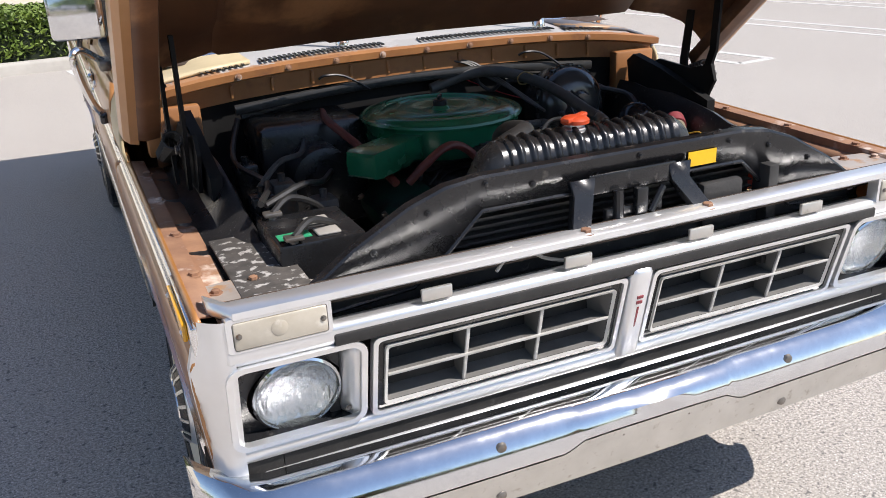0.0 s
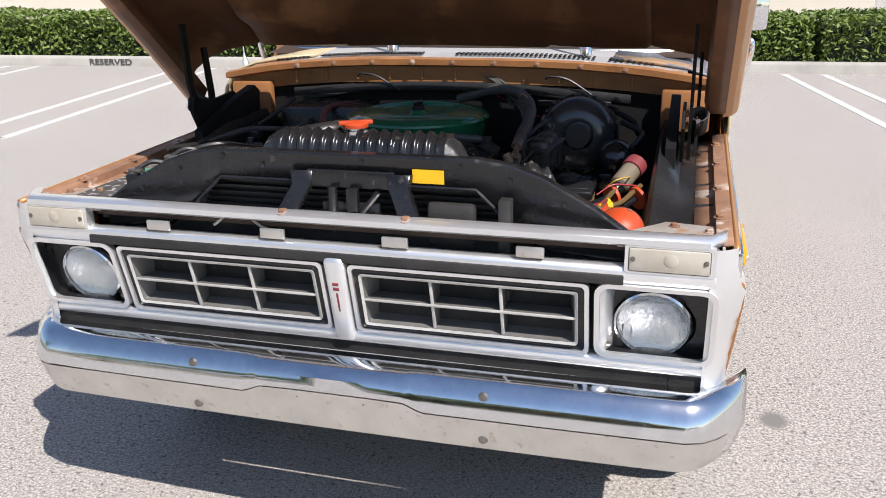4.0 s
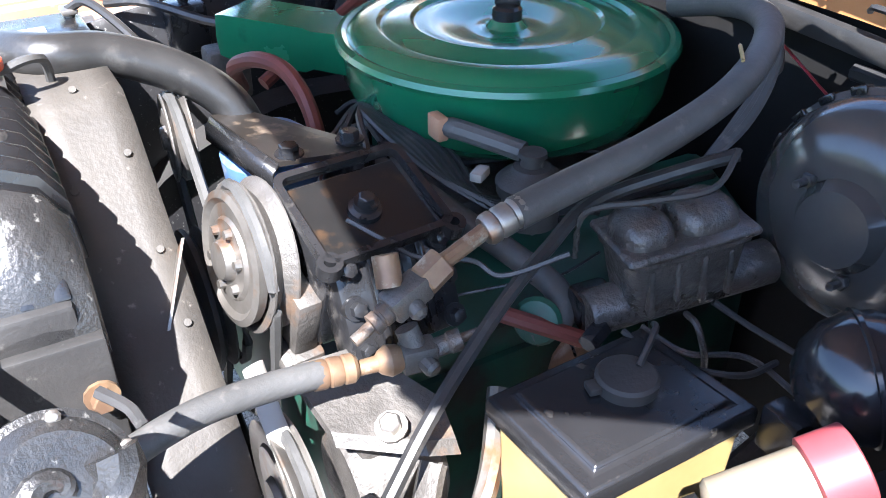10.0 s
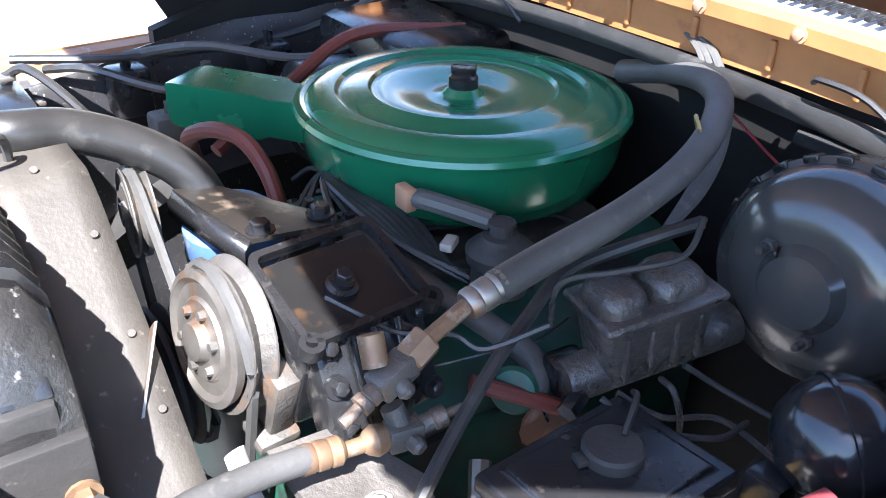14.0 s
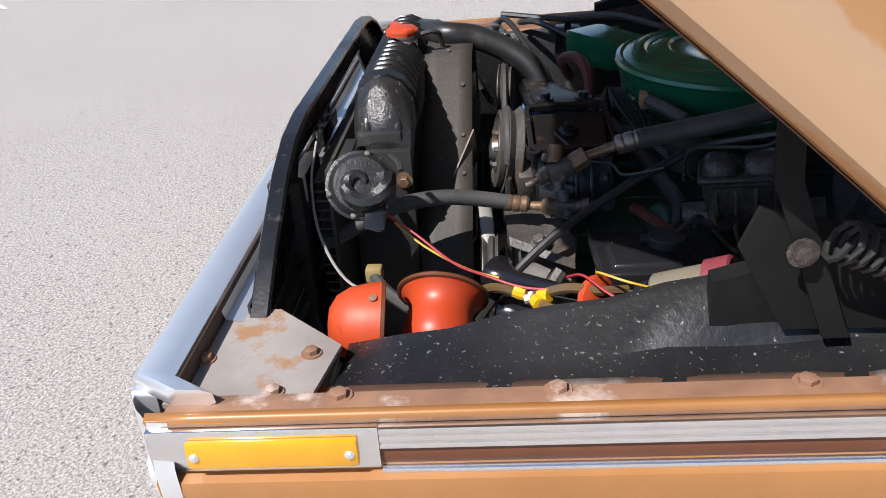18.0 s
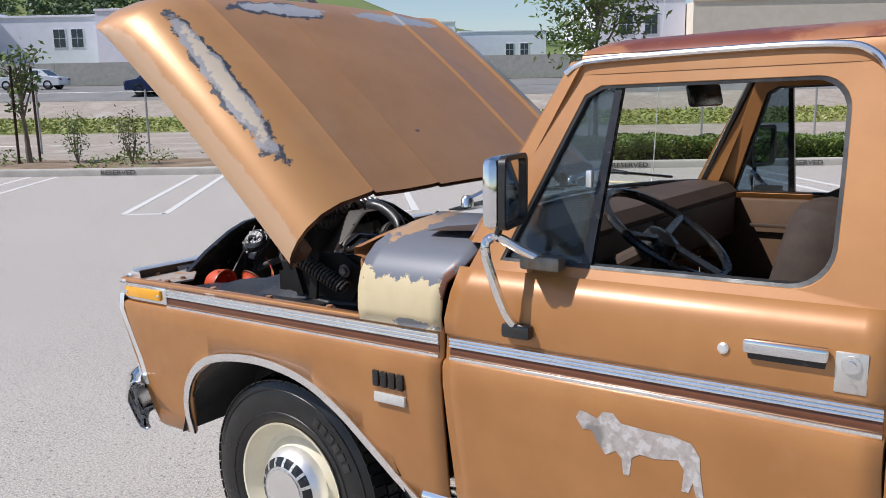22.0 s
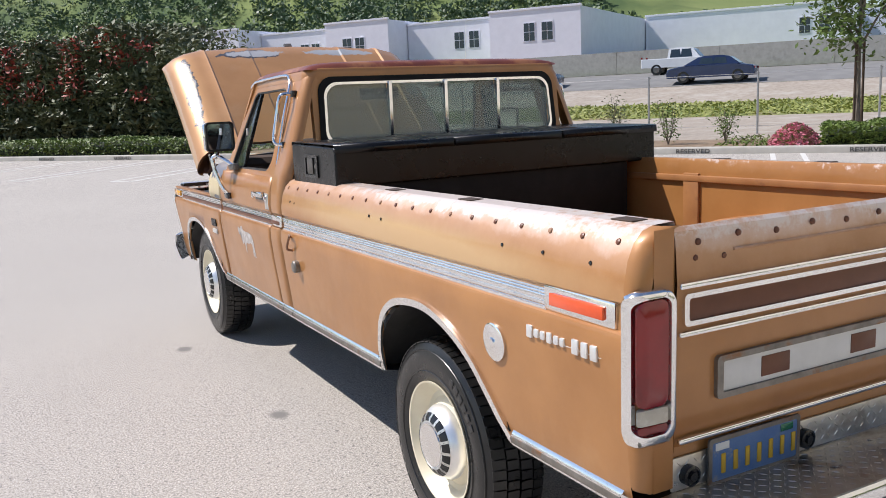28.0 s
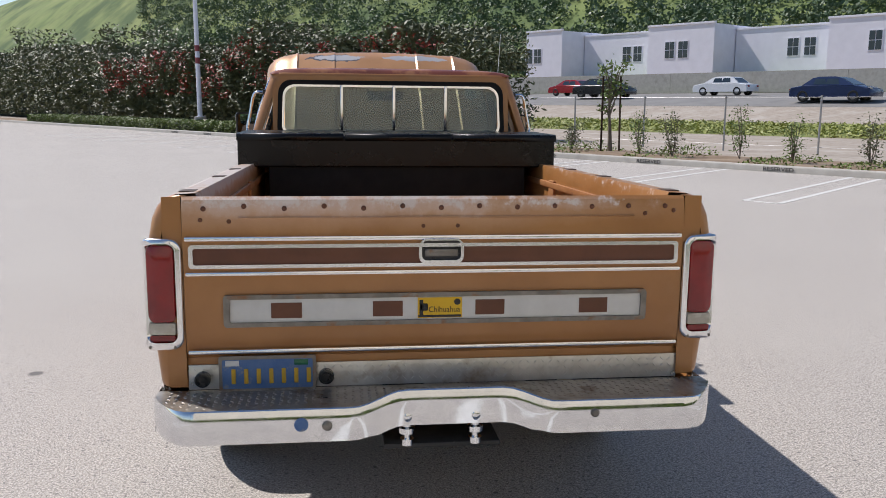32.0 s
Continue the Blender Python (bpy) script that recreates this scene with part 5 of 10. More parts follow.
    # rocker mouldings
    for y0, y1 in ((0.555, 0.69), (0.70, 1.735), (1.742, 1.888), (1.895, 2.965), (3.905, 4.40)):
        bm = bmesh.new()
        strip(bm, side, y0, y1, 0.462, 0.522, 0.912, 0.022, 6)
        rk = part("rocker_moulding", bm, M_ALU, truck, "bright lower body moulding", True)
        bm = bmesh.new()
        strip(bm, side, y0 + 0.004, y1 - 0.004, 0.480, 0.503, 0.934, 0.003, 4)
        part("moulding_stripe", bm, M_STEEL, rk, rake=True)
    bm = bmesh.new()   # under-sill closing the body
    skin(bm, [[(side * x, y, z) for x, z in ((0.91, 0.465), (0.80, 0.44), (0.62, 0.44))] for y in (0.56, 1.9, 2.96)])
    skin(bm, [[(side * x, y, z) for x, z in ((0.91, 0.465), (0.80, 0.50), (0.62, 0.50))] for y in (3.9, 4.44)])
    part("sill_underside", bm, M_BLACKM, truck, rake=True)

# ---- hood, propped open ----
HO = Vector((0, 0.091, 1.130))
HS, HN = Vector((0, -0.774, 0.633)), Vector((0, 0.633, 0.774))
HOODP = [(0.918, -0.016), (0.940, -0.012), (0.955, 0.0), (0.960, 0.018), (0.960, 0.038), (0.952, 0.075), (0.930, 0.115), (0.885, 0.158), (0.82, 0.190), (0.75, 0.205), (0.705, 0.216), (0.690, 0.222), (0.675, 0.212), (0.55, 0.214), (0.40, 0.222), (0.365, 0.226), (0.35, 0.218), (0.2, 0.222), (0.0, 0.225)]
HOODX = [(x, n) for x, n in HOODP] + [(-x, n) for x, n in HOODP[-2::-1]]


def hood_pt(x, n, s, lift=0.0):
    f = 1 - (abs(x) / 0.96) ** 2
    s0 = -0.03 * f + 0.06 * n / 0.222   # rear edge bows back at the middle
    s1 = 1.135 + 0.05 * f + 0.04 * min(1, n / 0.1)
    ss = s0 + (s1 - s0) * s
    nn = n - 0.105 * (max(0, s - 0.86) / 0.14) ** 1.5 * min(1, n / 0.1) + 0.02 * math.sin(math.pi * s) + lift
    return HO + Vector((x, 0, 0)) + HS * ss + HN * nn


bm = bmesh.new()
ss_ = [0, 0.02, 0.08, 0.16, 0.24, 0.32, 0.4, 0.48, 0.56, 0.64, 0.72, 0.8, 0.88, 0.94, 0.98, 1.0]
skin(bm, [[hood_pt(x, n, s) for x, n in HOODX] for s in ss_])
hood = part("hood", bm, M_HOOD, truck, "raised copper-brown hood with peeling primer patches", smooth=28)
bm = bmesh.new()   # underside panel with its stamped ribs
rows = []
for s in ss_:
    row = []
    for x, n in HOODX:
        inner = 0.0
        if 0.12 < s < 0.9 and abs(x) < 0.8:
            inner = 0.030 if (abs(x) < 0.04 or 0.46 < s < 0.54 or 0.60 < abs(x) < 0.72 or s < 0.17 or s > 0.85) else -0.004
        row.append(hood_pt(x * 0.992, max(n - 0.014 - max(inner, 0), 0.001), s))
    rows.append(row)
skin(bm, rows)
part("hood_underside", bm, M_UNDER, hood, "brown stamped hood underside", smooth=40)
for side in (1, -1):   # inward flange along the lower edge
    bm = bmesh.new()
    skin(bm, [[hood_pt(side * x, n, s) for x, n in ((0.920, -0.0165), (0.895, -0.018), (0.866, -0.014), (0.858, 0.02))] for s in ss_[1:]])
    part("hood_flange", bm, M_UNDER, hood, "dark brown folded hood edge", solid=0.002)
bm = bmesh.new()   # front lip
skin(bm, [[hood_pt(x, n, 1.0), hood_pt(x * 0.992, max(n - 0.03, 0.0), 0.995), hood_pt(x * 0.99, max(n - 0.035, 0.0), 0.95)] for x, n in HOODX])
part("hood_lip", bm, M_HOOD, hood)
bm = bmesh.new()   # ornament at the front edge
box(bm, -0.03, 0.03, -0.02, 0.02, 0, 0.022, 0.004, Matrix.Translation(hood_pt(0, 0.225, 0.975)) @ Matrix.Rotation(radians(-39), 4, "X"))
part("hood_latch_guide", bm, M_STEEL, hood)
for side in (1, -1):   # hinges with coil springs
    bm = bmesh.new()
    plate(bm, [(side * 0.755, y, z) for y, z in ((-0.14, 0.99), (0.26, 0.99), (0.285, 1.13), (0.25, 1.155), (0.10, 1.125), (-0.14, 1.055))], (side * 0.03, 0, 0))
    hg = part("hood_hinge", bm, M_SHADEBLACK, truck, "sooty hood hinge, its black deepened for shade")
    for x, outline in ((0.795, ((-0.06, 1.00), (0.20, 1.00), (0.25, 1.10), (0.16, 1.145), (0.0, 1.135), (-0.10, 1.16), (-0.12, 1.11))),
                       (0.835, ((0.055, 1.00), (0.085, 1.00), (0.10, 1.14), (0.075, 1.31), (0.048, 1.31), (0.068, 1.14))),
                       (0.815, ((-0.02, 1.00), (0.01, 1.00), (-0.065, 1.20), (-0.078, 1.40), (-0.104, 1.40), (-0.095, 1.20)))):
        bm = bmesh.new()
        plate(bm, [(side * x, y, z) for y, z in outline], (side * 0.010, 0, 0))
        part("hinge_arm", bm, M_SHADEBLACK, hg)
    bm = bmesh.new()
    coil = [(side * 0.845 + 0.024 * math.cos(a), 0.21 - 0.24 * a / 120 + 0.013 * math.sin(a), 1.05 + 0.09 * a / 120 + 0.02 * math.sin(a)) for a in [k * 0.7 for k in range(172)]]
    tube(bm, coil, 0.004, 5, 1)
    part("hinge_spring", bm, M_BLACKM, hg, "black coil spring")
    bm = bmesh.new()
    bolt(bm, (side * 0.836, 0.20, 1.10), (side, 0, 0), 0.014, 0.012)
    part("hinge_bolt", bm, M_GRIME, hg)
    bm = bmesh.new()
    bolt(bm, (side * 0.836, -0.06, 1.12), (side, 0, 0), 0.012, 0.01)
    part("hinge_bolt", bm, M_GRIME, hg)

# ---- front end ----
def rect_ring(bm, x0, x1, z0, z1, ix0, ix1, iz0, iz1, y, d, r=0.012, ir=0.010):
    """A rounded rectangular frame facing the front."""
    o = [(x, y, z) for x, z in rrect((x0 + x1) / 2, (z0 + z1) / 2, x1 - x0, z1 - z0, r)]
    i = [(x, y, z) for x, z in rrect((ix0 + ix1) / 2, (iz0 + iz1) / 2, ix1 - ix0, iz1 - iz0, ir)]
    frame_ring(bm, o, i, (0, d, 0))


FY = -0.830


def nose_lean(z):
    """How far the nose leans back below the upper rail."""
    return 0.05 * max(0.0, min(1.0, (0.885 - z) / 0.2))


def bar(bm, x0, x1, z0, z1, y0=FY, d=0.05, r=0.010):
    box(bm, x0, x1, y0, y0 + d, z0, z1, r)


bm = bmesh.new()
rings = []   # top rail of the shell, wrapping back at the ends
for x in (-0.915, -0.908, -0.88, -0.5, 0, 0.5, 0.88, 0.908, 0.915):
    b = max(0, abs(x) - 0.88) * 1.6
    rings.append([(x, FY + dy + b, z) for dy, z in ((0.004, 0.978), (-0.004, 0.984), (-0.003, 0.997), (0.008, 1.004), (0.035, 1.004), (0.05, 0.999), (0.052, 0.985), (0.03, 0.978))])
skin(bm, rings, True, True)
shell = part("grille_shell", bm, M_CHROMEW, truck, "worn bright metal grille surround", smooth=50)
for nm, x0, x1, z0, z1 in (("middle_rail", -0.905, 0.905, 0.886, 0.929), ("lower_rail", -0.902, 0.902, 0.648, 0.684), ("bottom_rail", -0.86, 0.86, 0.598, 0.617)):
    bm = bmesh.new()
    bar(bm, x0, x1, z0, z1, FY, 0.045, 0.012)
    part(nm, bm, M_CHROMEW, shell, smooth=50)
bm = bmesh.new()
bar(bm, -0.028, 0.028, 0.655, 0.90, FY - 0.012, 0.05, 0.014)
post = part("centre_post", bm, M_CHROMEW, shell, smooth=50)
bm = bmesh.new()
for z in (0.812, 0.826):
    box(bm, -0.008, 0.008, FY - 0.0155, FY - 0.011, z - 0.004, z + 0.004, 0.001)
box(bm, -0.003, 0.003, FY - 0.0145, FY - 0.011, 0.742, 0.800, 0.001)
part("red_badge", bm, M_RED, post, "small red emblem bars")
bm = bmesh.new()   # black sheet standing in for the shade behind the grille openings
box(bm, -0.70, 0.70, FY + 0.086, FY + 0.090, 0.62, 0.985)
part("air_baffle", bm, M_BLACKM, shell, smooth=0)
for sx in (1, -1):
    bm = bmesh.new()   # end caps of the shell, sloping in towards the bumper and wrapping round to the fender
    skin(bm, [[(sx * x, y, z) for x, y in ((0.885, FY), (0.905, FY + 0.003), (0.922, FY + 0.014), (lerp_table(PROF, z) + 0.003, -0.796 + 0.12 * max(0, 0.93 - z)), (lerp_table(PROF, z) + 0.002, -0.772 + 0.12 * max(0, 0.93 - z)))] for z in (0.60, 0.66, 0.70, 0.75, 0.80, 0.84, 0.88, 0.92, 0.945, 0.982)])
    part("shell_end", bm, M_CHROMEW, shell, smooth=50)
    bm = bmesh.new()   # turn signal
    rect_ring(bm, min(sx * 0.70, sx * 0.895), max(sx * 0.70, sx * 0.895), 0.918, 0.986, min(sx * 0.708, sx * 0.884), max(sx * 0.708, sx * 0.884), 0.922, 0.978, FY - 0.002, 0.03, 0.008, 0.006)
    part("signal_bezel", bm, M_CHROMEW, shell)
    bm = bmesh.new()
    box(bm, sx * 0.709, sx * 0.883, FY - 0.006, FY + 0.012, 0.923, 0.977, 0.005)
    sg = part("signal_lens", bm, M_CLEARLENS, shell, "yellowed clear turn signal lens")
    bm = bmesh.new()
    lathe(bm, [(0.016, 0), (0.014, 0.001), (0.003, 0.002)], axis((sx * 0.80, FY - 0.0065, 0.953), (0, -1, 0)), 16)
    part("bulb", bm, M_CLEARLENS, sg)
    for x in (0.718, 0.874):
        bm = bmesh.new()
        bolt(bm, (sx * x, FY - 0.006, 0.952), (0, -1, 0), 0.004, 0.003)
        part("lens_screw", bm, M_STEEL, sg)
    # headlamp: a deep bezel with a bright inboard wall, black panel and bucket
    bm = bmesh.new()
    rect_ring(bm, min(sx * 0.636, sx * 0.908), max(sx * 0.636, sx * 0.908), 0.682, 0.887, min(sx * 0.648, sx * 0.896), max(sx * 0.648, sx * 0.896), 0.693, 0.876, FY - 0.006, 0.02, 0.03, 0.024)
    part("headlamp_bezel", bm, M_CHROMEW, shell, "bright headlamp bezel")
    bm = bmesh.new()
    rim_in = [(x, z) for x, z in rrect(sx * 0.772, 0.7845, 0.250, 0.185, 0.024, 9)]
    skin(bm, [[(x, FY + 0.002, z) for x, z in rim_in], [(sx * 0.772 + (x - sx * 0.772) * 0.97, FY + 0.046, 0.7845 + (z - 0.7845) * 0.96) for x, z in rim_in]], True)
    part("bezel_tunnel", bm, M_BLACK, shell, "black inside of the headlamp bezel")
    bm = bmesh.new()
    skin(bm, [[(sx * (0.649 + 0.030 * q ** 0.6), FY + 0.003 + 0.040 * q, z) for z in (0.696, 0.72, 0.76, 0.80, 0.84, 0.873)] for q in (0, 0.2, 0.4, 0.6, 0.8, 1.0)])
    part("bezel_wall", bm, M_CHROMEW, shell, "bright inboard wall of the headlamp bezel", solid=0.002)
    bm = bmesh.new()
    out = [(x, FY + 0.042, z) for x, z in rrect(sx * 0.772, 0.7845, 0.244, 0.180, 0.022, 9)]
    circ = [(sx * 0.768 + 0.098 * math.cos(a), FY + 0.046, 0.768 + 0.084 * math.sin(a)) for a in [k * math.tau / 40 for k in range(40)]]
    frame_ring(bm, out, circ, (0, 0.02, 0))
    part("headlamp_panel", bm, M_BLACK, shell, "black headlamp surround")
    bm = bmesh.new()
    lathe(bm, [(0.105, 0.0), (0.096, -0.03)], axis((sx * 0.768, FY + 0.05, 0.768), (0, -1, 0)), 32, cap=False)
    part("headlamp_bucket", bm, M_BLACKM, shell)
    H = axis((sx * 0.768, FY + 0.034, 0.768), (0, -1, 0))
    bm = bmesh.new()
    lathe(bm, [(0.084, -0.02), (0.090, -0.012), (0.090, 0.0), (0.085, 0.004), (0.084, -0.002)], H, 36, cap=False)
    lamp = part("headlamp_ring", bm, M_CHROME, shell)
    bm = bmesh.new()
    lathe(bm, [(0.083, -0.010), (0.075, -0.018), (0.045, -0.030), (0.01, -0.036), (0.0, -0.036)], H, 36, cap=False)
    part("reflector", bm, M_REFLECTOR, lamp)
    bm = bmesh.new()   # fluted glass
    rings = []
    for r, h in [(0.084, 0.0), (0.079, 0.006), (0.07, 0.011), (0.055, 0.016), (0.04, 0.02), (0.02, 0.0225), (0.002, 0.023)]:
        ring = []
        for k in range(72):
            a = k * math.tau / 72
            x, z = r * math.cos(a), r * math.sin(a)
            ring.append(H @ Vector((x, z, h + 0.0012 * math.sin(x * 520))))
        rings.append(ring)
    skin(bm, rings, True)
    hgl = part("headlamp_glass", bm, M_LAMPGLASS, lamp, "fluted headlamp glass", smooth=60)
    hgl.visible_shadow = False
    bm = bmesh.new()
    bolt(bm, (sx * 0.668, FY + 0.016, 0.712), (0, -1, 0), 0.005, 0.003)
    part("bezel_screw", bm, M_STEEL, shell)
    # grille insert: deep silver frame, two uprights and a crossbar
    a, b = (0.034, 0.624) if sx > 0 else (-0.624, -0.034)
    bm = bmesh.new()
    rect_ring(bm, a, b, 0.683, 0.882, a + 0.010, b - 0.010, 0.692, 0.873, FY - 0.004, 0.02, 0.014, 0.012)
    gr = part("grille_frame", bm, M_CHROMEW, shell, "bright grille opening frame")
    bm = bmesh.new()
    rect_ring(bm, a + 0.010, b - 0.010, 0.692, 0.873, a + 0.026, b - 0.026, 0.708, 0.856, FY + 0.004, 0.02, 0.012, 0.01)
    part("grille_recess", bm, M_BLACK, gr)
    bm = bmesh.new()
    o = [(x, FY - 0.004, z) for x, z in rrect((a + b) / 2, 0.782, b - a - 0.052, 0.150, 0.008)]
    i = [(x, FY + 0.0, z) for x, z in rrect((a + b) / 2, 0.782, b - a - 0.066, 0.136, 0.006)]
    i2 = [(x, FY + 0.085, z) for x, z in rrect((a + b) / 2, 0.782, b - a - 0.11, 0.092, 0.006)]
    o2 = [(x, FY + 0.085, z) for x, z in rrect((a + b) / 2, 0.782, b - a - 0.05, 0.148, 0.008)]
    skin(bm, [o2, o, i], True)
    part("grille_insert", bm, M_ALUG, gr, "silver plastic grille insert")
    bm = bmesh.new()
    skin(bm, [[(x, y + 0.0015, z) for x, y, z in i], i2], True)
    part("insert_tunnel", bm, M_GRILLD, gr, "inner face of the grille insert, greyed for shade")
    for k in (1, 2):
        x = a + 0.035 + (b - a - 0.07) * k / 3
        bm = bmesh.new()
        box(bm, x - 0.004, x + 0.004, FY + 0.002, FY + 0.008, 0.714, 0.850, 0.0015)
        up_ = part("grille_upright", bm, M_ALUG, gr)
        bm = bmesh.new()
        box(bm, x - 0.003, x + 0.003, FY + 0.008, FY + 0.08, 0.714, 0.850, 0)
        part("upright_fin", bm, M_GRILLD, up_)
    bm = bmesh.new()
    box(bm, a + 0.033, b - 0.033, FY - 0.002, FY + 0.004, 0.779, 0.786, 0.0015)
    cb_ = part("grille_crossbar", bm, M_ALUG, gr)
    bm = bmesh.new()
    box(bm, a + 0.035, b - 0.035, FY + 0.004, FY + 0.072, 0.780, 0.785, 0)
    part("crossbar_fin", bm, M_GRILLD, cb_)
for x in (-0.486, -0.162, 0.160, 0.487):
    bm = bmesh.new()
    box(bm, x - 0.033, x + 0.033, FY - 0.002, FY + 0.008, 0.934, 0.960, 0.003)
    part("grille_emblem", bm, M_FACE, shell, "silver block emblem on the grille")
bm = bmesh.new()   # lower slot: black plates put in for the shade of its opening
box(bm, -0.81, 0.81, FY + 0.012, FY + 0.02, 0.612, 0.652)
for sx in (1, -1):
    box(bm, sx * 0.812, sx * 0.90, FY + 0.012, FY + 0.02, 0.560, 0.655)
part("lower_slot", bm, M_BLACKM, shell, smooth=0)
bm = bmesh.new()   # valance down to the bumper
skin(bm, [[(x, y, z) for y, z in ((FY + 0.03, 0.605), (FY + 0.0, 0.59), (FY + 0.02, 0.55), (FY + 0.06, 0.50))] for x in (-0.86, -0.4, 0, 0.4, 0.86)])
part("valance", bm, M_CHROMEW, shell, smooth=50)
# header panel between grille and radiator support, seen through the bay
bm = bmesh.new()
skin(bm, [[(x, y, z) for y, z in ((-0.795, 0.995), (-0.775, 0.995), (-0.77, 0.975), (-0.745, 0.972), (-0.742, 0.93))] for x in (-0.72, -0.3, 0.3, 0.72)])
part("grille_header", bm, M_CHROMEW, shell)
for ob in (shell, *shell.children_recursive):
    if ob.name.split(".")[0] not in ("grille_header", "air_baffle"):
        for v in ob.data.vertices:
            v.co.y += nose_lean(v.co.z)
bm = bmesh.new()   # dull back of the top rail
box(bm, -0.90, 0.90, FY + 0.0535, FY + 0.0565, 0.950, 0.9985, 0.001)
part("rail_back", bm, M_INTERD, shell, "dark brown back of the top rail", smooth=0)
for sx in (1, -1):
    bm = bmesh.new()
    plate(bm, [(sx * x, y, 0.966) for x, y in ((0.68, -0.80), (0.90, -0.795), (0.90, -0.62), (0.78, -0.60), (0.69, -0.70))], (0, 0, 0.006))
    cp = part("corner_plate", bm, M_BARE, truck, "bare corner plate with bolts")
    for x, y in ((0.81, -0.77), (0.74, -0.79), (0.88, -0.665), (0.80, -0.635)):
        bm = bmesh.new()
        bolt(bm, (sx * x, y, 0.972), (0, 0, 1), 0.009, 0.008)
        part("bolt", bm, M_RUST, cp)

# front bumper
BP = [(-0.800, 0.655), (-0.845, 0.657), (-0.878, 0.640), (-0.898, 0.600), (-0.902, 0.566), (-0.897, 0.560), (-0.885, 0.510), (-0.872, 0.470), (-0.850, 0.458), (-0.835, 0.470)]


def bumper_ring(x):
    ax = abs(x)
    back_ = 0.0 if ax < 0.84 else (ax - 0.84) ** 2 * 7.5
    bow = 0.030 * (ax / 0.93) ** 2
    mid = 0.022 * max(0.0, min(1.0, (0.235 - ax) / 0.05))
    return [(x * (1.018 - (0.035 * (i - 5) / 3 if i > 5 else 0.0) * min(1.0, (ax / 0.9) ** 4)), y - 0.012 + bow + back_, z - 0.018 + (mid if 3 <= i <= 5 else 0) - 0.010 * (ax / 0.93) ** 2) for i, (y, z) in enumerate(BP)]


bm = bmesh.new()
xs = [-0.975, -0.96, -0.94, -0.91, -0.88, -0.84, -0.7, -0.5, -0.3, -0.24, -0.225, -0.205, -0.19, -0.1, 0]
skin(bm, [bumper_ring(x) for x in xs + [-x for x in xs[-2::-1]]])
bumper = part("front_bumper", bm, M_CHROME, truck, "chrome front bumper with dull lower face", smooth=40, solid=0.004)
bm = bmesh.new()
skin(bm, [[(x, y - 0.0022, z) for x, y, z in bumper_ring(x)[5:9]] for x in xs[2:] + [-x for x in xs[-2:1:-1]]])
part("bumper_face", bm, M_FACE, bumper, "scuffed lower bumper face", smooth=40)
for x, y, z, r in ((-0.388, -0.889, 0.478, 0.013), (0.390, -0.889, 0.482, 0.013), (-0.388, -0.893, 0.598, 0.013), (0.392, -0.893, 0.598, 0.013), (-0.09, -0.899, 0.545, 0.008), (0.09, -0.899, 0.545, 0.008)):
    bm = bmesh.new()
    lathe(bm, [(r, 0), (r * 0.8, 0.006), (r * 0.3, 0.009)], axis((x, y, z), (0, -1, 0)), 14)
    part("bumper_bolt", bm, M_STEEL, bumper)

# ---- cowl and windscreen ----
bm = bmesh.new()   # painted cowl face behind the engine
cx = [-0.90, -0.80, -0.70, -0.60, -0.45, -0.3, -0.15, 0, 0.15, 0.3, 0.45, 0.6, 0.7, 0.8, 0.90]


def cowl_top(x):
    return 1.245 - 0.06 * (abs(x) / 0.9) ** 3


skin(bm, [[(x, 0.330 + 0.02 * (x / 0.9) ** 2, z) for z in (cowl_top(x) - 0.085, cowl_top(x) - 0.06, cowl_top(x) - 0.03)] + [(x, 0.30, cowl_top(x) - 0.02), (x, 0.298, cowl_top(x)), (x, 0.325, cowl_top(x) + 0.004)] for x in cx])
cowl = part("cowl_panel", bm, M_PRIMER, truck, "orange-brown cowl panel", True)
for i in range(11):
    x = -0.62 + i * 0.124
    bm = bmesh.new()
    box(bm, x - 0.005, x + 0.005, 0.325, 0.333, cowl_top(x) - 0.075, cowl_top(x) - 0.035, 0.003)
    part("cowl_rib", bm, M_PRIMER, cowl, rake=True)
for i in range(9):
    bm = bmesh.new()
    x = -0.6 + i * 0.15
    bolt(bm, (x, 0.298, cowl_top(x) - 0.010), (0, -1, 0), 0.007, 0.006)
    part("cowl_bolt", bm, M_RUST, cowl, rake=True)
M_COWLTOP = patched(mat("worn_cowl_top", (0.20, 0.21, 0.23), (0.28, 0.28, 0.29), 0.5, 0.2, 8), [((0, 0.335, 1.25), (1.0, 0.05, 0.3), 12, 1.6, (0.42, 0.22, 0.11), 0.1), ((0, 0.44, 1.25), (1.2, 0.10, 0.3), 10, 2.4, (0.52, 0.51, 0.49), 0.2), ((0.3, 0.36, 1.25), (0.5, 0.07, 0.3), 7, 1.5, (0.45, 0.44, 0.42), 0.15)])
bm = bmesh.new()
skin(bm, [[(x, 0.325, cowl_top(x) + 0.004), (x, 0.40, cowl_top(x) + 0.012), (x, 0.47 + 0.16 * (abs(x) / 0.85) ** 2.2, cowl_top(x) + 0.02), (x, 0.52 + 0.17 * (abs(x) / 0.85) ** 2.2, cowl_top(x) + 0.004)] for x in cx[1:-1]])
part("cowl_top", bm, M_COWLTOP, cowl, "cowl top with worn grey and rust paint", True)
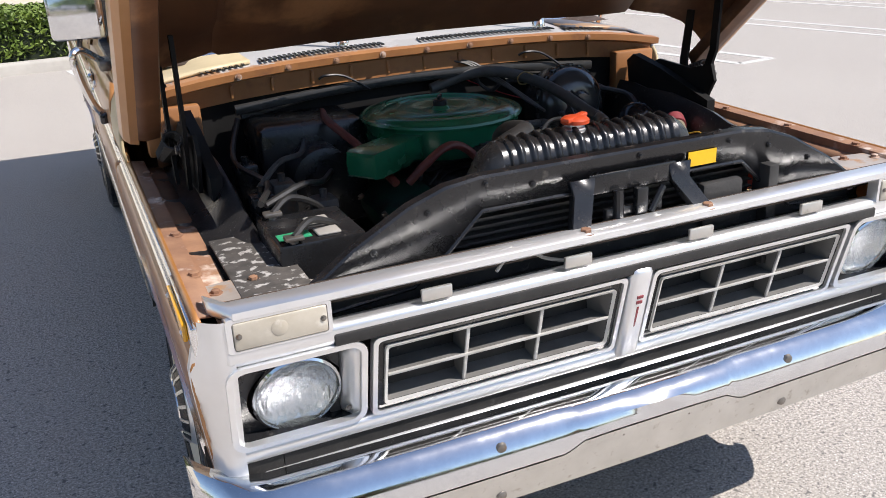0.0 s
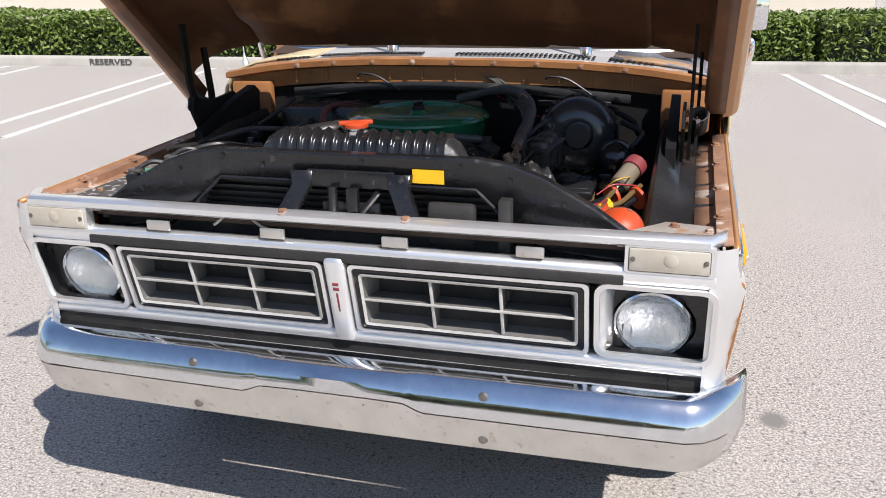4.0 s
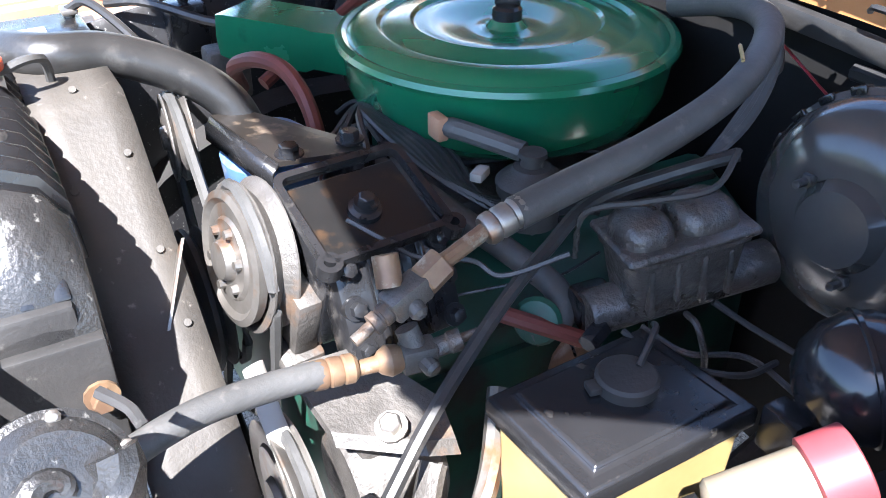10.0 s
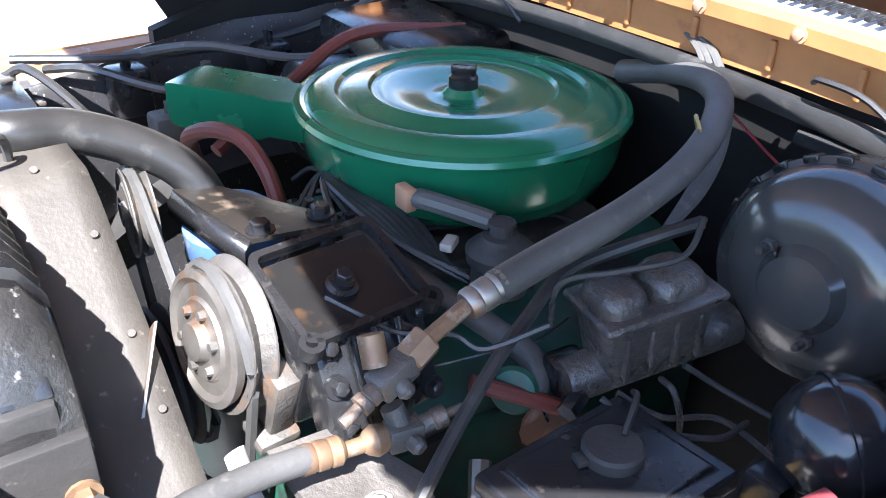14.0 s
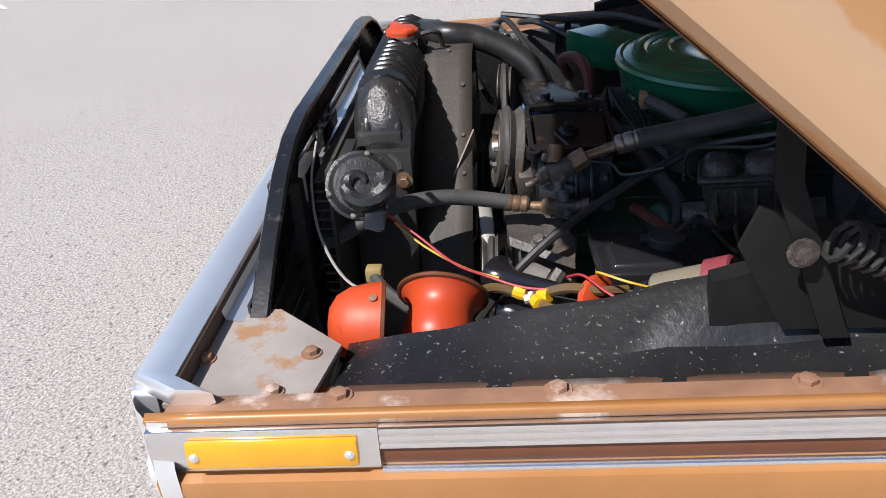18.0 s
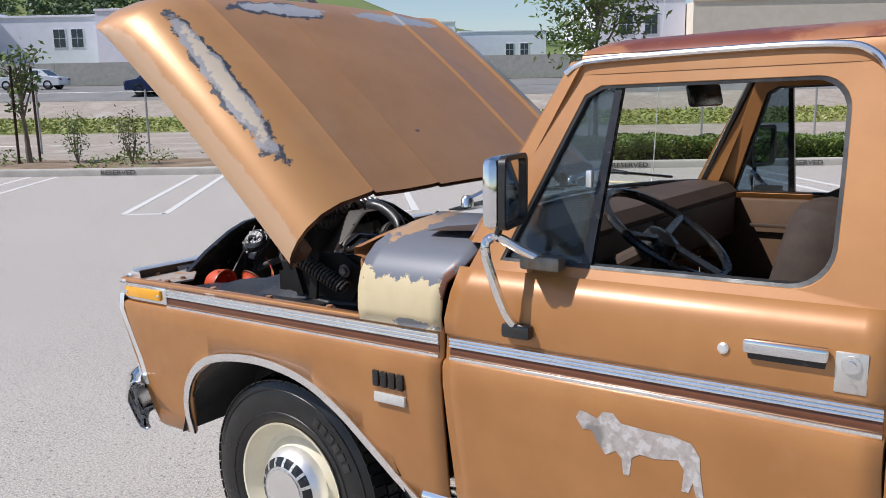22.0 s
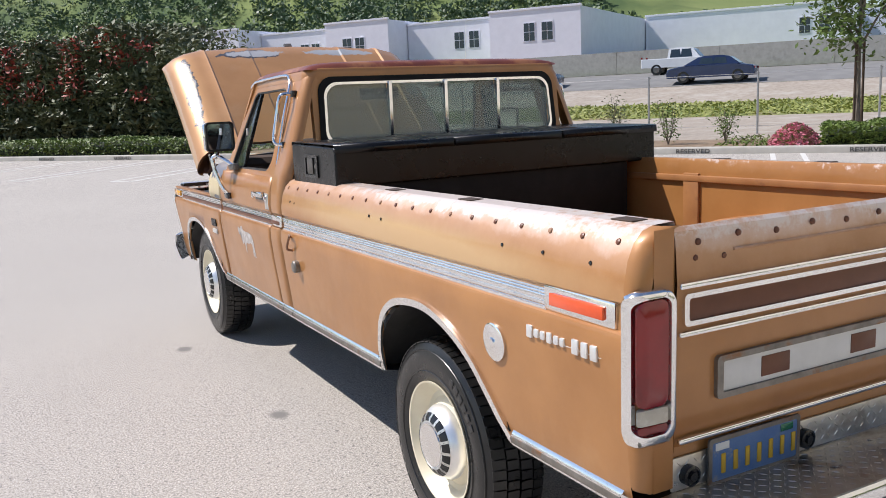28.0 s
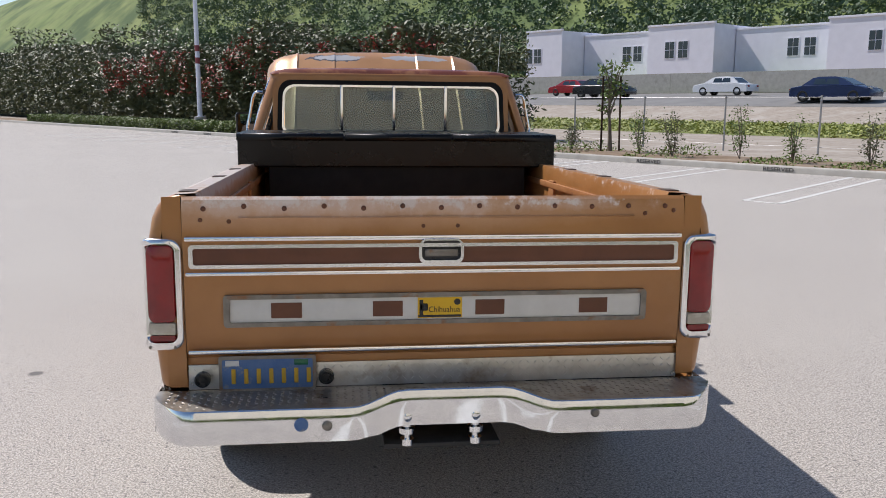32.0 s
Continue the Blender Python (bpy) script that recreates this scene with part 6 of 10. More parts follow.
for x0, x1, n_ in ((-0.52, -0.12, 26), (0.0, 0.50, 30), (0.54, 0.70, 8), (-0.70, -0.56, 8)):
    bm = bmesh.new()
    for i in range(n_):
        x = x0 + (x1 - x0) * i / n_
        box(bm, x, x + 0.008, 0.338, 0.385, cowl_top(x) + 0.0125, cowl_top(x) + 0.0165, 0)
    part("air_louvres", bm, M_BLACK, cowl, "row of dark cowl air slots", True, smooth=0)
WB = lambda x: Vector((x, 0.50 + 0.19 * (abs(x) / 0.84) ** 2.2, 1.252 - 0.02 * (abs(x) / 0.84) ** 2))
WT = lambda x: Vector((x * 0.87, 0.84 + 0.075 * (abs(x) / 0.84) ** 2.2, 1.672 - 0.02 * (abs(x) / 0.84) ** 2))
wx_ = [-0.84, -0.8, -0.7, -0.5, -0.25, 0, 0.25, 0.5, 0.7, 0.8, 0.84]
bm = bmesh.new()
skin(bm, [[WB(x), WB(x).lerp(WT(x), 0.5) + Vector((0, -0.012, 0)), WT(x)] for x in wx_])
ws = part("windscreen", bm, M_GLASS, truck, "curved windscreen glass", True, smooth=60)
ws.visible_shadow = False
bm = bmesh.new()
loop = [WB(x) for x in wx_] + [WT(x) for x in wx_[::-1]] + [WB(wx_[0])]
tube(bm, [p + Vector((0, -0.006, 0)) for p in loop], 0.013, 6, 1)
part("windscreen_seal", bm, M_RUBBER, truck, rake=True)
bm = bmesh.new()
tube(bm, [p + Vector((0, -0.014, 0.002)) for p in loop], 0.008, 6, 1)
part("windscreen_trim", bm, M_ALU, truck, "bright windscreen trim", True)
for px, tx in ((-0.25, -0.68), (0.455, 0.03)):
    bm = bmesh.new()
    P = Vector((px, 0.385, cowl_top(px) + 0.02))
    lathe(bm, [(0.022, 0), (0.02, 0.025), (0.012, 0.035)], axis(P, (0, 0, 1)), 12)
    Q = WB(px - 0.16).lerp(WT(px - 0.16), 0.10) + Vector((0, -0.03, 0.01))
    tube(bm, [P + Vector((0, 0, 0.02)), P.lerp(Q, 0.5) + Vector((0, -0.005, 0.035)), Q], 0.009, 6, 4)
    wp = part("wiper_arm", bm, M_ALU, truck, "silver wiper arm", True)
    bm = bmesh.new()
    tube(bm, [WB(tx).lerp(WT(tx), 0.06) + Vector((0, -0.02, 0)), Q, WB(px + 0.05).lerp(WT(px + 0.05), 0.16) + Vector((0, -0.02, 0))], 0.006, 5, 6)
    part("wiper_blade", bm, M_BLACK, wp, rake=True)
bm = bmesh.new()
lathe(bm, [(0.02, 0), (0.016, 0.02), (0.006, 0.04), (0.0025, 0.06), (0.0018, 0.9)], axis((-0.89, 0.44, 1.185), (-0.05, 0.02, 1)), 8)
part("antenna", bm, M_CHROMEW, truck, "thin whip antenna", True)

# ---- cab shell ----
bm = bmesh.new()   # roof: crown and rolled edge
RX = [1.0, 0.985, 0.95, 0.88, 0.75, 0.5, 0.25, 0]
RY = [0.0, 0.015, 0.05, 0.12, 0.3, 0.5, 0.7, 0.88, 0.95, 0.985, 1.0]


def roof_pt(sx, ty):
    hw = 0.754
    x = sx * hw
    y0 = 0.875 + 0.065 * (abs(sx)) ** 2.2
    y1 = 1.806
    y = y0 + (y1 - y0) * ty
    ed = (1 - abs(sx) ** 9) * (1 - (2 * abs(ty - 0.5)) ** 14)
    return (x, y, 1.688 + 0.042 * ed ** 0.5 + 0.014 * (1 - sx * sx) * math.sin(math.pi * ty))


skin(bm, [[roof_pt(s * q, t) for s, q in [(-1, r) for r in RX] + [(1, r) for r in RX[-2::-1]]] for t in RY])
M_ROOF = mat("roof_paint", (0.22, 0.060, 0.036), (0.16, 0.046, 0.030), 0.35, 0.1, 4, c3=(0.36, 0.15, 0.07), s3=5, t3=(0.5, 0.6), rvar=0.1)
roof = part("roof", bm, M_ROOF, truck, "dark reddish oxidised roof panel", True, smooth=50)
bm = bmesh.new()   # headliner
skin(bm, [[(x, y, 1.672) for x in (-0.74, 0, 0.74)] for y in (0.90, 1.3, 1.78)])
part("headliner", bm, M_INTER, roof, rake=True)
bm = bmesh.new()   # header over the windscreen
skin(bm, [[WT(x) + Vector((0, -0.012, -0.005)), WT(x) + Vector((0, 0.0, 0.02)), Vector(roof_pt(x * 0.87 / 0.768 if abs(x * 0.87) < 0.76 else math.copysign(0.99, x), 0.02))] for x in wx_])
part("windscreen_header", bm, M_PAINT, truck, rake=True)
for sx in (1, -1):   # windscreen pillars
    bm = bmesh.new()
    skin(bm, [[(sx * 0.835, 0.655, 1.225), (sx * 0.875, 0.69, 1.225), (sx * 0.885, 0.745, 1.225), (sx * 0.83, 0.75, 1.225)], [(sx * 0.732, 0.90, 1.665), (sx * 0.765, 0.915, 1.672), (sx * 0.768, 0.95, 1.675), (sx * 0.73, 0.95, 1.665)]], True)
    part("windscreen_pillar", bm, M_PAINT, truck, rake=True)
# back of the cab with the window opening
bk = lambda z: 1.855 - max(0, z - 1.25) * 0.11
ow = [(x, z) for x, z in rrect(0, 1.465, 1.475, 0.425, 0.10, 8)]
iw = [(x * (1 + 0.06 * (1.47 - z)), z) for x, z in rrect(0, 1.468, 1.36, 0.315, 0.07, 8)]
bm = bmesh.new()
frame_ring(bm, [(x, bk(z) + 0.0, z) for x, z in ow], [(x, bk(z) - 0.005, z) for x, z in iw], (0, -0.04, 0))
skin(bm, [[(x, bk(z), z) for z in (0.50, 0.8, 1.1, 1.25)] for x in (-0.86, 0, 0.86)])
back_panel = part("cab_back", bm, M_PAINT, truck, "copper cab back panel", True)
bm = bmesh.new()
sc = lambda p, k: [(x * (1 + k / 0.68), 1.468 + (z - 1.468) * (1 + k / 0.158)) for x, z in p]
frame_ring(bm, [(x, bk(z) + 0.006, z) for x, z in sc(iw, 0.027)], [(x, bk(z) + 0.004, z) for x, z in sc(iw, -0.002)], (0, -0.03, 0))
part("rear_window_seal", bm, M_SHADEBLACK, back_panel, "black rear window gasket", True)
bm = bmesh.new()   # copper band under the roof edge, round both corners
rings = []
for z, o in ((1.640, 0.0), (1.664, 0.003), (1.684, 0.004), (1.694, 0.0), (1.700, -0.014)):
    X, B = wx(z) + o, bk(z) + o
    half = [(X, y) for y in (0.94, 1.1, 1.3, 1.5, 1.66)] + [(X - 0.075 + 0.075 * math.cos(a), B - 0.075 + 0.075 * math.sin(a)) for a in [math.pi / 2 * k / 8 for k in range(9)]] + [(x, B) for x in (0.55, 0.3, 0.0)]
    rings.append([(x, y, z) for x, y in half] + [(-x, y, z) for x, y in half[-2::-1]])
skin(bm, rings)
part("roof_band", bm, M_PAINT, roof, "copper-brown band under the roof edge", True, smooth=60)
bm = bmesh.new()
frame_ring(bm, [(x, bk(z) + 0.008, z) for x, z in sc(iw, -0.001)], [(x, bk(z) + 0.008, z) for x, z in sc(iw, -0.014)], (0, -0.02, 0))
for x in (-0.335, -0.01, 0.315):
    box(bm, x - 0.009, x + 0.009, 1.81, 1.838, 1.325, 1.622, 0.002)
part("slider_frame", bm, M_ALU, back_panel, "aluminium sliding window frame", True)
for x0, x1 in ((-0.665, -0.344), (-0.326, -0.019), (-0.001, 0.306), (0.324, 0.665)):
    bm = bmesh.new()
    plate(bm, [(x, bk(z) - 0.012, z) for x, z in ((x0, 1.322), (x1, 1.322), (x1, 1.622), (x0, 1.622))], (0, -0.004, 0))
    rp = part("rear_pane", bm, M_GLASSD, back_panel, "dusty rear window pane", True, smooth=0)
    rp.visible_shadow = False
# interior
bm = bmesh.new()
box(bm, -0.86, 0.86, 0.62, 1.84, 0.50, 0.56)
part("cab_floor", bm, M_INTERD, truck, rake=True)
# Firewall blackened in colour so that it reads as shaded throughout.
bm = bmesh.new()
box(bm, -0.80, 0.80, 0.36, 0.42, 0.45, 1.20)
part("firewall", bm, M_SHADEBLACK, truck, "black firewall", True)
bm = bmesh.new()
skin(bm, [[(x, y, z) for y, z in ((0.50, 1.235), (0.66, 1.245), (0.80, 1.235), (0.835, 1.20), (0.82, 1.08), (0.76, 0.98), (0.60, 0.95))] for x in (-0.82, 0, 0.82)])
dash = part("dashboard", bm, M_INTERD, truck, "dark brown dashboard", True)
for x0, x1 in ((0.04, 0.79), (-0.79, 0.02)):
    bm = bmesh.new()
    box(bm, x0, x1, 0.80, 0.842, 1.03, 1.185, 0.008)
    part("instrument_panel", bm, M_INTERD, dash, rake=True)
bm = bmesh.new()
box(bm, -0.78, 0.78, 0.98, 1.50, 0.62, 0.86, 0.05)
seat = part("bench_seat", bm, M_SEAT, truck, "dark bench seat", True)
bm = bmesh.new()
box(bm, -0.78, 0.78, -0.07, 0.07, 0, 0.58, 0.05, pose(0, 1.38, 0.78, -14))
part("seat_back", bm, M_SEAT, seat, rake=True)
bm = bmesh.new()
SW = axis((0.38, 1.02, 1.20), (0, 0.55, 0.83))
ringp = [SW @ Vector((0.20 * math.cos(a), 0.20 * math.sin(a), 0)) for a in [k * math.tau / 36 for k in range(37)]]
tube(bm, ringp, 0.013, 8, 1)
sw = part("steering_wheel", bm, M_BLACK, truck, "black steering wheel", True)
bm = bmesh.new()
lathe(bm, [(0.06, -0.05), (0.05, -0.01), (0.02, 0)], SW, 16)
for a in (0.2, 2.94, 4.71):
    rod(bm, SW @ Vector((0, 0, -0.02)), SW @ Vector((0.19 * math.cos(a), 0.19 * math.sin(a), 0)), 0.012, 6)
part("wheel_hub", bm, M_BLACK, sw, rake=True)
bm = bmesh.new()
rod(bm, SW @ Vector((0, 0, -0.04)), (0.38, 0.70, 1.0), 0.03, 10)
part("steering_column", bm, M_INTERD, truck, rake=True)
bm = bmesh.new()
box(bm, -0.13, 0.13, -0.012, 0.012, -0.035, 0.035, 0.01, pose(0, 0.98, 1.585, 12))
part("rear_view_mirror", bm, M_BLACK, truck, rake=True)
for sx in (1, -1):
    bm = bmesh.new()
    box(bm, sx * 0.82, sx * 0.855, 0.78, 1.69, 0.60, 1.172, 0.01)
    dp = part("door_trim", bm, M_INTER, truck, "tan inner door panel", True)
    bm = bmesh.new()
    box(bm, sx * 0.72, sx * 0.80, 1.15, 1.50, 0.98, 1.03, 0.012)
    box(bm, sx * 0.79, sx * 0.80, 0.9, 1.6, 1.06, 1.075, 0.003)
    part("armrest", bm, M_INTERD, dp, rake=True)

# ---- pickup bed ----
bm = bmesh.new()
box(bm, -0.60, 0.60, 1.89, 4.42, 0.67, 0.70)
for side in (1, -1):
    for y0, y1 in ((1.89, 2.90), (3.92, 4.42)):
        box(bm, side * 0.60, side * 0.79, y0, y1, 0.67, 0.70)
bed_floor = part("bed_floor", bm, M_PRIMER, truck, "ribbed copper bed floor", True)
for i in range(7):
    bm = bmesh.new()
    box(bm, -0.495 + i * 0.165 - 0.03, -0.495 + i * 0.165 + 0.03, 1.90, 4.42, 0.7005, 0.712, 0.003)
    part("floor_rib", bm, M_PRIMER, bed_floor, rake=True)
bm = bmesh.new()
box(bm, -0.86, 0.86, 1.872, 1.895, 0.55, 1.165, 0.006)
part("bed_front_wall", bm, M_PAINTW, truck, rake=True)
GY = 4.475
bm = bmesh.new()   # tailgate skin with rolled top
skin(bm, [[(x, y, z) for y, z in ((4.425, 0.66), (4.43, 1.14), (4.445, 1.157), (GY - 0.012, 1.160), (GY - 0.002, 1.150), (GY + 0.004, 1.10), (GY + 0.008, 1.03), (GY + 0.004, 0.93), (GY + 0.004, 0.72), (GY, 0.655), (GY - 0.02, 0.62), (4.43, 0.62), (4.425, 0.66))] for x in (-0.838, -0.6, -0.3, 0, 0.3, 0.6, 0.838)], False)
for x in (-0.838, 0.838):
    bm.faces.new([bm.verts.new(p) for p in ((x, 4.425, 0.62), (x, 4.425, 1.14), (x, GY, 1.15), (x, GY, 0.62))])
gate = part("tailgate", bm, M_PAINTW, truck, "closed copper tailgate with scratched top", True)
for z0, z1, nm in ((1.016, 1.032, "upper_trim"), (0.902, 0.916, "middle_trim"), (0.640, 0.655, "lower_trim")):
    bm = bmesh.new()
    box(bm, -0.832, 0.832, GY + 0.002, GY + 0.016, z0, z1, 0.005)
    part(nm, bm, M_ALU, gate, "bright tailgate trim strip", True)
bm = bmesh.new()   # brown band in a bright frame
o = [(x, GY + 0.006, z) for x, z in rrect(0, 0.966, 1.64, 0.078, 0.012)]
i = [(x, GY + 0.006, z) for x, z in rrect(0, 0.966, 1.612, 0.054, 0.008)]
frame_ring(bm, o, i, (0, 0.009, 0))
band = part("band_frame", bm, M_ALU, gate, "bright frame of the brown band", True)
bm = bmesh.new()
box(bm, -0.806, 0.806, GY + 0.005, GY + 0.010, 0.939, 0.993, 0.001)
part("brown_band", bm, M_BROWNTAPE, band, "dark brown panel", True)
bm = bmesh.new()   # handle opening
o = [(x, GY + 0.010, z) for x, z in rrect(0, 0.978, 0.150, 0.082, 0.024)]
i = [(x, GY + 0.010, z) for x, z in rrect(0, 0.981, 0.130, 0.066, 0.016)]
frame_ring(bm, o, i, (0, 0.010, 0))
hb = part("handle_bezel", bm, M_ALU, gate, "bright handle surround", True)
bm = bmesh.new()
box(bm, -0.066, 0.066, GY + 0.009, GY + 0.0125, 0.948, 1.014, 0.001)
part("handle_recess", bm, M_BLACK, hb, rake=True)
bm = bmesh.new()
box(bm, -0.055, 0.055, GY + 0.012, GY + 0.018, 0.960, 0.985, 0.004)
part("handle_lever", bm, M_STEEL, hb, rake=True)
bm = bmesh.new()   # name panel
o = [(x, GY + 0.004, z) for x, z in rrect(0, 0.784, 1.43, 0.108, 0.012)]
i = [(x, GY + 0.004, z) for x, z in rrect(0, 0.784, 1.39, 0.078, 0.006)]
frame_ring(bm, o, i, (0, 0.012, 0))
npan = part("name_frame", bm, M_STEEL, gate, "grey metal frame of the name panel", True)
bm = bmesh.new()
box(bm, -0.695, 0.695, GY + 0.004, GY + 0.010, 0.745, 0.823, 0.001)
part("name_panel", bm, M_GREYTAPE, npan, "pale grey name panel", True)
for x in (0.512, 0.178, -0.168, -0.528):
    bm = bmesh.new()
    box(bm, x - 0.050, x + 0.050, GY + 0.009, GY + 0.012, 0.758, 0.810, 0.001)
    part("tailgate_emblem", bm, M_BROWNTAPE, gate, "brown block emblem on the tailgate", True)
bm = bmesh.new()
box(bm, -0.072, 0.078, GY + 0.0108, GY + 0.0118, 0.750, 0.820, 0)
stk = part("bumper_sticker", bm, M_YELLOW, gate, "yellow sticker with a dark horse shape and the word Chihuahua", True, smooth=0)
m = Matrix.Translation((-0.012, GY + 0.0122, 0.778)) @ Matrix.Rotation(math.pi, 4, "Z") @ Matrix.Rotation(radians(90), 4, "X")
letters("sticker_word", "Chihuahua", 0.028, m, M_BLACK, stk, 0.0003, sx=0.9, rake=True)
bm = bmesh.new()
box(bm, -0.070, 0.076, GY + 0.0119, GY + 0.0124, 0.752, 0.760, 0)
box(bm, 0.044, 0.072, GY + 0.0119, GY + 0.0124, 0.775, 0.800, 0.003)
box(bm, 0.060, 0.072, GY + 0.0119, GY + 0.0124, 0.760, 0.812, 0.002)
lathe(bm, [(0.011, 0), (0.011, 0.0006)], axis((-0.056, GY + 0.0119, 0.804), (0, 1, 0)), 14)
part("sticker_print", bm, M_BLACK, stk, rake=True)
for i in range(13):
    bm = bmesh.new()
    x = -0.77 + i * 1.54 / 12
    lathe(bm, [(0.0090, 0), (0.0075, 0.0045), (0.003, 0.007)], axis((x, GY + 0.001, 1.125 + 0.004 * math.sin(i * 3)), (0, 1, 0.1)), 10)
    part("rivet", bm, M_BROWNTAPE, gate, rake=True)
for x, z in ((0.78, 1.085), (0.69, 1.08), (-0.055, 1.062), (0.06, 1.062), (-0.70, 1.10), (-0.80, 1.11)):
    bm = bmesh.new()
    lathe(bm, [(0.008, 0), (0.006, 0.003)], axis((x, GY + 0.005, z), (0, 1, 0)), 8)
    part("old_screw", bm, M_BROWNTAPE, gate, rake=True)
bm = bmesh.new()
tube(bm, [(-0.66, GY + 0.006, 1.092), (0.66, GY + 0.006, 1.092)], 0.004, 6, 1)
part("pressed_crease", bm, M_PAINTW, gate, rake=True)
def lamp_wrap(sx, t, out, z):
    """A point on the rear corner, t metres outwards from the tailgate seam, out proud of the skin."""
    flat, r = 0.086, 0.024 + out
    if t <= flat:
        return (sx * (0.841 + t), 4.474 + out, z)
    th = (t - flat) / 0.024
    if th < math.pi / 2:
        return (sx * (0.841 + flat + r * math.sin(th)), 4.450 + r * math.cos(th), z)
    return (sx * (0.841 + flat + r), 4.450 - (t - flat - 0.0377), z)


def wrapped(bm, sx, pts, lo, hi):
    """A rounded plate wrapped on the corner from an outline of (t, z), with thickness lo to hi."""
    c = (sum(p[0] for p in pts) / len(pts), sum(p[1] for p in pts) / len(pts))
    rings = [[lamp_wrap(sx, t, lo, z) for t, z in pts]] + [[lamp_wrap(sx, c[0] + (t - c[0]) * k, o, c[1] + (z - c[1]) * k) for t, z in pts] for k, o in ((1.0, hi - 0.003), (0.95, hi), (0.6, hi), (0.25, hi), (0.02, hi))]
    skin(bm, rings, True, True)


for sx in (1, -1):   # tail lamps
    bm = bmesh.new()
    o_, i_ = rrect(0.069, 0.842, 0.138, 0.372, 0.040, 8), rrect(0.066, 0.846, 0.082, 0.318, 0.024, 8)
    skin(bm, [[lamp_wrap(sx, t, 0.0, z) for t, z in o_], [lamp_wrap(sx, t, 0.014, z) for t, z in rrect(0.069, 0.842, 0.134, 0.368, 0.038, 8)], [lamp_wrap(sx, t, 0.020, z) for t, z in rrect(0.068, 0.843, 0.120, 0.354, 0.032, 8)], [lamp_wrap(sx, t, 0.019, z) for t, z in rrect(0.066, 0.846, 0.090, 0.326, 0.026, 8)], [lamp_wrap(sx, t, 0.004, z) for t, z in i_]], True)
    tl = part("tail_lamp_bezel", bm, M_ALU, truck, "bright tail lamp surround", True, smooth=50)
    bm = bmesh.new()
    wrapped(bm, sx, rrect(0.066, 0.877, 0.080, 0.252, 0.020, 6), 0.0, 0.016)
    part("tail_lamp_lens", bm, M_REDLENS, tl, "red tail lamp lens", True)
    bm = bmesh.new()
    wrapped(bm, sx, rrect(0.066, 0.729, 0.078, 0.040, 0.006, 4), 0.0, 0.017)
    part("reverse_lens", bm, M_CLEARLENS, tl, "milky reversing lens", True)
    bm = bmesh.new()
    wrapped(bm, sx, rrect(0.066, 0.698, 0.076, 0.020, 0.008, 4), 0.0, 0.0155)
    part("lower_red_lens", bm, M_REDLENS, tl, rake=True)
    for t in (0.030, 0.100):
        bm = bmesh.new()
        bolt(bm, lamp_wrap(sx, t, 0.019, 0.668), (0, 1, 0), 0.004, 0.003)
        part("lamp_screw", bm, M_STEEL, tl, rake=True)
# rear roll pan and tread strip
bm = bmesh.new()
box(bm, -0.90, 0.90, 4.40, 4.46, 0.52, 0.625, 0.006)
part("rear_sill", bm, M_PAINTW, truck, rake=True)


def tread_bars(bm, fn, nu, nv, r=0.0025, ln=0.010):
    """Raised alternating lozenges of tread plate; fn(u, v) gives place, u axis, v axis, normal."""
    for i in range(nu):
        for j in range(nv):
            p, a, b, n_ = fn((i + 0.5) / nu, (j + 0.5) / nv)
            d = (a + b) if (i + j) % 2 else (a - b)
            d.normalize()
            w = d.cross(n_).normalized()
            q = [p - d * ln, p + w * r, p + d * ln, p - w * r]
            vs = [bm.verts.new(v) for v in q]
            tp = [bm.verts.new(p - d * ln * 0.5 + n_ * 0.002), bm.verts.new(p + d * ln * 0.5 + n_ * 0.002)]
            for f in ((vs[0], vs[1], tp[0]), (vs[1], tp[1], tp[0]), (vs[1], vs[2], tp[1]), (vs[2], vs[3], tp[1]), (vs[3], tp[0], tp[1]), (vs[3], vs[0], tp[0])):
                bm.faces.new(f)


# step bumper: tread-plate riser and step, chrome wrap-round edge with a notch for two hitch balls
def edge_line(x):
    ax = abs(x)
    y = 4.705 - 0.16 * max(0, (ax - 0.80) / 0.135) ** 2
    k = max(0.0, min(1.0, (0.33 - abs(x + 0.03)) / 0.17))
    k = k * k * (3 - 2 * k)
    return y - 0.045 * k, 0.515 + 0.038 * k


bm = bmesh.new()
box(bm, -0.845, 0.838, 4.462, 4.470, 0.515, 0.600, 0.003)
step = part("step_bumper", bm, M_RISER, truck, "diamond-plate step bumper with chrome edge", True)
bm = bmesh.new()
tread_bars(bm, lambda u, v: (Vector((-0.83 + 1.66 * u, 4.4702, 0.525 + 0.07 * v)), Vector((1, 0, 0)), Vector((0, 0, 1)), Vector((0, 1, 0))), 62, 3)
tagged(part("tread_pattern", bm, M_RISER, step, rake=True, smooth=0), kind="stuff")
bx = [-0.935 + 1.87 * k / 60 for k in range(61)]
bm = bmesh.new()
skin(bm, [[(x, 4.47 + 0.0 * abs(x), 0.513), (x, (4.47 + edge_line(x)[0]) / 2, 0.513 + (edge_line(x)[1] - 0.515) * 0.4), (x, edge_line(x)[0] - 0.012, edge_line(x)[1])] for x in bx])
part("step_plate", bm, M_TREAD, step, "worn diamond-plate step", True, smooth=60)
bm = bmesh.new()


def stepf(u, v):
    x = -0.90 + 1.80 * u
    ey, ez = edge_line(x)
    return Vector((x, 4.478 + (ey - 4.50) * v, 0.5135 + (ez - 0.515) * v ** 1.5)), Vector((1, 0, 0)), Vector((0, 1, 0)), Vector((0, 0, 1))


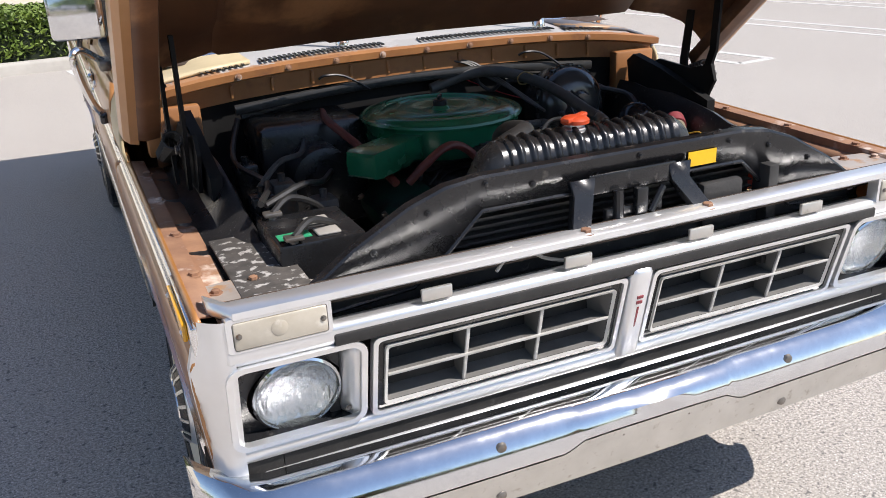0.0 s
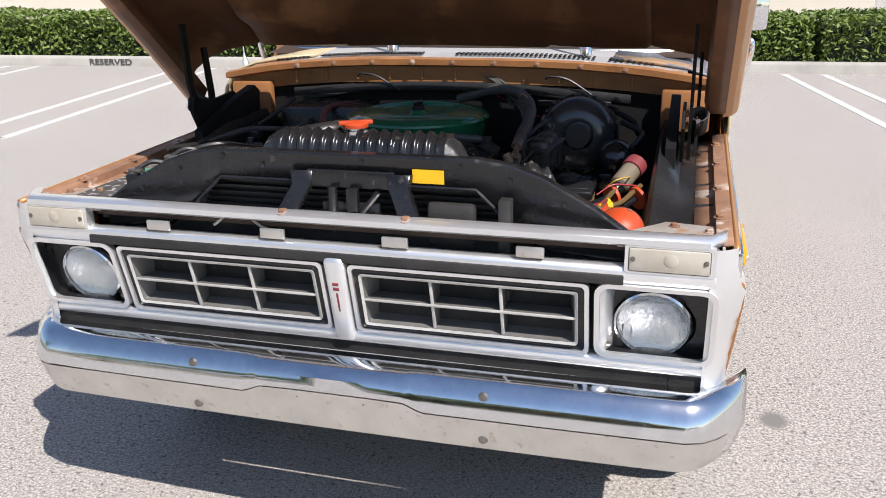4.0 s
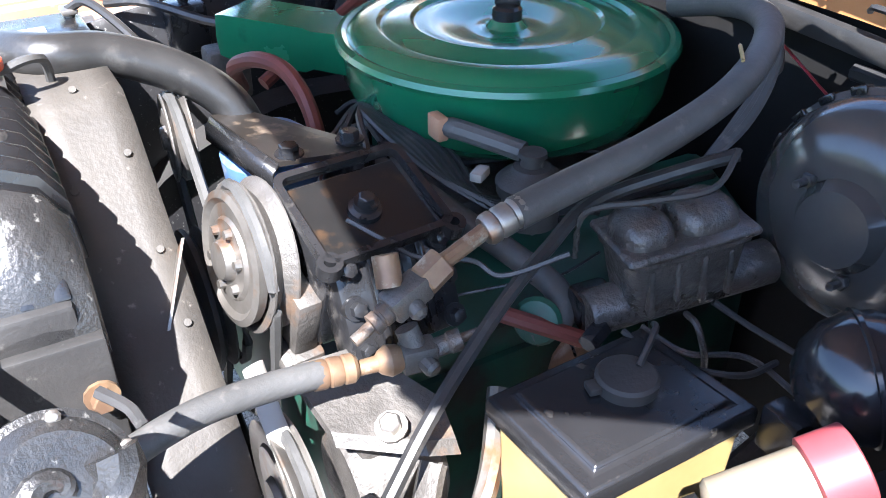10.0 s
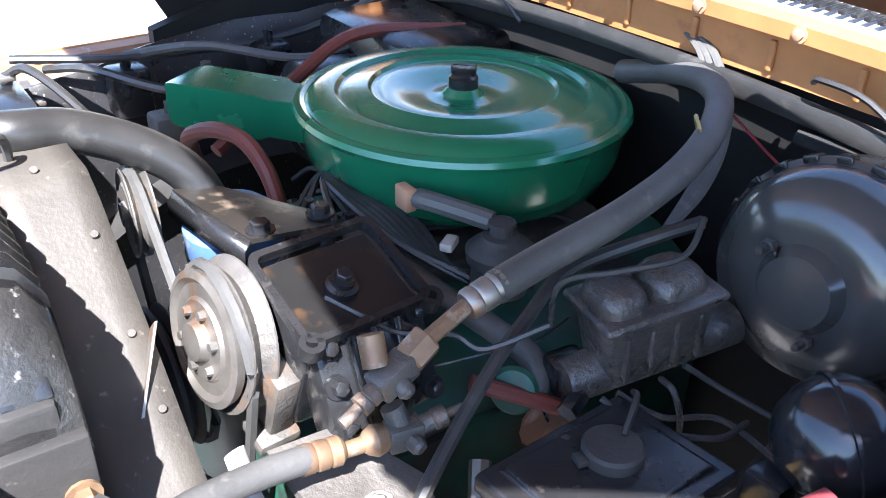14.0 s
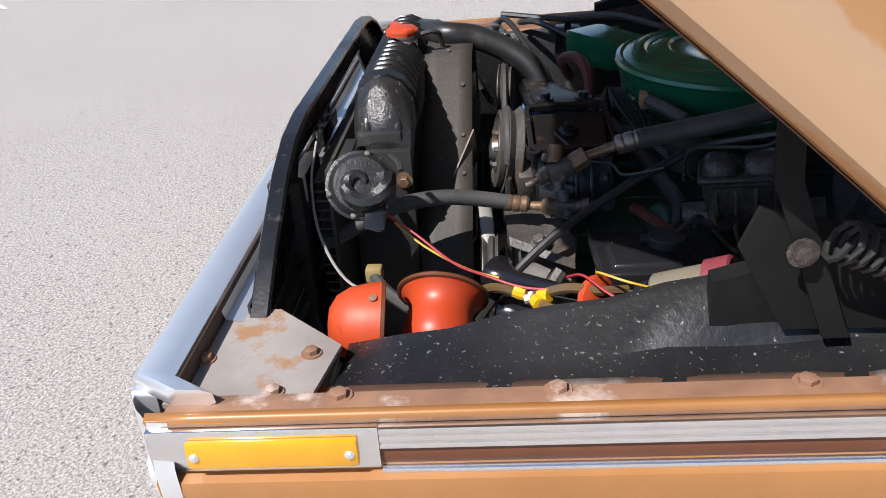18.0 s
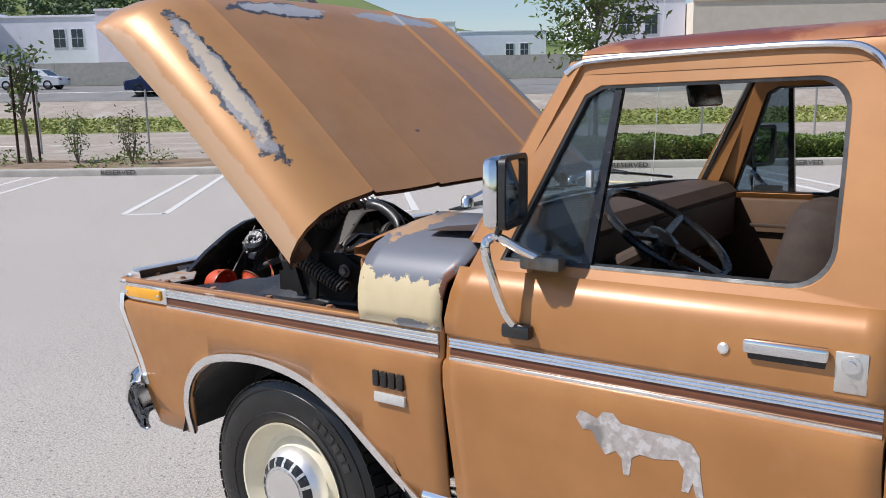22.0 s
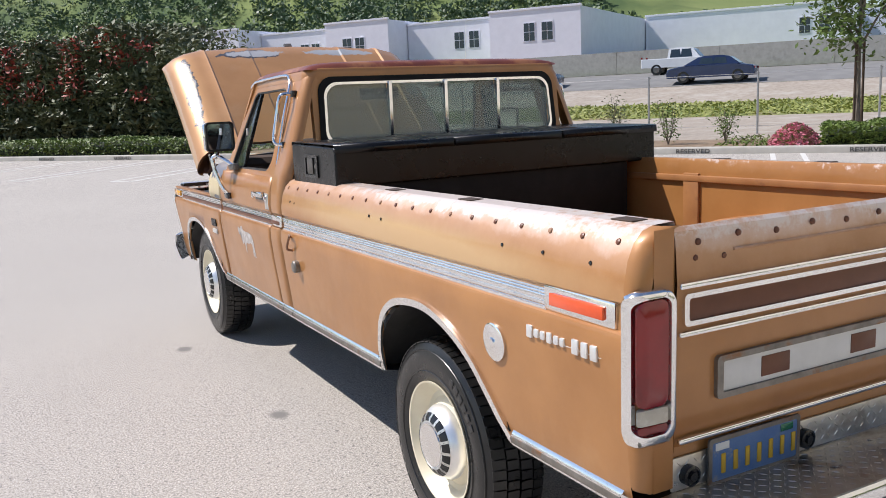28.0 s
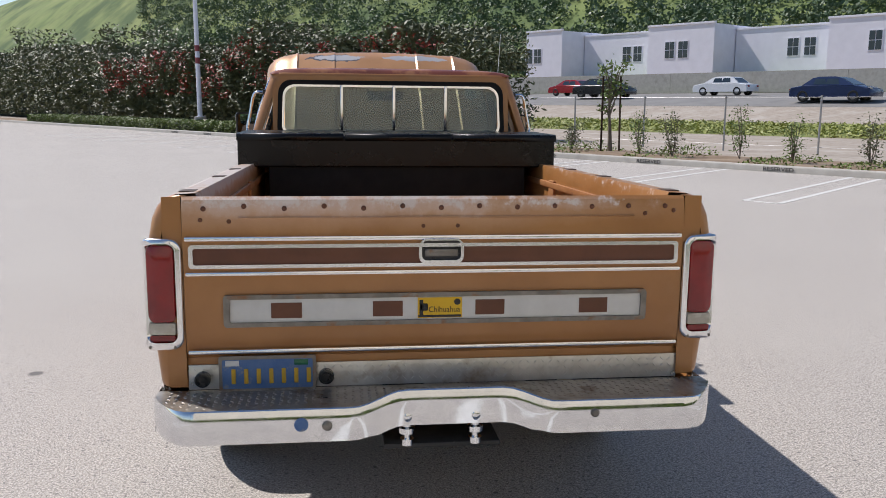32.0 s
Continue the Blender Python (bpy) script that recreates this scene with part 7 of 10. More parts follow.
tread_bars(bm, stepf, 70, 9)
tagged(part("step_tread_pattern", bm, M_TREAD, step, rake=True, smooth=0), kind="stuff")
bm = bmesh.new()
skin(bm, [[(x, edge_line(x)[0] - 0.014, edge_line(x)[1]), (x, edge_line(x)[0] - 0.003, edge_line(x)[1] + 0.003), (x, edge_line(x)[0] + 0.004, edge_line(x)[1] - 0.008), (x, edge_line(x)[0] + 0.004, edge_line(x)[1] - 0.06), (x, edge_line(x)[0] - 0.002, edge_line(x)[1] - 0.108 - 0.01 * (edge_line(x)[1] > 0.53)), (x, edge_line(x)[0] - 0.03, edge_line(x)[1] - 0.115)] for x in bx])
edge = part("chrome_edge", bm, M_CHROME, step, "chrome step bumper edge", True, smooth=50)
for sx in (1, -1):
    bm = bmesh.new()
    skin(bm, [[(sx * 0.935, y, z) for z in (0.40, 0.46, 0.512)] for y in (4.40, 4.48, edge_line(0.935)[0])])
    part("bumper_end", bm, M_CHROME, step, rake=True)
for x, z, r in ((0.38, 0.462, 0.016), (-0.48, 0.475, 0.014), (0.46, 0.468, 0.022)):
    bm = bmesh.new()
    lathe(bm, [(r, 0), (r, 0.004), (r * 0.6, 0.008)], axis((x, 4.71, z), (0, 1, 0)), 16)
    part("bumper_button", bm, M_STEEL if r < 0.02 else M_PLATE, step, rake=True)
for x in (0.125, -0.098):
    bm = bmesh.new()
    Bm = Matrix.Translation((x, 4.640, 0.405))
    lathe(bm, [(0.011, -0.04), (0.022, -0.04), (0.022, -0.02), (0.012, -0.02), (0.012, 0.0), (0.026, 0.0), (0.026, 0.018), (0.014, 0.022), (0.014, 0.035), (0.020, 0.042), (0.0255, 0.055), (0.0255, 0.064), (0.020, 0.078), (0.010, 0.086), (0.002, 0.087)], Bm, 20)
    part("hitch_ball", bm, M_CHROME, step, "chrome hitch ball", True)
bm = bmesh.new()
box(bm, -0.18, 0.20, 4.46, 4.655, 0.355, 0.372, 0.004)
part("hitch_plate", bm, M_BLACKM, step, rake=True)
for x in (0.79, 0.385):
    bm = bmesh.new()
    lathe(bm, [(0.026, 0), (0.026, 0.02), (0.020, 0.022), (0.020, 0.018), (0.012, 0.018), (0.012, 0.026)], axis((x, 4.470, 0.553), (0, 1, 0)), 16)
    part("plate_lamp", bm, M_BLACK, step, "small black plate lamp", True)
# licence plate
bm = bmesh.new()
box(bm, 0.425, 0.73, 4.484, 4.488, 0.515, 0.625, 0.004)
lic = part("licence_plate", bm, M_PLATE, truck, "weathered blue licence plate with yellow bars", True)
bm = bmesh.new()
frame_ring(bm, [(x, 4.489, z) for x, z in rrect(0.5775, 0.57, 0.318, 0.124, 0.008)], [(x, 4.489, z) for x, z in rrect(0.5775, 0.57, 0.296, 0.100, 0.006)], (0, -0.006, 0))
part("plate_frame", bm, M_STEEL, lic, rake=True)
for k in range(7):
    bm = bmesh.new()
    x = 0.70 - k * 0.041
    box(bm, x - 0.018, x - 0.004, 4.488, 4.4895, 0.537, 0.588, 0.002)
    part("plate_bar", bm, M_GOLD, lic, rake=True)
for x, m_ in ((0.695, M_WHITE), (0.47, M_GREEN)):
    bm = bmesh.new()
    box(bm, x - 0.025, x + 0.02, 4.488, 4.4892, 0.598, 0.617, 0.001)
    part("plate_tag", bm, m_, lic, rake=True)

# ---- badges and side details (driver's side) ----
for k in range(4):
    y = 0.425 + 0.029 * k
    bm = bmesh.new()
    box(bm, 0.958, 0.968, y - 0.0105, y + 0.0105, 0.812, 0.858, 0.002)
    part("badge_block", bm, M_BLACK, truck, "dark raised badge block", True)
bm = bmesh.new()
box(bm, 0.952, 0.964, 0.415, 0.525, 0.766, 0.794, 0.002)
part("badge_plate", bm, M_ALUG, truck, "chrome plate under the model badge", True)
bm = bmesh.new()
box(bm, 0.957, 0.961, 4.050, 4.362, 0.846, 0.850, 0.001)
script = part("script_badge", bm, M_CHROMEW, truck, "chrome script badge", True)
for y, w, h in ((4.060, 0.013, 0.036), (4.092, 0.010, 0.024), (4.121, 0.010, 0.024), (4.151, 0.010, 0.030), (4.181, 0.010, 0.024), (4.208, 0.009, 0.024), (4.262, 0.013, 0.040), (4.299, 0.012, 0.040), (4.336, 0.013, 0.040)):
    bm = bmesh.new()
    box(bm, 0.958, 0.968, y - w, y + w, 0.855 - h / 2, 0.855 + h / 2, 0.004)
    part("script_bar", bm, M_CHROMEW, script, "small chrome bar of the badge", True)
bm = bmesh.new()
lathe(bm, [(0.058, -0.01), (0.058, 0.006), (0.050, 0.010), (0.016, 0.011), (0.014, 0.016), (0.004, 0.017)], axis((0.955, 3.865, 0.782), (1, 0, -0.06)), 28)
gc = part("fuel_cap", bm, M_ALU, truck, "round aluminium fuel cap", True)
bm = bmesh.new()
lathe(bm, [(0.030, 0), (0.030, 0.024), (0.024, 0.030), (0.010, 0.031)], axis((0.950, 2.085, 0.765), (1, 0, 0)), 20)
fc = part("filler_lock", bm, M_STEEL, truck, "chrome filler lock", True)
bm = bmesh.new()
tube(bm, [(0.955, 2.035, 0.835), (0.985, 2.035, 0.845), (0.985, 2.05, 0.88), (0.985, 2.075, 0.905), (0.98, 2.06, 0.915), (0.965, 2.03, 0.90)], 0.006, 6, 4)
part("rusty_hook", bm, M_RUST, fc, "rusty wire hook", True)
# worn ox decal on the door: a thin flat print, kept as a plain shape
OX = [(1.045, 0.865), (1.055, 0.885), (1.075, 0.882), (1.10, 0.872), (1.115, 0.892), (1.14, 0.893), (1.16, 0.872), (1.22, 0.868), (1.28, 0.868), (1.325, 0.858), (1.343, 0.83), (1.345, 0.79), (1.352, 0.735), (1.335, 0.732), (1.328, 0.765), (1.318, 0.738), (1.302, 0.738), (1.308, 0.79), (1.295, 0.812), (1.24, 0.802), (1.205, 0.805), (1.185, 0.792), (1.178, 0.745), (1.163, 0.745), (1.16, 0.785), (1.145, 0.80), (1.12, 0.785), (1.10, 0.81), (1.085, 0.84), (1.062, 0.838)]
M_OX = patched(mat("grey_decal", (0.46, 0.42, 0.39), (0.36, 0.31, 0.28), 0.5, 0, 60, c3=(0.55, 0.52, 0.50), s3=40, t3=(0.5, 0.6)), [((0.96, 1.09, 0.82), (0.2, 0.035, 0.06), 30, 1.0, (0.22, 0.20, 0.19), 0.4)])
bm = bmesh.new()
DZ = 0.022
tops = [bm.verts.new((lerp_table(UPPER, z - DZ) + 0.0012, y, z - DZ)) for y, z in OX]
bm.faces.new(tops)
part("ox_decal", bm, M_OX, truck, "peeling grey ox-shaped decal on the door", True, smooth=0)

# ---- wheels ----
def wheel(y, side, front=True):
    r = 0.372
    xo = 0.925
    root = new("wheel")
    root.parent = truck
    root["label"] = "cream steel wheel with chrome hubcap and black tyre"
    M = axis((side * (xo - 0.115), y, r), (side, 0, 0))
    bm = bmesh.new()
    prof = [(0.205, -0.08), (0.222, -0.10), (0.28, -0.112), (0.325, -0.108), (0.352, -0.098)]
    lathe(bm, prof + [(0.352, -0.098), (0.361, -0.09), (0.361, 0.09), (0.352, 0.098), (0.325, 0.110), (0.30, 0.114), (0.255, 0.112), (0.222, 0.102), (0.207, 0.085)], M, 64, cap=False)
    ty = part("tyre", bm, M_TYRE, root, "black rubber tyre")
    bm = bmesh.new()
    for k in range(66):
        a0 = k * math.tau / 66
        for row, (h0, h1) in enumerate(((-0.094, -0.052), (-0.046, -0.004), (0.004, 0.046), (0.052, 0.097))):
            a = a0 + row * 0.028
            c = []
            for da, h in ((0.003, h0), (0.081, h0), (0.089, h1), (0.011, h1)):
                for rr in (0.358, 0.372 - 0.010 * (abs(h) / 0.097) ** 3):
                    c.append(bm.verts.new(M @ Vector((rr * math.cos(a + da), rr * math.sin(a + da), h))))
            for q in ((1, 3, 5, 7), (0, 1, 3, 2), (2, 3, 5, 4), (4, 5, 7, 6), (6, 7, 1, 0)):
                bm.faces.new([c[i] for i in q])
    tagged(part("tyre_tread", bm, M_TYRE, ty, smooth=0), kind="stuff")
    bm = bmesh.new()
    lathe(bm, [(0.335, 0.1085), (0.333, 0.1112), (0.330, 0.1105)], M, 64, cap=False)
    lathe(bm, [(0.262, 0.1130), (0.259, 0.1155), (0.256, 0.1130)], M, 64, cap=False)
    part("sidewall_rib", bm, M_TYRE, ty)
    for k in range(6):
        a = (0.5 if side > 0 else 3.6) + 0.115 * k
        bm = bmesh.new()
        box(bm, 0.282, 0.310, -0.0125, 0.0125, 0.1125, 0.1165, 0.002, M @ Matrix.Rotation(a, 4, "Z"))
        part("sidewall_bar", bm, M_RUBBER, ty)
    bm = bmesh.new()
    lathe(bm, [(0.215, -0.09), (0.208, -0.06), (0.190, -0.04), (0.185, 0.02), (0.188, 0.06), (0.203, 0.084), (0.214, 0.096), (0.222, 0.104), (0.2225, 0.1085), (0.216, 0.107), (0.205, 0.09), (0.192, 0.07), (0.180, 0.052), (0.160, 0.050), (0.135, 0.068), (0.118, 0.072), (0.06, 0.070), (0.0, 0.070)], M, 56)
    rim = part("rim", bm, M_CREAM, root, "cream painted steel rim")
    bm = bmesh.new()
    lathe(bm, [(0.134, 0.066), (0.134, 0.082), (0.124, 0.100), (0.112, 0.116), (0.098, 0.128), (0.086, 0.133), (0.084, 0.128), (0.050, 0.132), (0.002, 0.136)], M, 48)
    cap_ = part("hubcap", bm, M_CHROMEW, root, "chrome hubcap")
    bm = bmesh.new()
    lathe(bm, [(0.113, 0.1165), (0.099, 0.1290), (0.087, 0.1338)], M, 48, cap=False)
    part("hubcap_band", bm, M_BLACK, cap_, "black ring of the hubcap")
    for k in range(16):
        a = k * math.tau / 16
        bm = bmesh.new()
        plate(bm, [M @ Vector((r * math.cos(a + o), r * math.sin(a + o), h)) for r, h, o in ((0.086, 0.1345, -0.055), (0.100, 0.1290, -0.05), (0.114, 0.1165, -0.045), (0.114, 0.1165, 0.045), (0.100, 0.1290, 0.05), (0.086, 0.1345, 0.055))], M.to_3x3() @ Vector((0, 0, 0.0012)))
        part("band_divider", bm, M_FACE, cap_)
    bm = bmesh.new()
    lathe(bm, [(0.078, 0.130), (0.076, 0.1365), (0.002, 0.1395)], M, 40)
    part("hubcap_disc", bm, M_ALU, cap_, "dull hubcap centre")
    return root


for side in (1, -1):
    for y in (0.0, 3.378):
        wheel(y, side)
# ---- underside ----
bm = bmesh.new()
for sx in (1, -1):
    box(bm, sx * 0.40 - 0.035, sx * 0.40 + 0.035, -0.78, 4.40, 0.42, 0.56, 0.01)
part("chassis_frame", bm, M_BLACKM, truck, rake=True)
bm = bmesh.new()
rod(bm, (-0.72, 3.378, 0.372), (0.72, 3.378, 0.372), 0.05, 14)
lathe(bm, [(0.02, -0.16), (0.13, -0.12), (0.16, 0), (0.13, 0.12), (0.02, 0.16)], axis((0.05, 3.378, 0.372), (0, 1, 0)), 20)
part("rear_axle", bm, M_BLACKM, truck)
bm = bmesh.new()
rod(bm, (-0.72, 0.0, 0.36), (0.72, 0.0, 0.36), 0.04, 12)
part("front_axle", bm, M_BLACKM, truck)
bm = bmesh.new()
box(bm, -0.36, 0.36, 2.1, 2.9, 0.38, 0.60, 0.04)
part("fuel_tank", bm, M_BLACKM, truck, rake=True)
for sx in (1, -1):
    bm = bmesh.new()
    tube(bm, [(sx * 0.47, 2.75, 0.52), (sx * 0.47, 3.378, 0.44), (sx * 0.47, 4.0, 0.54)], 0.03, 8, 6)
    part("leaf_spring", bm, M_BLACKM, truck)
    bm = bmesh.new()
    box(bm, sx * 0.60, sx * 0.70, -0.06, 0.06, 0.36, 0.70, 0.02)
    part("spring_tower", bm, M_BLACKM, truck)

# the body leans half a degree to the passenger side; the wheels stand upright on the asphalt
LEAN_M = Matrix.Translation((0.95, 0, 1.0)) @ Matrix.Rotation(radians(-0.5), 4, "Y") @ Matrix.Translation((-0.95, 0, -1.0))
truck.matrix_world = LEAN_M
for ob in truck.children:
    if ob.name.startswith("wheel") and ob.data is None:
        ob.matrix_basis = LEAN_M.inverted()

# ---- crossover tool box over the bed rails ----
tool = thing("truck_toolbox", "scuffed black steel crossover toolbox lying on the bed rails", "toolbox")
tool.matrix_world = LEAN_M
bm = bmesh.new()
skin(bm, [[(x, y, z) for y, z in ((1.905, 1.20), (1.905, 1.325), (1.92, 1.338), (2.46, 1.322), (2.475, 1.31), (2.478, 1.15), (1.905, 1.15))] for x in (-0.885, -0.875, 0, 0.875, 0.885)], True, True)
tb = part("toolbox_body", bm, M_TOOL, tool, rake=True, bevel=0.008)
# Well coloured for the shade at the front of the bed.
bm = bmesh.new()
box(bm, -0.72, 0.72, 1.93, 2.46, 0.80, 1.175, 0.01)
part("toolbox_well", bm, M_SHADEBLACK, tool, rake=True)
for x0, x1 in ((-0.89, -0.30), (-0.29, 0.30), (0.31, 0.888)):
    bm = bmesh.new()
    skin(bm, [[(x, y, z) for y, z in ((1.912, 1.328), (1.918, 1.345), (2.455, 1.334), (2.484, 1.330), (2.487, 1.295), (2.480, 1.295))] for x in (x0, x1)])
    part("toolbox_lid", bm, M_TOOL, tool, "black steel lid", True, solid=0.003)
for sx in (1, -1):
    bm = bmesh.new()
    frame_ring(bm, [(sx * 0.886, y, z) for y, z in rrect(2.18, 1.235, 0.17, 0.105, 0.012)], [(sx * 0.886, y, z) for y, z in rrect(2.18, 1.235, 0.14, 0.078, 0.008)], (sx * 0.006, 0, 0))
    lt = part("latch_frame", bm, M_BLACK, tool, rake=True)
    bm = bmesh.new()
    box(bm, sx * 0.886, sx * 0.890, 2.125, 2.20, 1.20, 1.272, 0.001)
    part("latch_paddle", bm, M_CAST, lt, "worn metal latch paddle", True)
    bm = bmesh.new()
    lathe(bm, [(0.010, 0), (0.010, 0.004), (0.004, 0.005)], axis((sx * 0.887, 2.235, 1.235), (sx, 0, 0)), 10)
    part("latch_lock", bm, M_STEEL, lt, rake=True)

# ---- engine bay ----
def disc_set(bm, m, profs, n=40):
    for p in profs:
        lathe(bm, p, m, n)


M_GREENL = mat("green_label", (0.02, 0.35, 0.16), (0.03, 0.28, 0.13), 0.4, 0, 40, c3=(0.5, 0.6, 0.5), s3=70, t3=(0.6, 0.65))
# radiator with its ribbed top tank
bm = bmesh.new()
box(bm, -0.30, 0.30, -0.645, -0.565, 0.55, 1.085, 0.006)
radiator = part("radiator", bm, M_BLACKM, truck, "black painted radiator")
TANK = [(-0.650, 1.075), (-0.652, 1.115), (-0.640, 1.145), (-0.615, 1.162), (-0.590, 1.164), (-0.565, 1.152), (-0.548, 1.125), (-0.545, 1.075)]
bm = bmesh.new()
rings = []
for i in range(181):
    x = -0.235 + 0.47 * i / 180
    k = 0.0125 * max(0.0, math.sin(i / 180 * 15 * math.tau - 1.2)) ** 0.6 if 6 < i < 174 else 0.0
    rings.append([(x, -0.599 + (y + 0.599) * (1 + k * 6), 1.075 + (z - 1.075) * (1 + k * 9)) for y, z in TANK])
skin(bm, rings, False, True)
part("top_tank", bm, M_BLACK, radiator, "ribbed black top tank", smooth=60)
for sx in (1, -1):
    bm = bmesh.new()
    skin(bm, [[(sx * 0.235, y, z) for y, z in TANK], [(sx * 0.262, -0.599 + (y + 0.599) * 0.98, 1.07 + (z - 1.075) * 0.86) for y, z in TANK], [(sx * 0.300, -0.599 + (y + 0.599) * 0.95, 1.03 + (z - 1.075) * 0.42) for y, z in TANK]], False, True)
    te = part("tank_end", bm, M_CORRODED, radiator, "stamped tank end", smooth=50)
    for y in (-0.625, -0.598, -0.572):
        bm = bmesh.new()
        box(bm, -0.004, 0.004, -0.007, 0.007, -0.028, 0.028, 0.003, Matrix.Translation((sx * 0.272, y, 1.105)) @ Matrix.Rotation(radians(-sx * 38), 4, "Y"))
        part("end_rib", bm, M_BLACK, te)
    bm = bmesh.new()
    box(bm, sx * 0.296, sx * 0.312, -0.66, -0.55, 0.70, 1.055, 0.003)
    sp = part("radiator_bracket", bm, M_BLACKM, radiator)
    bm = bmesh.new()
    bolt(bm, (sx * 0.312, -0.565, 1.0), (sx, 0, 0), 0.010, 0.014)
    part("bracket_bolt", bm, M_BRASS, sp)
bm = bmesh.new()
lathe(bm, [(0.030, -0.02), (0.030, 0.002), (0.024, 0.006), (0.024, 0.012)], Matrix.Translation((-0.02, -0.59, 1.163)), 20)
rc = part("filler_neck", bm, M_CHROMEW, radiator)
bm = bmesh.new()
lathe(bm, [(0.033, 0.0), (0.033, 0.008), (0.026, 0.014), (0.01, 0.016)], Matrix.Translation((-0.02, -0.59, 1.176)), 20)
box(bm, -0.045, 0.045, -0.009, 0.009, 0.006, 0.017, 0.003, Matrix.Translation((-0.02, -0.59, 1.176)) @ Matrix.Rotation(0.5, 4, "Z"))
part("radiator_cap", bm, M_ORANGE, rc, "orange-red radiator cap")
bm = bmesh.new()
tube(bm, [(-0.02, -0.565, 1.17), (-0.03, -0.53, 1.175), (-0.06, -0.515, 1.15), (-0.10, -0.52, 1.05)], 0.005, 6, 6)
part("overflow_hose", bm, M_HOSE, radiator)
# condenser in front of the radiator
bm = bmesh.new()
for i in range(26):
    z = 0.62 + i * 0.017
    box(bm, -0.42, 0.42, -0.700, -0.672, z, z + 0.004, 0)
box(bm, -0.43, 0.43, -0.676, -0.670, 0.60, 1.07, 0)
tagged(part("condenser", bm, M_DUSTY, truck, "dusty finned condenser", smooth=0), "dusty finned condenser behind the grille", kind="stuff")

# radiator support: an arched black panel across the nose
UPP = [(-0.735, 0.955), (-0.62, 1.035), (-0.50, 1.100), (-0.42, 1.128), (-0.34, 1.138), (0.34, 1.138), (0.42, 1.128), (0.50, 1.100), (0.62, 1.035), (0.735, 0.955)]
LOW = [(-0.735, 0.905), (-0.62, 0.915), (-0.50, 0.925), (-0.42, 0.985), (-0.34, 1.060), (0.34, 1.060), (0.42, 0.985), (0.50, 0.925), (0.62, 0.915), (0.735, 0.905)]


def fine(p, n=5):
    return [(a[0] + (b[0] - a[0]) * k / n, a[1] + (b[1] - a[1]) * k / n) for a, b in zip(p, p[1:]) for k in range(n)] + [p[-1]]


bm = bmesh.new()
skin(bm, [[(xl, -0.742, zl), (xu, -0.742, zu - 0.006), (xu, -0.739, zu), (xu, -0.716, zu + 0.001), (xu, -0.713, zu - 0.003), (xu, -0.7125, zu - 0.010)] for (xu, zu), (xl, zl) in zip(fine(UPP), fine(LOW))])
sup = part("radiator_support", bm, M_BLACK, truck, "arched black radiator support panel", smooth=20, solid=0.003)
bm = bmesh.new()
tube(bm, [(x, -0.7425, z + 0.004) for x, z in fine(LOW)], 0.005, 6, 1)
part("support_lip", bm, M_BLACK, sup)
bm = bmesh.new()
box(bm, 0.182, 0.262, -0.7455, -0.744, 1.074, 1.108, 0)
part("warning_sticker", bm, M_YELLOW, sup, "torn yellow sticker", smooth=0)
for x, z in ((-0.33, 1.12), (0.30, 1.118), (-0.22, 1.10), (0.05, 1.12), (0.42, 1.09), (-0.46, 1.08), (0.55, 1.04), (-0.58, 1.02)):
    bm = bmesh.new()
    bolt(bm, (x, -0.744, z), (0, -1, 0), 0.005, 0.004)
    part("support_screw", bm, M_BLACK, sup)
# hood latch bracket
for x0, x1 in ((-0.105, -0.135), (0.150, 0.185)):
    bm = bmesh.new()
    skin(bm, [[(x0 - 0.035, -0.748, 1.095), (x0 - 0.03, -0.757, 1.095), (x0 + 0.03, -0.757, 1.095), (x0 + 0.035, -0.748, 1.095)], [(x0 - 0.03, -0.750, 1.06), (x0 - 0.024, -0.762, 1.06), (x0 + 0.024, -0.762, 1.06), (x0 + 0.03, -0.750, 1.06)], [(x1 - 0.03, -0.79, 0.995), (x1 - 0.022, -0.80, 1.0), (x1 + 0.022, -0.80, 1.0), (x1 + 0.03, -0.79, 0.995)], [(x1 - 0.035, -0.80, 0.985), (x1 - 0.02, -0.83, 0.99), (x1 + 0.02, -0.83, 0.99), (x1 + 0.035, -0.80, 0.985)]])
    br = part("latch_bracket", bm, M_BLACK, sup, "stamped black latch bracket", solid=0.003)
    bm = bmesh.new()
    bolt(bm, (x1, -0.815, 0.996), (0, 0, 1), 0.012, 0.012)
    part("bracket_bolt", bm, M_RUST, br)
bm = bmesh.new()
box(bm, -0.09, 0.14, -0.757, -0.750, 1.055, 1.10, 0.004)
box(bm, -0.05, 0.10, -0.765, -0.748, 0.985, 1.02, 0.004)
rod(bm, (-0.02, -0.77, 0.96), (-0.02, -0.765, 1.06), 0.012, 10)
rod(bm, (0.06, -0.775, 1.0), (0.10, -0.765, 1.05), 0.008, 8)
box(bm, 0.02, 0.05, -0.78, -0.76, 1.00, 1.06, 0.004)
part("hood_latch", bm, M_BLACK, sup, "black hood latch")
bm = bmesh.new()
box(bm, 0.22, 0.34, -0.76, -0.73, 0.92, 1.03, 0.012)
box(bm, 0.40, 0.43, -0.775, -0.72, 0.80, 1.05, 0.004)
part("relay_box", bm, M_BLACKM, truck, "black ribbed box behind the grille")
bm = bmesh.new()
box(bm, -0.70, 0.70, -0.835, -0.73, 0.885, 0.91, 0.004)
part("nose_shelf", bm, M_BLACKM, truck)
bm = bmesh.new()
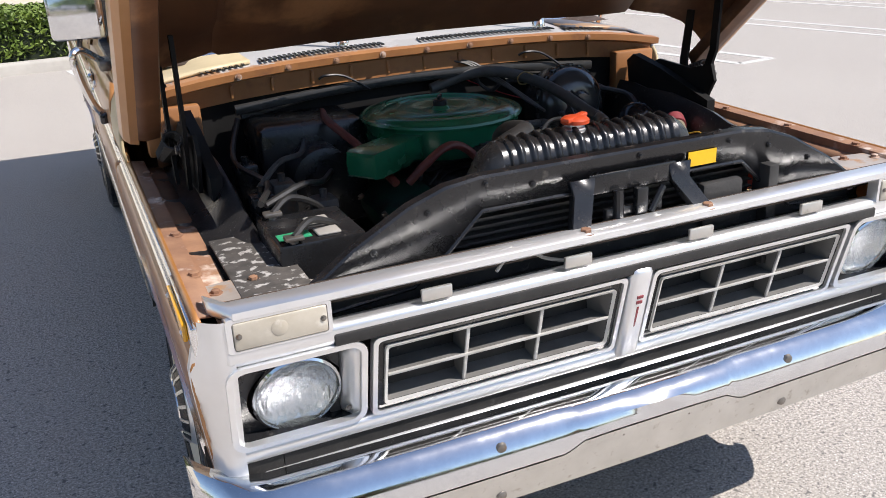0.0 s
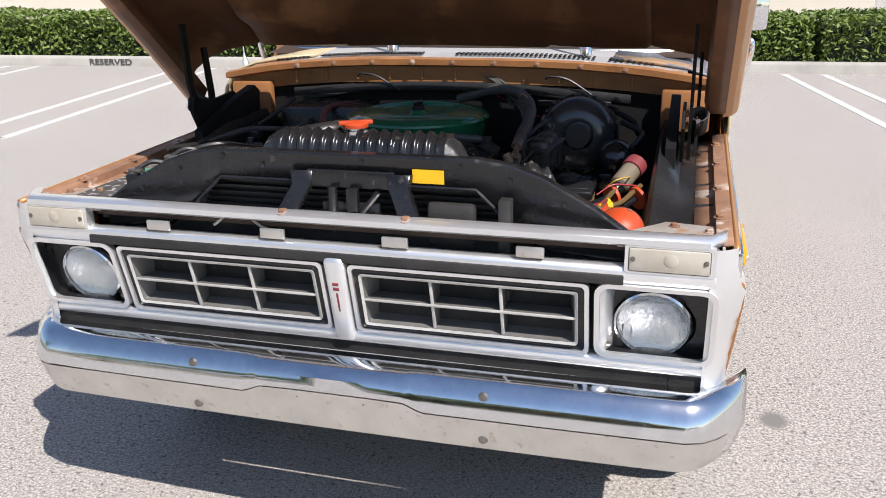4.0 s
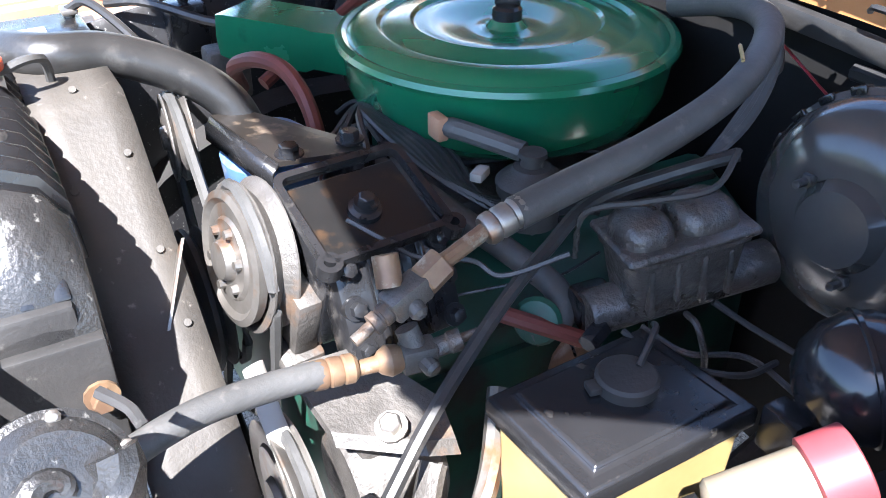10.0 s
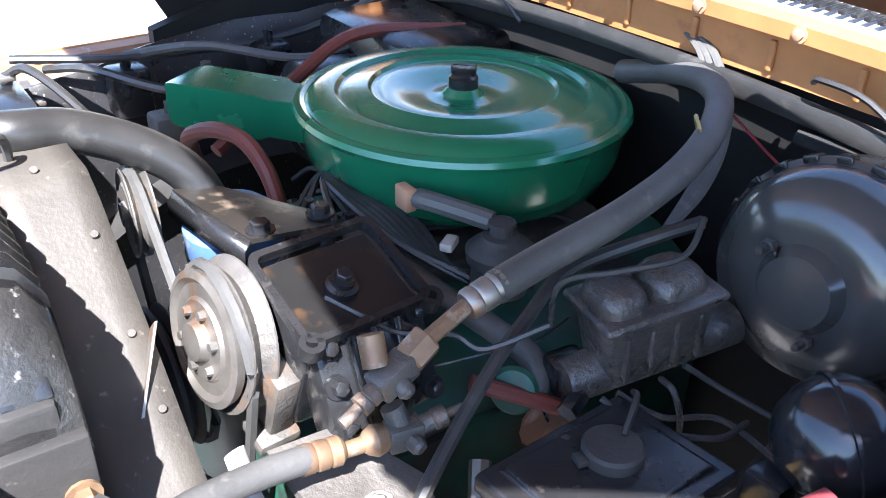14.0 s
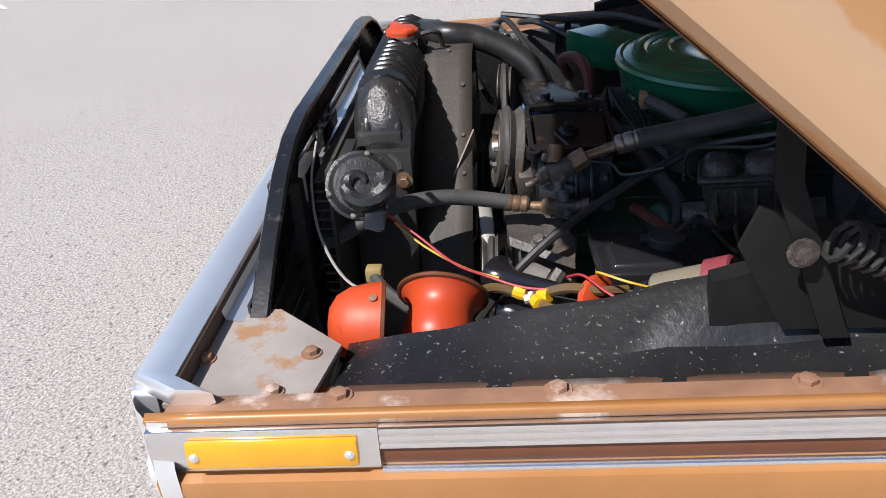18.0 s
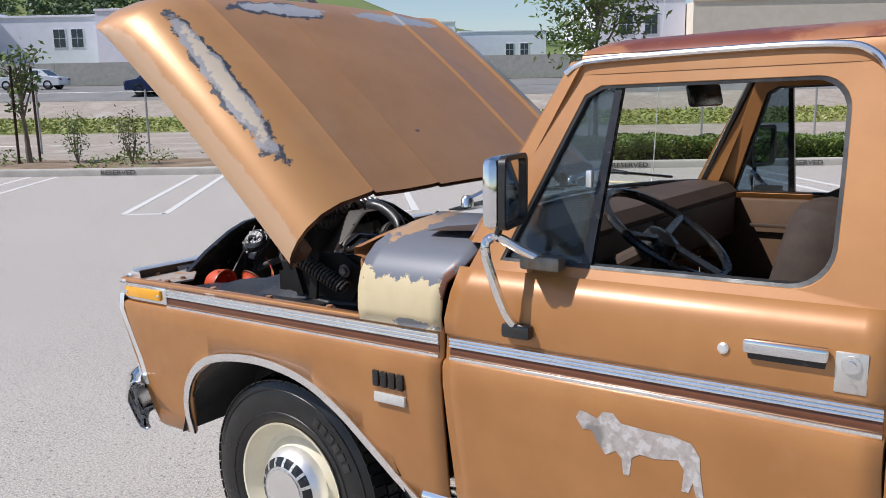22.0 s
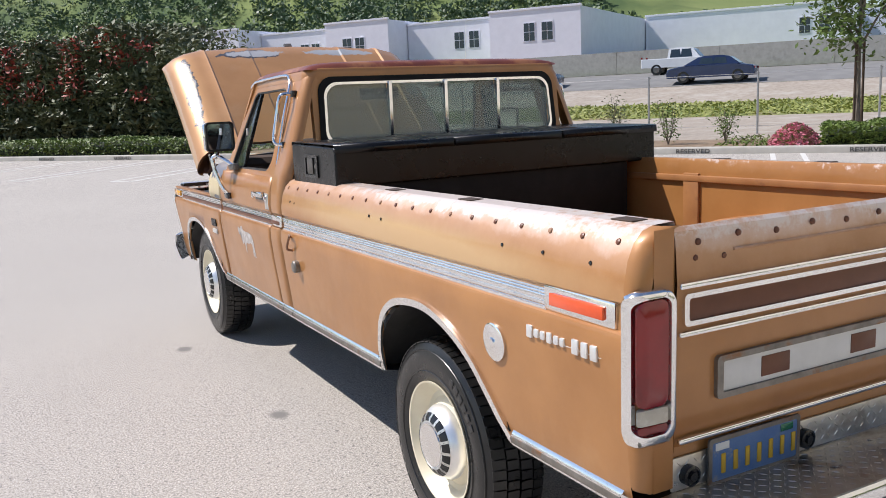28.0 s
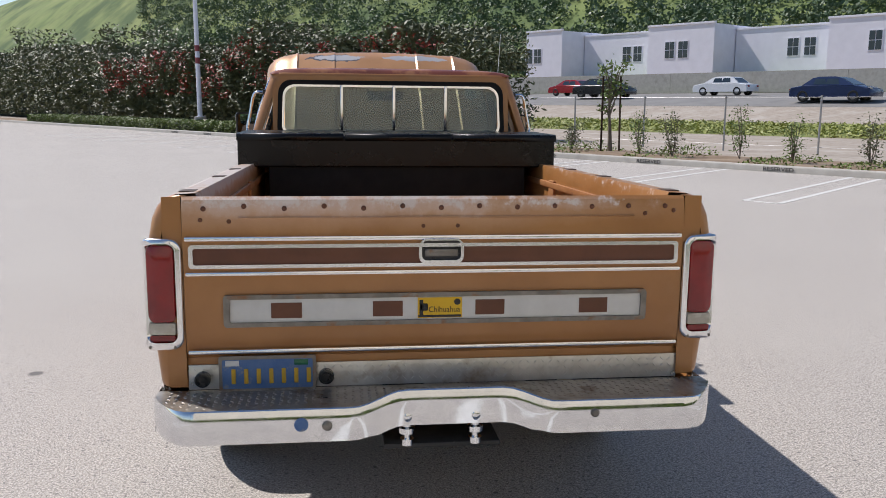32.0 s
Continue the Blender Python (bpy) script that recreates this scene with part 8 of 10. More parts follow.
tube(bm, [(-0.34, -0.80, 0.95), (-0.28, -0.78, 0.99), (-0.22, -0.78, 0.95), (-0.15, -0.79, 0.93)], 0.004, 6, 5)
part("loose_wire", bm, M_WIRE_W, truck)

# fan shroud, fan and belts
SH = [(-0.33, 0.80), (-0.28, 0.95), (-0.16, 1.115), (-0.12, 1.135), (-0.005, 1.135), (0.03, 1.115), (0.30, 0.868), (0.335, 0.80), (0.335, 0.55)]
bm = bmesh.new()
skin(bm, [[(x, y, z) for y in (-0.548, -0.52, -0.48, -0.452)] for x, z in fine(SH, 3)])
shroud = part("fan_shroud", bm, M_DUSTY, truck, "dusty black fan shroud", solid=0.003)
for x, z, y in ((-0.02, 1.137, -0.50), (0.06, 1.09, -0.47), (0.14, 1.016, -0.47), (0.20, 0.962, -0.468), (0.08, 1.07, -0.53)):
    bm = bmesh.new()
    lathe(bm, [(0.0045, 0), (0.004, 0.002)], axis((x, y, z + 0.001), (0.67, 0, 0.74)), 10)
    part("shroud_rivet", bm, M_DUSTY, shroud)
bm = bmesh.new()
lathe(bm, [(0.08, 0), (0.08, 0.05), (0.03, 0.06)], axis((0, -0.50, 0.86), (0, 1, 0)), 20)
fan = part("cooling_fan", bm, M_STEEL, truck, "steel cooling fan")
for k in range(7):
    a = k * math.tau / 7 + 0.3
    bm = bmesh.new()
    R_ = Matrix.Translation((0, -0.47, 0.86)) @ Matrix.Rotation(a, 4, "Y")
    plate(bm, [R_ @ Vector(p) for p in ((0.05, -0.02, -0.03), (0.22, -0.03, -0.055), (0.225, 0.02, 0.055), (0.05, 0.02, 0.03))], R_.to_3x3() @ Vector((0, 0.003, 0)))
    part("fan_blade", bm, M_STEEL, fan)


def pulley(name, c, r, w, grooves, label, material=M_STEEL, d=(0, -1, 0), spokes=0):
    M = axis(c, d)
    prof = [(0.0, 0), (r * 0.9, 0)]
    for g in range(grooves):
        h0 = w * g / grooves
        h1 = w * (g + 1) / grooves
        prof += [(r, h0 + 0.001), (r, h0 + 0.003), (r * 0.86, (h0 + h1) / 2), (r, h1 - 0.003), (r, h1 - 0.001)]
    prof += [(r * 0.92, w), (r * 0.80, w - 0.004), (r * 0.70, w - 0.004), (r * 0.66, w - 0.001), (r * 0.30, w - 0.001), (r * 0.26, w + 0.006), (r * 0.1, w + 0.007)]
    bm = bmesh.new()
    lathe(bm, prof, M, 44)
    ob = part(name, bm, material, truck, label)
    for k in range(spokes):
        bm = bmesh.new()
        a = k * math.tau / spokes
        lathe(bm, [(r * 0.09, 0), (r * 0.08, 0.006)], M @ Matrix.Translation((r * 0.48 * math.cos(a), r * 0.48 * math.sin(a), w - 0.001)), 8)
        part("hub_rivet", bm, M_CAST, ob)
    return ob


CPA = (0.10, -0.985, 0.14)
clutch = pulley("compressor_clutch", (0.149, -0.365, 0.985), 0.083, 0.030, 1, "worn compressor clutch pulley", M_CAST, CPA, 6)
M = axis((0.150, -0.396, 0.989), CPA)
bm = bmesh.new()
disc_set(bm, M, [[(0.072, 0), (0.074, 0.010), (0.066, 0.013), (0.060, 0.008), (0.046, 0.008), (0.043, 0.012), (0.024, 0.012), (0.020, 0.022), (0.008, 0.024)]])
part("clutch_plate", bm, M_STEEL, clutch, "bare metal clutch face")
for k in range(6):
    bm = bmesh.new()
    a = k * math.tau / 6 + 0.3
    lathe(bm, [(0.006, 0), (0.005, 0.008)], M @ Matrix.Translation((0.034 * math.cos(a), 0.034 * math.sin(a), 0.011)), 8)
    part("clutch_rivet", bm, M_STEEL, clutch)
pulley("alternator_pulley", (-0.085, -0.372, 1.03), 0.055, 0.03, 2, "small steel pulley", M_CAST, (-0.1, -1, 0.0))
pulley("crank_pulley", (0.02, -0.40, 0.60), 0.10, 0.06, 3, "crank pulley", M_BLACKM)
pulley("pump_pulley", (0.02, -0.40, 0.86), 0.09, 0.04, 2, "water pump pulley", M_BLACKM)
pulley("steering_pump_pulley", (0.315, -0.405, 0.80), 0.085, 0.03, 1, "power steering pump pulley", M_STEEL)
# belts
for a, b, r1, r2, y in (((0.149, 0.985), (0.02, 0.60), 0.080, 0.098, -0.385), ((0.315, 0.80), (0.02, 0.60), 0.083, 0.098, -0.418), ((-0.085, 1.03), (0.02, 0.86), 0.053, 0.088, -0.39)):
    d = Vector((b[0] - a[0], 0, b[1] - a[1])).normalized()
    s = Vector((d.z, 0, -d.x))
    A, B = Vector((a[0], y, a[1])), Vector((b[0], y, b[1]))
    arcs = [A + (s * math.cos(k) - d * math.sin(k)) * r1 for k in [math.pi * j / 8 for j in range(9)]] + [B - (s * math.cos(k) - d * math.sin(k)) * r2 for k in [math.pi * j / 8 for j in range(9)]]
    bm = bmesh.new()
    tube(bm, arcs + arcs[:1], 0.0065, 6, 1)
    part("drive_belt", bm, M_HOSE, truck, "dusty drive belt")

M_OIL = mat("oily_metal", (0.012, 0.012, 0.012), (0.009, 0.009, 0.009), 0.30, 0.0, 16, c3=(0.04, 0.024, 0.014), s3=26, t3=(0.58, 0.7))
# compressor: black two-cylinder body leaning towards the fender
CM = Matrix.Translation((0.190, -0.275, 0.985)) @ Matrix.Rotation(radians(4), 4, "Z") @ Matrix.Rotation(radians(20), 4, "Y")
bm = bmesh.new()
box(bm, -0.065, 0.055, -0.07, 0.075, -0.085, 0.055, 0.012, CM)
comp = part("ac_compressor", bm, M_BLACK, truck, "greasy black air-conditioning compressor")
bm = bmesh.new()
o = [CM @ Vector((x, y, 0.060)) for x, y in rrect(-0.005, 0.0, 0.128, 0.152, 0.014)]
i = [CM @ Vector((x, y, 0.060)) for x, y in rrect(-0.005, 0.0, 0.112, 0.136, 0.010)]
frame_ring(bm, o, i, CM.to_3x3() @ Vector((0, 0, 0.012)))
part("top_flange", bm, M_BLACK, comp, "raised rim with ears")
bm = bmesh.new()
box(bm, -0.055, 0.046, -0.062, 0.064, 0.055, 0.058, 0, CM)
part("oil_film", bm, M_OIL, comp, "oily black top face", smooth=0)
bm = bmesh.new()
lathe(bm, [(0.019, 0.055), (0.018, 0.064), (0.013, 0.067), (0.012, 0.071), (0.009, 0.072)], CM @ Matrix.Translation((0.0, 0.0, 0)), 20)
pl = part("filler_boss", bm, M_BLACK, comp)
bm = bmesh.new()
bolt(bm, CM @ Vector((0, 0, 0.071)), CM.to_3x3() @ Vector((0, 0, 1)), 0.009, 0.010)
part("filler_bolt", bm, M_BLACK, pl)
for x, y in ((0.058, 0.072), (0.056, -0.07)):
    bm = bmesh.new()
    lathe(bm, [(0.013, 0.056), (0.013, 0.072), (0.006, 0.072), (0.006, 0.06)], CM @ Matrix.Translation((x, y, 0)), 14)
    part("mounting_ear", bm, M_BLACK, comp)
# cylinder head on the fender side, with its bolts
HM = CM @ Matrix.Translation((0.062, 0.004, 0.0)) @ Matrix.Rotation(radians(48), 4, "Y")
bm = bmesh.new()
box(bm, -0.055, 0.06, -0.068, 0.068, -0.025, 0.026, 0.010, HM)
head_ = part("compressor_head", bm, M_BLACK, comp)
for x in (-0.042, 0.0, 0.045):
    for y in (-0.054, 0.054):
        bm = bmesh.new()
        lathe(bm, [(0.013, 0.020), (0.013, 0.030)], HM @ Matrix.Translation((x, y, 0)), 12)
        lathe(bm, [(0.008, 0.030), (0.008, 0.040), (0.006, 0.041)], HM @ Matrix.Translation((x, y, 0)), 6)
        part("head_bolt", bm, M_BLACK, comp)
bm = bmesh.new()
for y in (-0.028, 0.0, 0.028):
    box(bm, -0.05, 0.052, y - 0.005, y + 0.005, 0.026, 0.034, 0.002, HM)
part("head_rib", bm, M_BLACK, head_)
bm = bmesh.new()
box(bm, 0.0, 0.05, -0.095, -0.065, -0.09, 0.0, 0.006, CM)
box(bm, 0.015, 0.06, -0.11, -0.06, -0.105, -0.085, 0.006, CM)
part("compressor_foot", bm, M_CAST, comp, "grey cast mounting foot")
# flat bracket plate on top, rust-mottled
M_BRKT = mat("mottled_bracket", (0.024, 0.020, 0.017), (0.016, 0.014, 0.012), 0.4, 0.1, 14, c3=(0.16, 0.12, 0.085), s3=22, t3=(0.56, 0.66), rvar=0.1)
bm = bmesh.new()
plate(bm, [(-0.058, -0.352, 1.056), (-0.045, -0.300, 1.053), (0.100, -0.226, 1.056), (0.128, -0.238, 1.060), (0.118, -0.330, 1.064)], (0, 0, 0.006))
bp = part("bracket_plate", bm, M_BRKT, comp, "rust-mottled triangular bracket plate")
bm = bmesh.new()
skin(bm, [[(-0.058, -0.352, 1.060), (-0.052, -0.362, 1.050), (-0.05, -0.363, 1.035)], [(0.118, -0.330, 1.068), (0.122, -0.340, 1.058), (0.122, -0.341, 1.04)]])
part("bracket_edge", bm, M_BLACK, bp, solid=0.003)
for x, y in ((0.104, -0.312), (0.104, -0.240)):
    bm = bmesh.new()
    bolt(bm, (x, y, 1.068), (0, 0, 1), 0.011, 0.012)
    part("bracket_bolt", bm, M_BLACK, bp)


def hexnut(bm, a, b, r):
    a, b = Vector(a), Vector(b)
    lathe(bm, [(r * 0.9, 0), (r, 0.002), (r, (b - a).length - 0.002), (r * 0.9, (b - a).length)], axis(a, b - a), 6)


# service valves and refrigerant hoses
bm = bmesh.new()
VM = Matrix.Translation((0.344, -0.296, 1.024)) @ Matrix.Rotation(radians(20), 4, "X") @ Matrix.Rotation(radians(8), 4, "Z")
box(bm, -0.014, 0.014, -0.022, 0.022, -0.013, 0.013, 0.004, VM)
lathe(bm, [(0.010, 0.02), (0.011, 0.022), (0.011, 0.03), (0.0095, 0.031), (0.0095, 0.033), (0.011, 0.034), (0.011, 0.042), (0.006, 0.043), (0.006, 0.064), (0.004, 0.064)], axis(VM @ Vector((0, 0, 0)), VM.to_3x3() @ Vector((0, -1, -0.05))), 14)
lathe(bm, [(0.009, 0.008), (0.009, 0.022), (0.005, 0.026)], axis(VM @ Vector((0, 0, 0)), VM.to_3x3() @ Vector((0.9, -0.1, -0.5))), 12)
sv = part("service_valve", bm, M_CAST, truck, "corroded grey service valve")
bm = bmesh.new()
hexnut(bm, VM @ Vector((0, 0.020, 0)), VM @ Vector((0, 0.048, 0.004)), 0.017)
lathe(bm, [(0.013, 0), (0.013, 0.03)], axis(VM @ Vector((-0.012, -0.006, 0.01)), (-0.5, 0.1, 0.9)), 12)
part("valve_nut", bm, M_BRASS, sv, "rusty flare nut")
bm = bmesh.new()
tube(bm, [VM @ Vector((0, 0.045, 0.003)), (0.333, -0.222, 1.052), (0.329, -0.196, 1.060)], 0.0085, 10, 4)
part("hose_tail", bm, M_BRASS, sv)
bm = bmesh.new()
lathe(bm, [(0.014, 0), (0.0165, 0.004), (0.0165, 0.012), (0.0145, 0.014), (0.0165, 0.017), (0.0165, 0.030), (0.0145, 0.032), (0.0165, 0.036), (0.0165, 0.044), (0.015, 0.048)], axis((0.330, -0.204, 1.057), (0.0, 0.95, 0.26)), 20)
part("crimp_collar", bm, M_STEEL, sv, "bright crimped hose collar")
bm = bmesh.new()
tube(bm, [(0.330, -0.170, 1.066), (0.327, -0.104, 1.077), (0.329, 0.0, 1.098), (0.316, 0.105, 1.121), (0.281, 0.194, 1.140), (0.222, 0.268, 1.152), (0.135, 0.305, 1.146), (0.014, 0.318, 1.112)], 0.0175, 14, 7)
hs = part("suction_hose", bm, M_HOSE, truck, "thick dusty refrigerant hose")
bm = bmesh.new()
tube(bm, [(0.296, 0.150, 1.150), (0.286, 0.17, 1.120), (0.270, 0.19, 1.118), (0.262, 0.185, 1.140), (0.275, 0.165, 1.158), (0.296, 0.150, 1.150)], 0.0022, 5, 4)
part("cable_tie", bm, M_PLASTW, hs, "yellowed cable tie")
bm = bmesh.new()   # flat tape and harness wrapped round the hose
for off in (0.0, 0.014, -0.012):
    tube(bm, [(0.12 + off, 0.335, 1.19), (0.165 + off, 0.315, 1.175), (0.215 + off, 0.285, 1.135), (0.262 + off * 0.5, 0.235, 1.098), (0.290 + off * 0.5, 0.17, 1.065), (0.31, 0.10, 1.04)], 0.0065, 6, 5, flat=0.6)
part("wrapped_harness", bm, M_HOSE, truck, "taped grey wiring harness")
bm = bmesh.new()
tube(bm, [(0.165, 0.325, 1.18), (0.195, 0.33, 1.11), (0.225, 0.30, 1.085), (0.235, 0.26, 1.11)], 0.006, 6, 5)
part("harness_loop", bm, M_HOSE, truck)
bm = bmesh.new()
V2 = Matrix.Translation((0.350, -0.288, 0.955)) @ Matrix.Rotation(radians(-10), 4, "Z")
box(bm, -0.013, 0.013, -0.018, 0.018, -0.014, 0.014, 0.004, V2)
lathe(bm, [(0.010, 0.016), (0.010, 0.03), (0.0115, 0.032), (0.0115, 0.044), (0.005, 0.045), (0.005, 0.062)], axis(V2 @ Vector((0, 0, 0)), (0.25, 0.95, 0.25)), 12)
lathe(bm, [(0.009, 0.01), (0.009, 0.022), (0.006, 0.026)], axis(V2 @ Vector((0, 0, 0)), (0.9, 0.2, -0.2)), 10)
lathe(bm, [(0.012, 0.0), (0.012, 0.03)], axis(V2 @ Vector((0, 0, 0)), (-0.4, -0.2, 0.9)), 12)
s2 = part("service_valve", bm, M_CAST, truck, "corroded grey service valve")
bm = bmesh.new()
lathe(bm, [(0.009, 0), (0.014, 0.006), (0.016, 0.016), (0.012, 0.024), (0.008, 0.028), (0.0075, 0.050)], axis((0.347, -0.302, 0.956), (-0.10, -0.98, 0.03)), 16)
lathe(bm, [(0.011, 0.048), (0.0145, 0.052), (0.0145, 0.060), (0.0125, 0.062), (0.0145, 0.065), (0.0145, 0.074), (0.0125, 0.076), (0.0145, 0.079), (0.0145, 0.090)], axis((0.347, -0.302, 0.956), (-0.10, -0.98, 0.08)), 18)
part("brass_fitting", bm, M_BRASS, s2, "tarnished brass hose fitting")
bm = bmesh.new()
tube(bm, [(0.339, -0.385, 0.964), (0.346, -0.440, 0.976), (0.358, -0.505, 0.985), (0.378, -0.575, 0.980), (0.40, -0.64, 0.955), (0.41, -0.70, 0.93)], 0.0135, 12, 6)
part("discharge_hose", bm, M_HOSE, truck, "grey rubber refrigerant hose")

# air cleaner
AC = Matrix.Translation((-0.062, 0.078, 1.0))
bm = bmesh.new()
lathe(bm, [(0.10, -0.03), (0.195, -0.012), (0.212, 0.0), (0.226, 0.03), (0.231, 0.075), (0.233, 0.084), (0.238, 0.088)], AC, 72)
ac = part("air_cleaner", bm, M_GREEN, truck, "large round green air cleaner", smooth=30)
bm = bmesh.new()
lathe(bm, [(0.238, 0.084), (0.241, 0.090), (0.238, 0.097), (0.230, 0.100), (0.224, 0.098), (0.218, 0.103), (0.205, 0.108), (0.190, 0.110), (0.182, 0.110), (0.176, 0.105), (0.172, 0.105), (0.165, 0.108), (0.140, 0.112), (0.135, 0.113), (0.130, 0.108), (0.126, 0.107), (0.120, 0.108), (0.090, 0.106), (0.060, 0.098), (0.045, 0.096), (0.030, 0.100), (0.022, 0.110), (0.0, 0.111)], AC, 96)
lid = part("air_cleaner_lid", bm, M_GREEN, ac, "glossy green stepped lid", smooth=30)
bm = bmesh.new()
lathe(bm, [(0.021, 0.108), (0.021, 0.124), (0.017, 0.128), (0.008, 0.129)], AC, 20)
box(bm, -0.018, 0.018, -0.004, 0.004, 0.128, 0.142, 0.003, AC @ Matrix.Rotation(0.9, 4, "Z"))
part("wing_nut", bm, M_BLACK, lid, "rusty wing nut on a rubber base")
bm = bmesh.new()   # snorkel
S0, S1 = Vector((-0.225, -0.075, 1.045)), Vector((-0.415, -0.205, 1.045))
dS = (S1 - S0).normalized()
wS = Vector((-dS.y, dS.x, 0))
skin(bm, [[p + wS * a * k + Vector((0, 0, b * k2)) for a, b in ((-0.044, -0.034), (0.044, -0.034), (0.048, 0.0), (0.044, 0.034), (-0.044, 0.034), (-0.048, 0.0))] for p, k, k2 in ((S0, 0.9, 0.9), (S0.lerp(S1, 0.25), 0.95, 0.85), (S0.lerp(S1, 0.3), 1.05, 1.0), (S0.lerp(S1, 0.92), 1.08, 1.02), (S1, 1.0, 0.94), (S1 + dS * 0.006, 0.8, 0.75))], True, True)
part("snorkel", bm, M_GREEN, ac, "green intake snorkel")
bm = bmesh.new()
plate(bm, [S0.lerp(S1, s) - wS * 0.053 + Vector((0, 0, z)) for s, z in ((0.45, -0.02), (0.62, 0.026), (0.66, 0.026), (0.49, -0.02))], -wS * 0.004)
part("snorkel_rib", bm, M_GREEN, ac)
bm = bmesh.new()
skin(bm, [[p + wS * a + Vector((0, 0, b)) for a, b in ((-0.054, 0.006), (-0.056, 0.002), (-0.054, -0.002))] for p in (S0.lerp(S1, 0.28), S0.lerp(S1, 0.6), S0.lerp(S1, 0.94))])
part("snorkel_seam", bm, M_GREEN, ac, "folded seam of the snorkel", solid=0.002)
bm = bmesh.new()
box(bm, 0.092, 0.120, -0.135, -0.120, 1.045, 1.075, 0.003)
lt_ = part("air_cleaner_clip", bm, M_RUST, ac)
bm = bmesh.new()
tube(bm, [(0.108, -0.128, 1.062), (0.125, -0.112, 1.060), (0.165, -0.078, 1.050), (0.190, -0.062, 1.046)], [0.008, 0.009, 0.011, 0.0125, 0.0125, 0.0125, 0.0125, 0.0125, 0.0125, 0.0125, 0.0125, 0.0125, 0.0125], 10, 4)
part("vacuum_motor_hose", bm, M_HOSE, ac, "grey breather elbow")
# distributor
bm = bmesh.new()
lathe(bm, [(0.034, -0.065), (0.034, -0.03), (0.040, -0.026), (0.042, -0.012), (0.034, -0.004), (0.026, 0.0), (0.022, 0.006), (0.014, 0.008), (0.013, 0.018), (0.017, 0.019), (0.016, 0.024), (0.004, 0.026)], Matrix.Translation((0.208, -0.062, 1.030)), 28)
di = part("breather_cap", bm, M_BLACKM, truck, "ribbed black oil breather cap")
bm = bmesh.new()
lathe(bm, [(0.05, -0.12), (0.05, -0.02), (0.042, 0.01), (0.03, 0.03)], Matrix.Translation((0.03, -0.20, 0.98)), 24)
for k in range(8):
    a = k * math.tau / 8
    rod(bm, (0.03 + 0.035 * math.cos(a), -0.20 + 0.035 * math.sin(a), 1.0), (0.03 + 0.035 * math.cos(a), -0.20 + 0.035 * math.sin(a), 1.03), 0.007, 8)
dist = part("distributor_cap", bm, M_BLACK, truck, "black distributor cap")
for k in range(7):   # ignition leads
    bm = bmesh.new()
    a = k * 0.8
    tube(bm, [(0.03 + 0.035 * math.cos(a), -0.20 + 0.035 * math.sin(a), 1.025), (0.01 - 0.014 * k, -0.185 + 0.008 * k, 1.055 - 0.005 * k), (0.06, -0.165 + 0.012 * k, 1.03 - 0.004 * k), (0.12 + 0.01 * k, -0.125 + 0.012 * k, 0.99 - 0.006 * k), (0.19, -0.04 + 0.05 * k, 0.93)], 0.0045, 6, 6)
    part("ignition_lead", bm, M_RUBBER, dist, "black ignition lead")
bm = bmesh.new()
box(bm, -0.008, 0.008, -0.014, 0.014, -0.006, 0.006, 0.003, Matrix.Translation((0.165, -0.105, 1.018)) @ Matrix.Rotation(0.6, 4, "Z"))
part("wire_tag", bm, M_WIRE_W, truck, "pale wire connector")

# engine block, heads and covers
bm = bmesh.new()
box(bm, -0.26, 0.24, -0.34, 0.33, 0.50, 0.80, 0.03)
engine = part("engine_block", bm, M_GREEND, truck, "greasy dark green engine block")
for sx, x in ((1, 0.155), (-1, -0.23)):
    bm = bmesh.new()
    VC = Matrix.Translation((x, 0.02, 0.845)) @ Matrix.Rotation(radians(28 * sx), 4, "Y")
    box(bm, -0.085, 0.085, -0.30, 0.30, -0.07, 0.055, 0.03, VC)
    vc = part("valve_cover", bm, M_GREEND, engine, "dark green valve cover")
    for y in (-0.26, -0.1, 0.1, 0.26):
        bm = bmesh.new()
        bolt(bm, VC @ Vector((0.07 * sx, y, 0.05)), VC.to_3x3() @ Vector((0, 0, 1)), 0.009, 0.01)
        part("cover_bolt", bm, M_STEEL, vc)
bm = bmesh.new()
box(bm, -0.15, 0.08, -0.26, 0.26, 0.84, 0.93, 0.03)
lathe(bm, [(0.08, 0), (0.08, 0.08)], Matrix.Translation((-0.062, 0.078, 0.90)), 20)
part("intake_manifold", bm, M_CAST, engine, "grey intake manifold and carburettor")
bm = bmesh.new()
lathe(bm, [(0.055, 0.0), (0.06, 0.01), (0.06, 0.05), (0.045, 0.065), (0.03, 0.07)], axis((-0.03, -0.29, 0.97), (0.1, -0.1, 1)), 24)
part("thermostat_housing", bm, M_PLATE, engine, "blue-green water outlet")
bm = bmesh.new()
tube(bm, [(-0.235, -0.60, 1.125), (-0.18, -0.56, 1.142), (-0.111, -0.515, 1.150), (-0.107, -0.445, 1.140), (-0.093, -0.372, 1.108), (-0.072, -0.325, 1.070), (-0.055, -0.305, 1.02)], 0.0255, 14, 7)
part("upper_radiator_hose", bm, M_RUBBER, truck, "dusty upper radiator hose")
bm = bmesh.new()
tube(bm, [(-0.30, -0.24, 0.99), (-0.255, -0.26, 1.040), (-0.20, -0.243, 1.066), (-0.150, -0.222, 1.064), (-0.105, -0.212, 1.035), (-0.070, -0.211, 0.99), (-0.05, -0.21, 0.93)], 0.0115, 10, 6)
part("heater_hose", bm, M_REDHOSE, truck, "red-brown heater hose")
bm = bmesh.new()
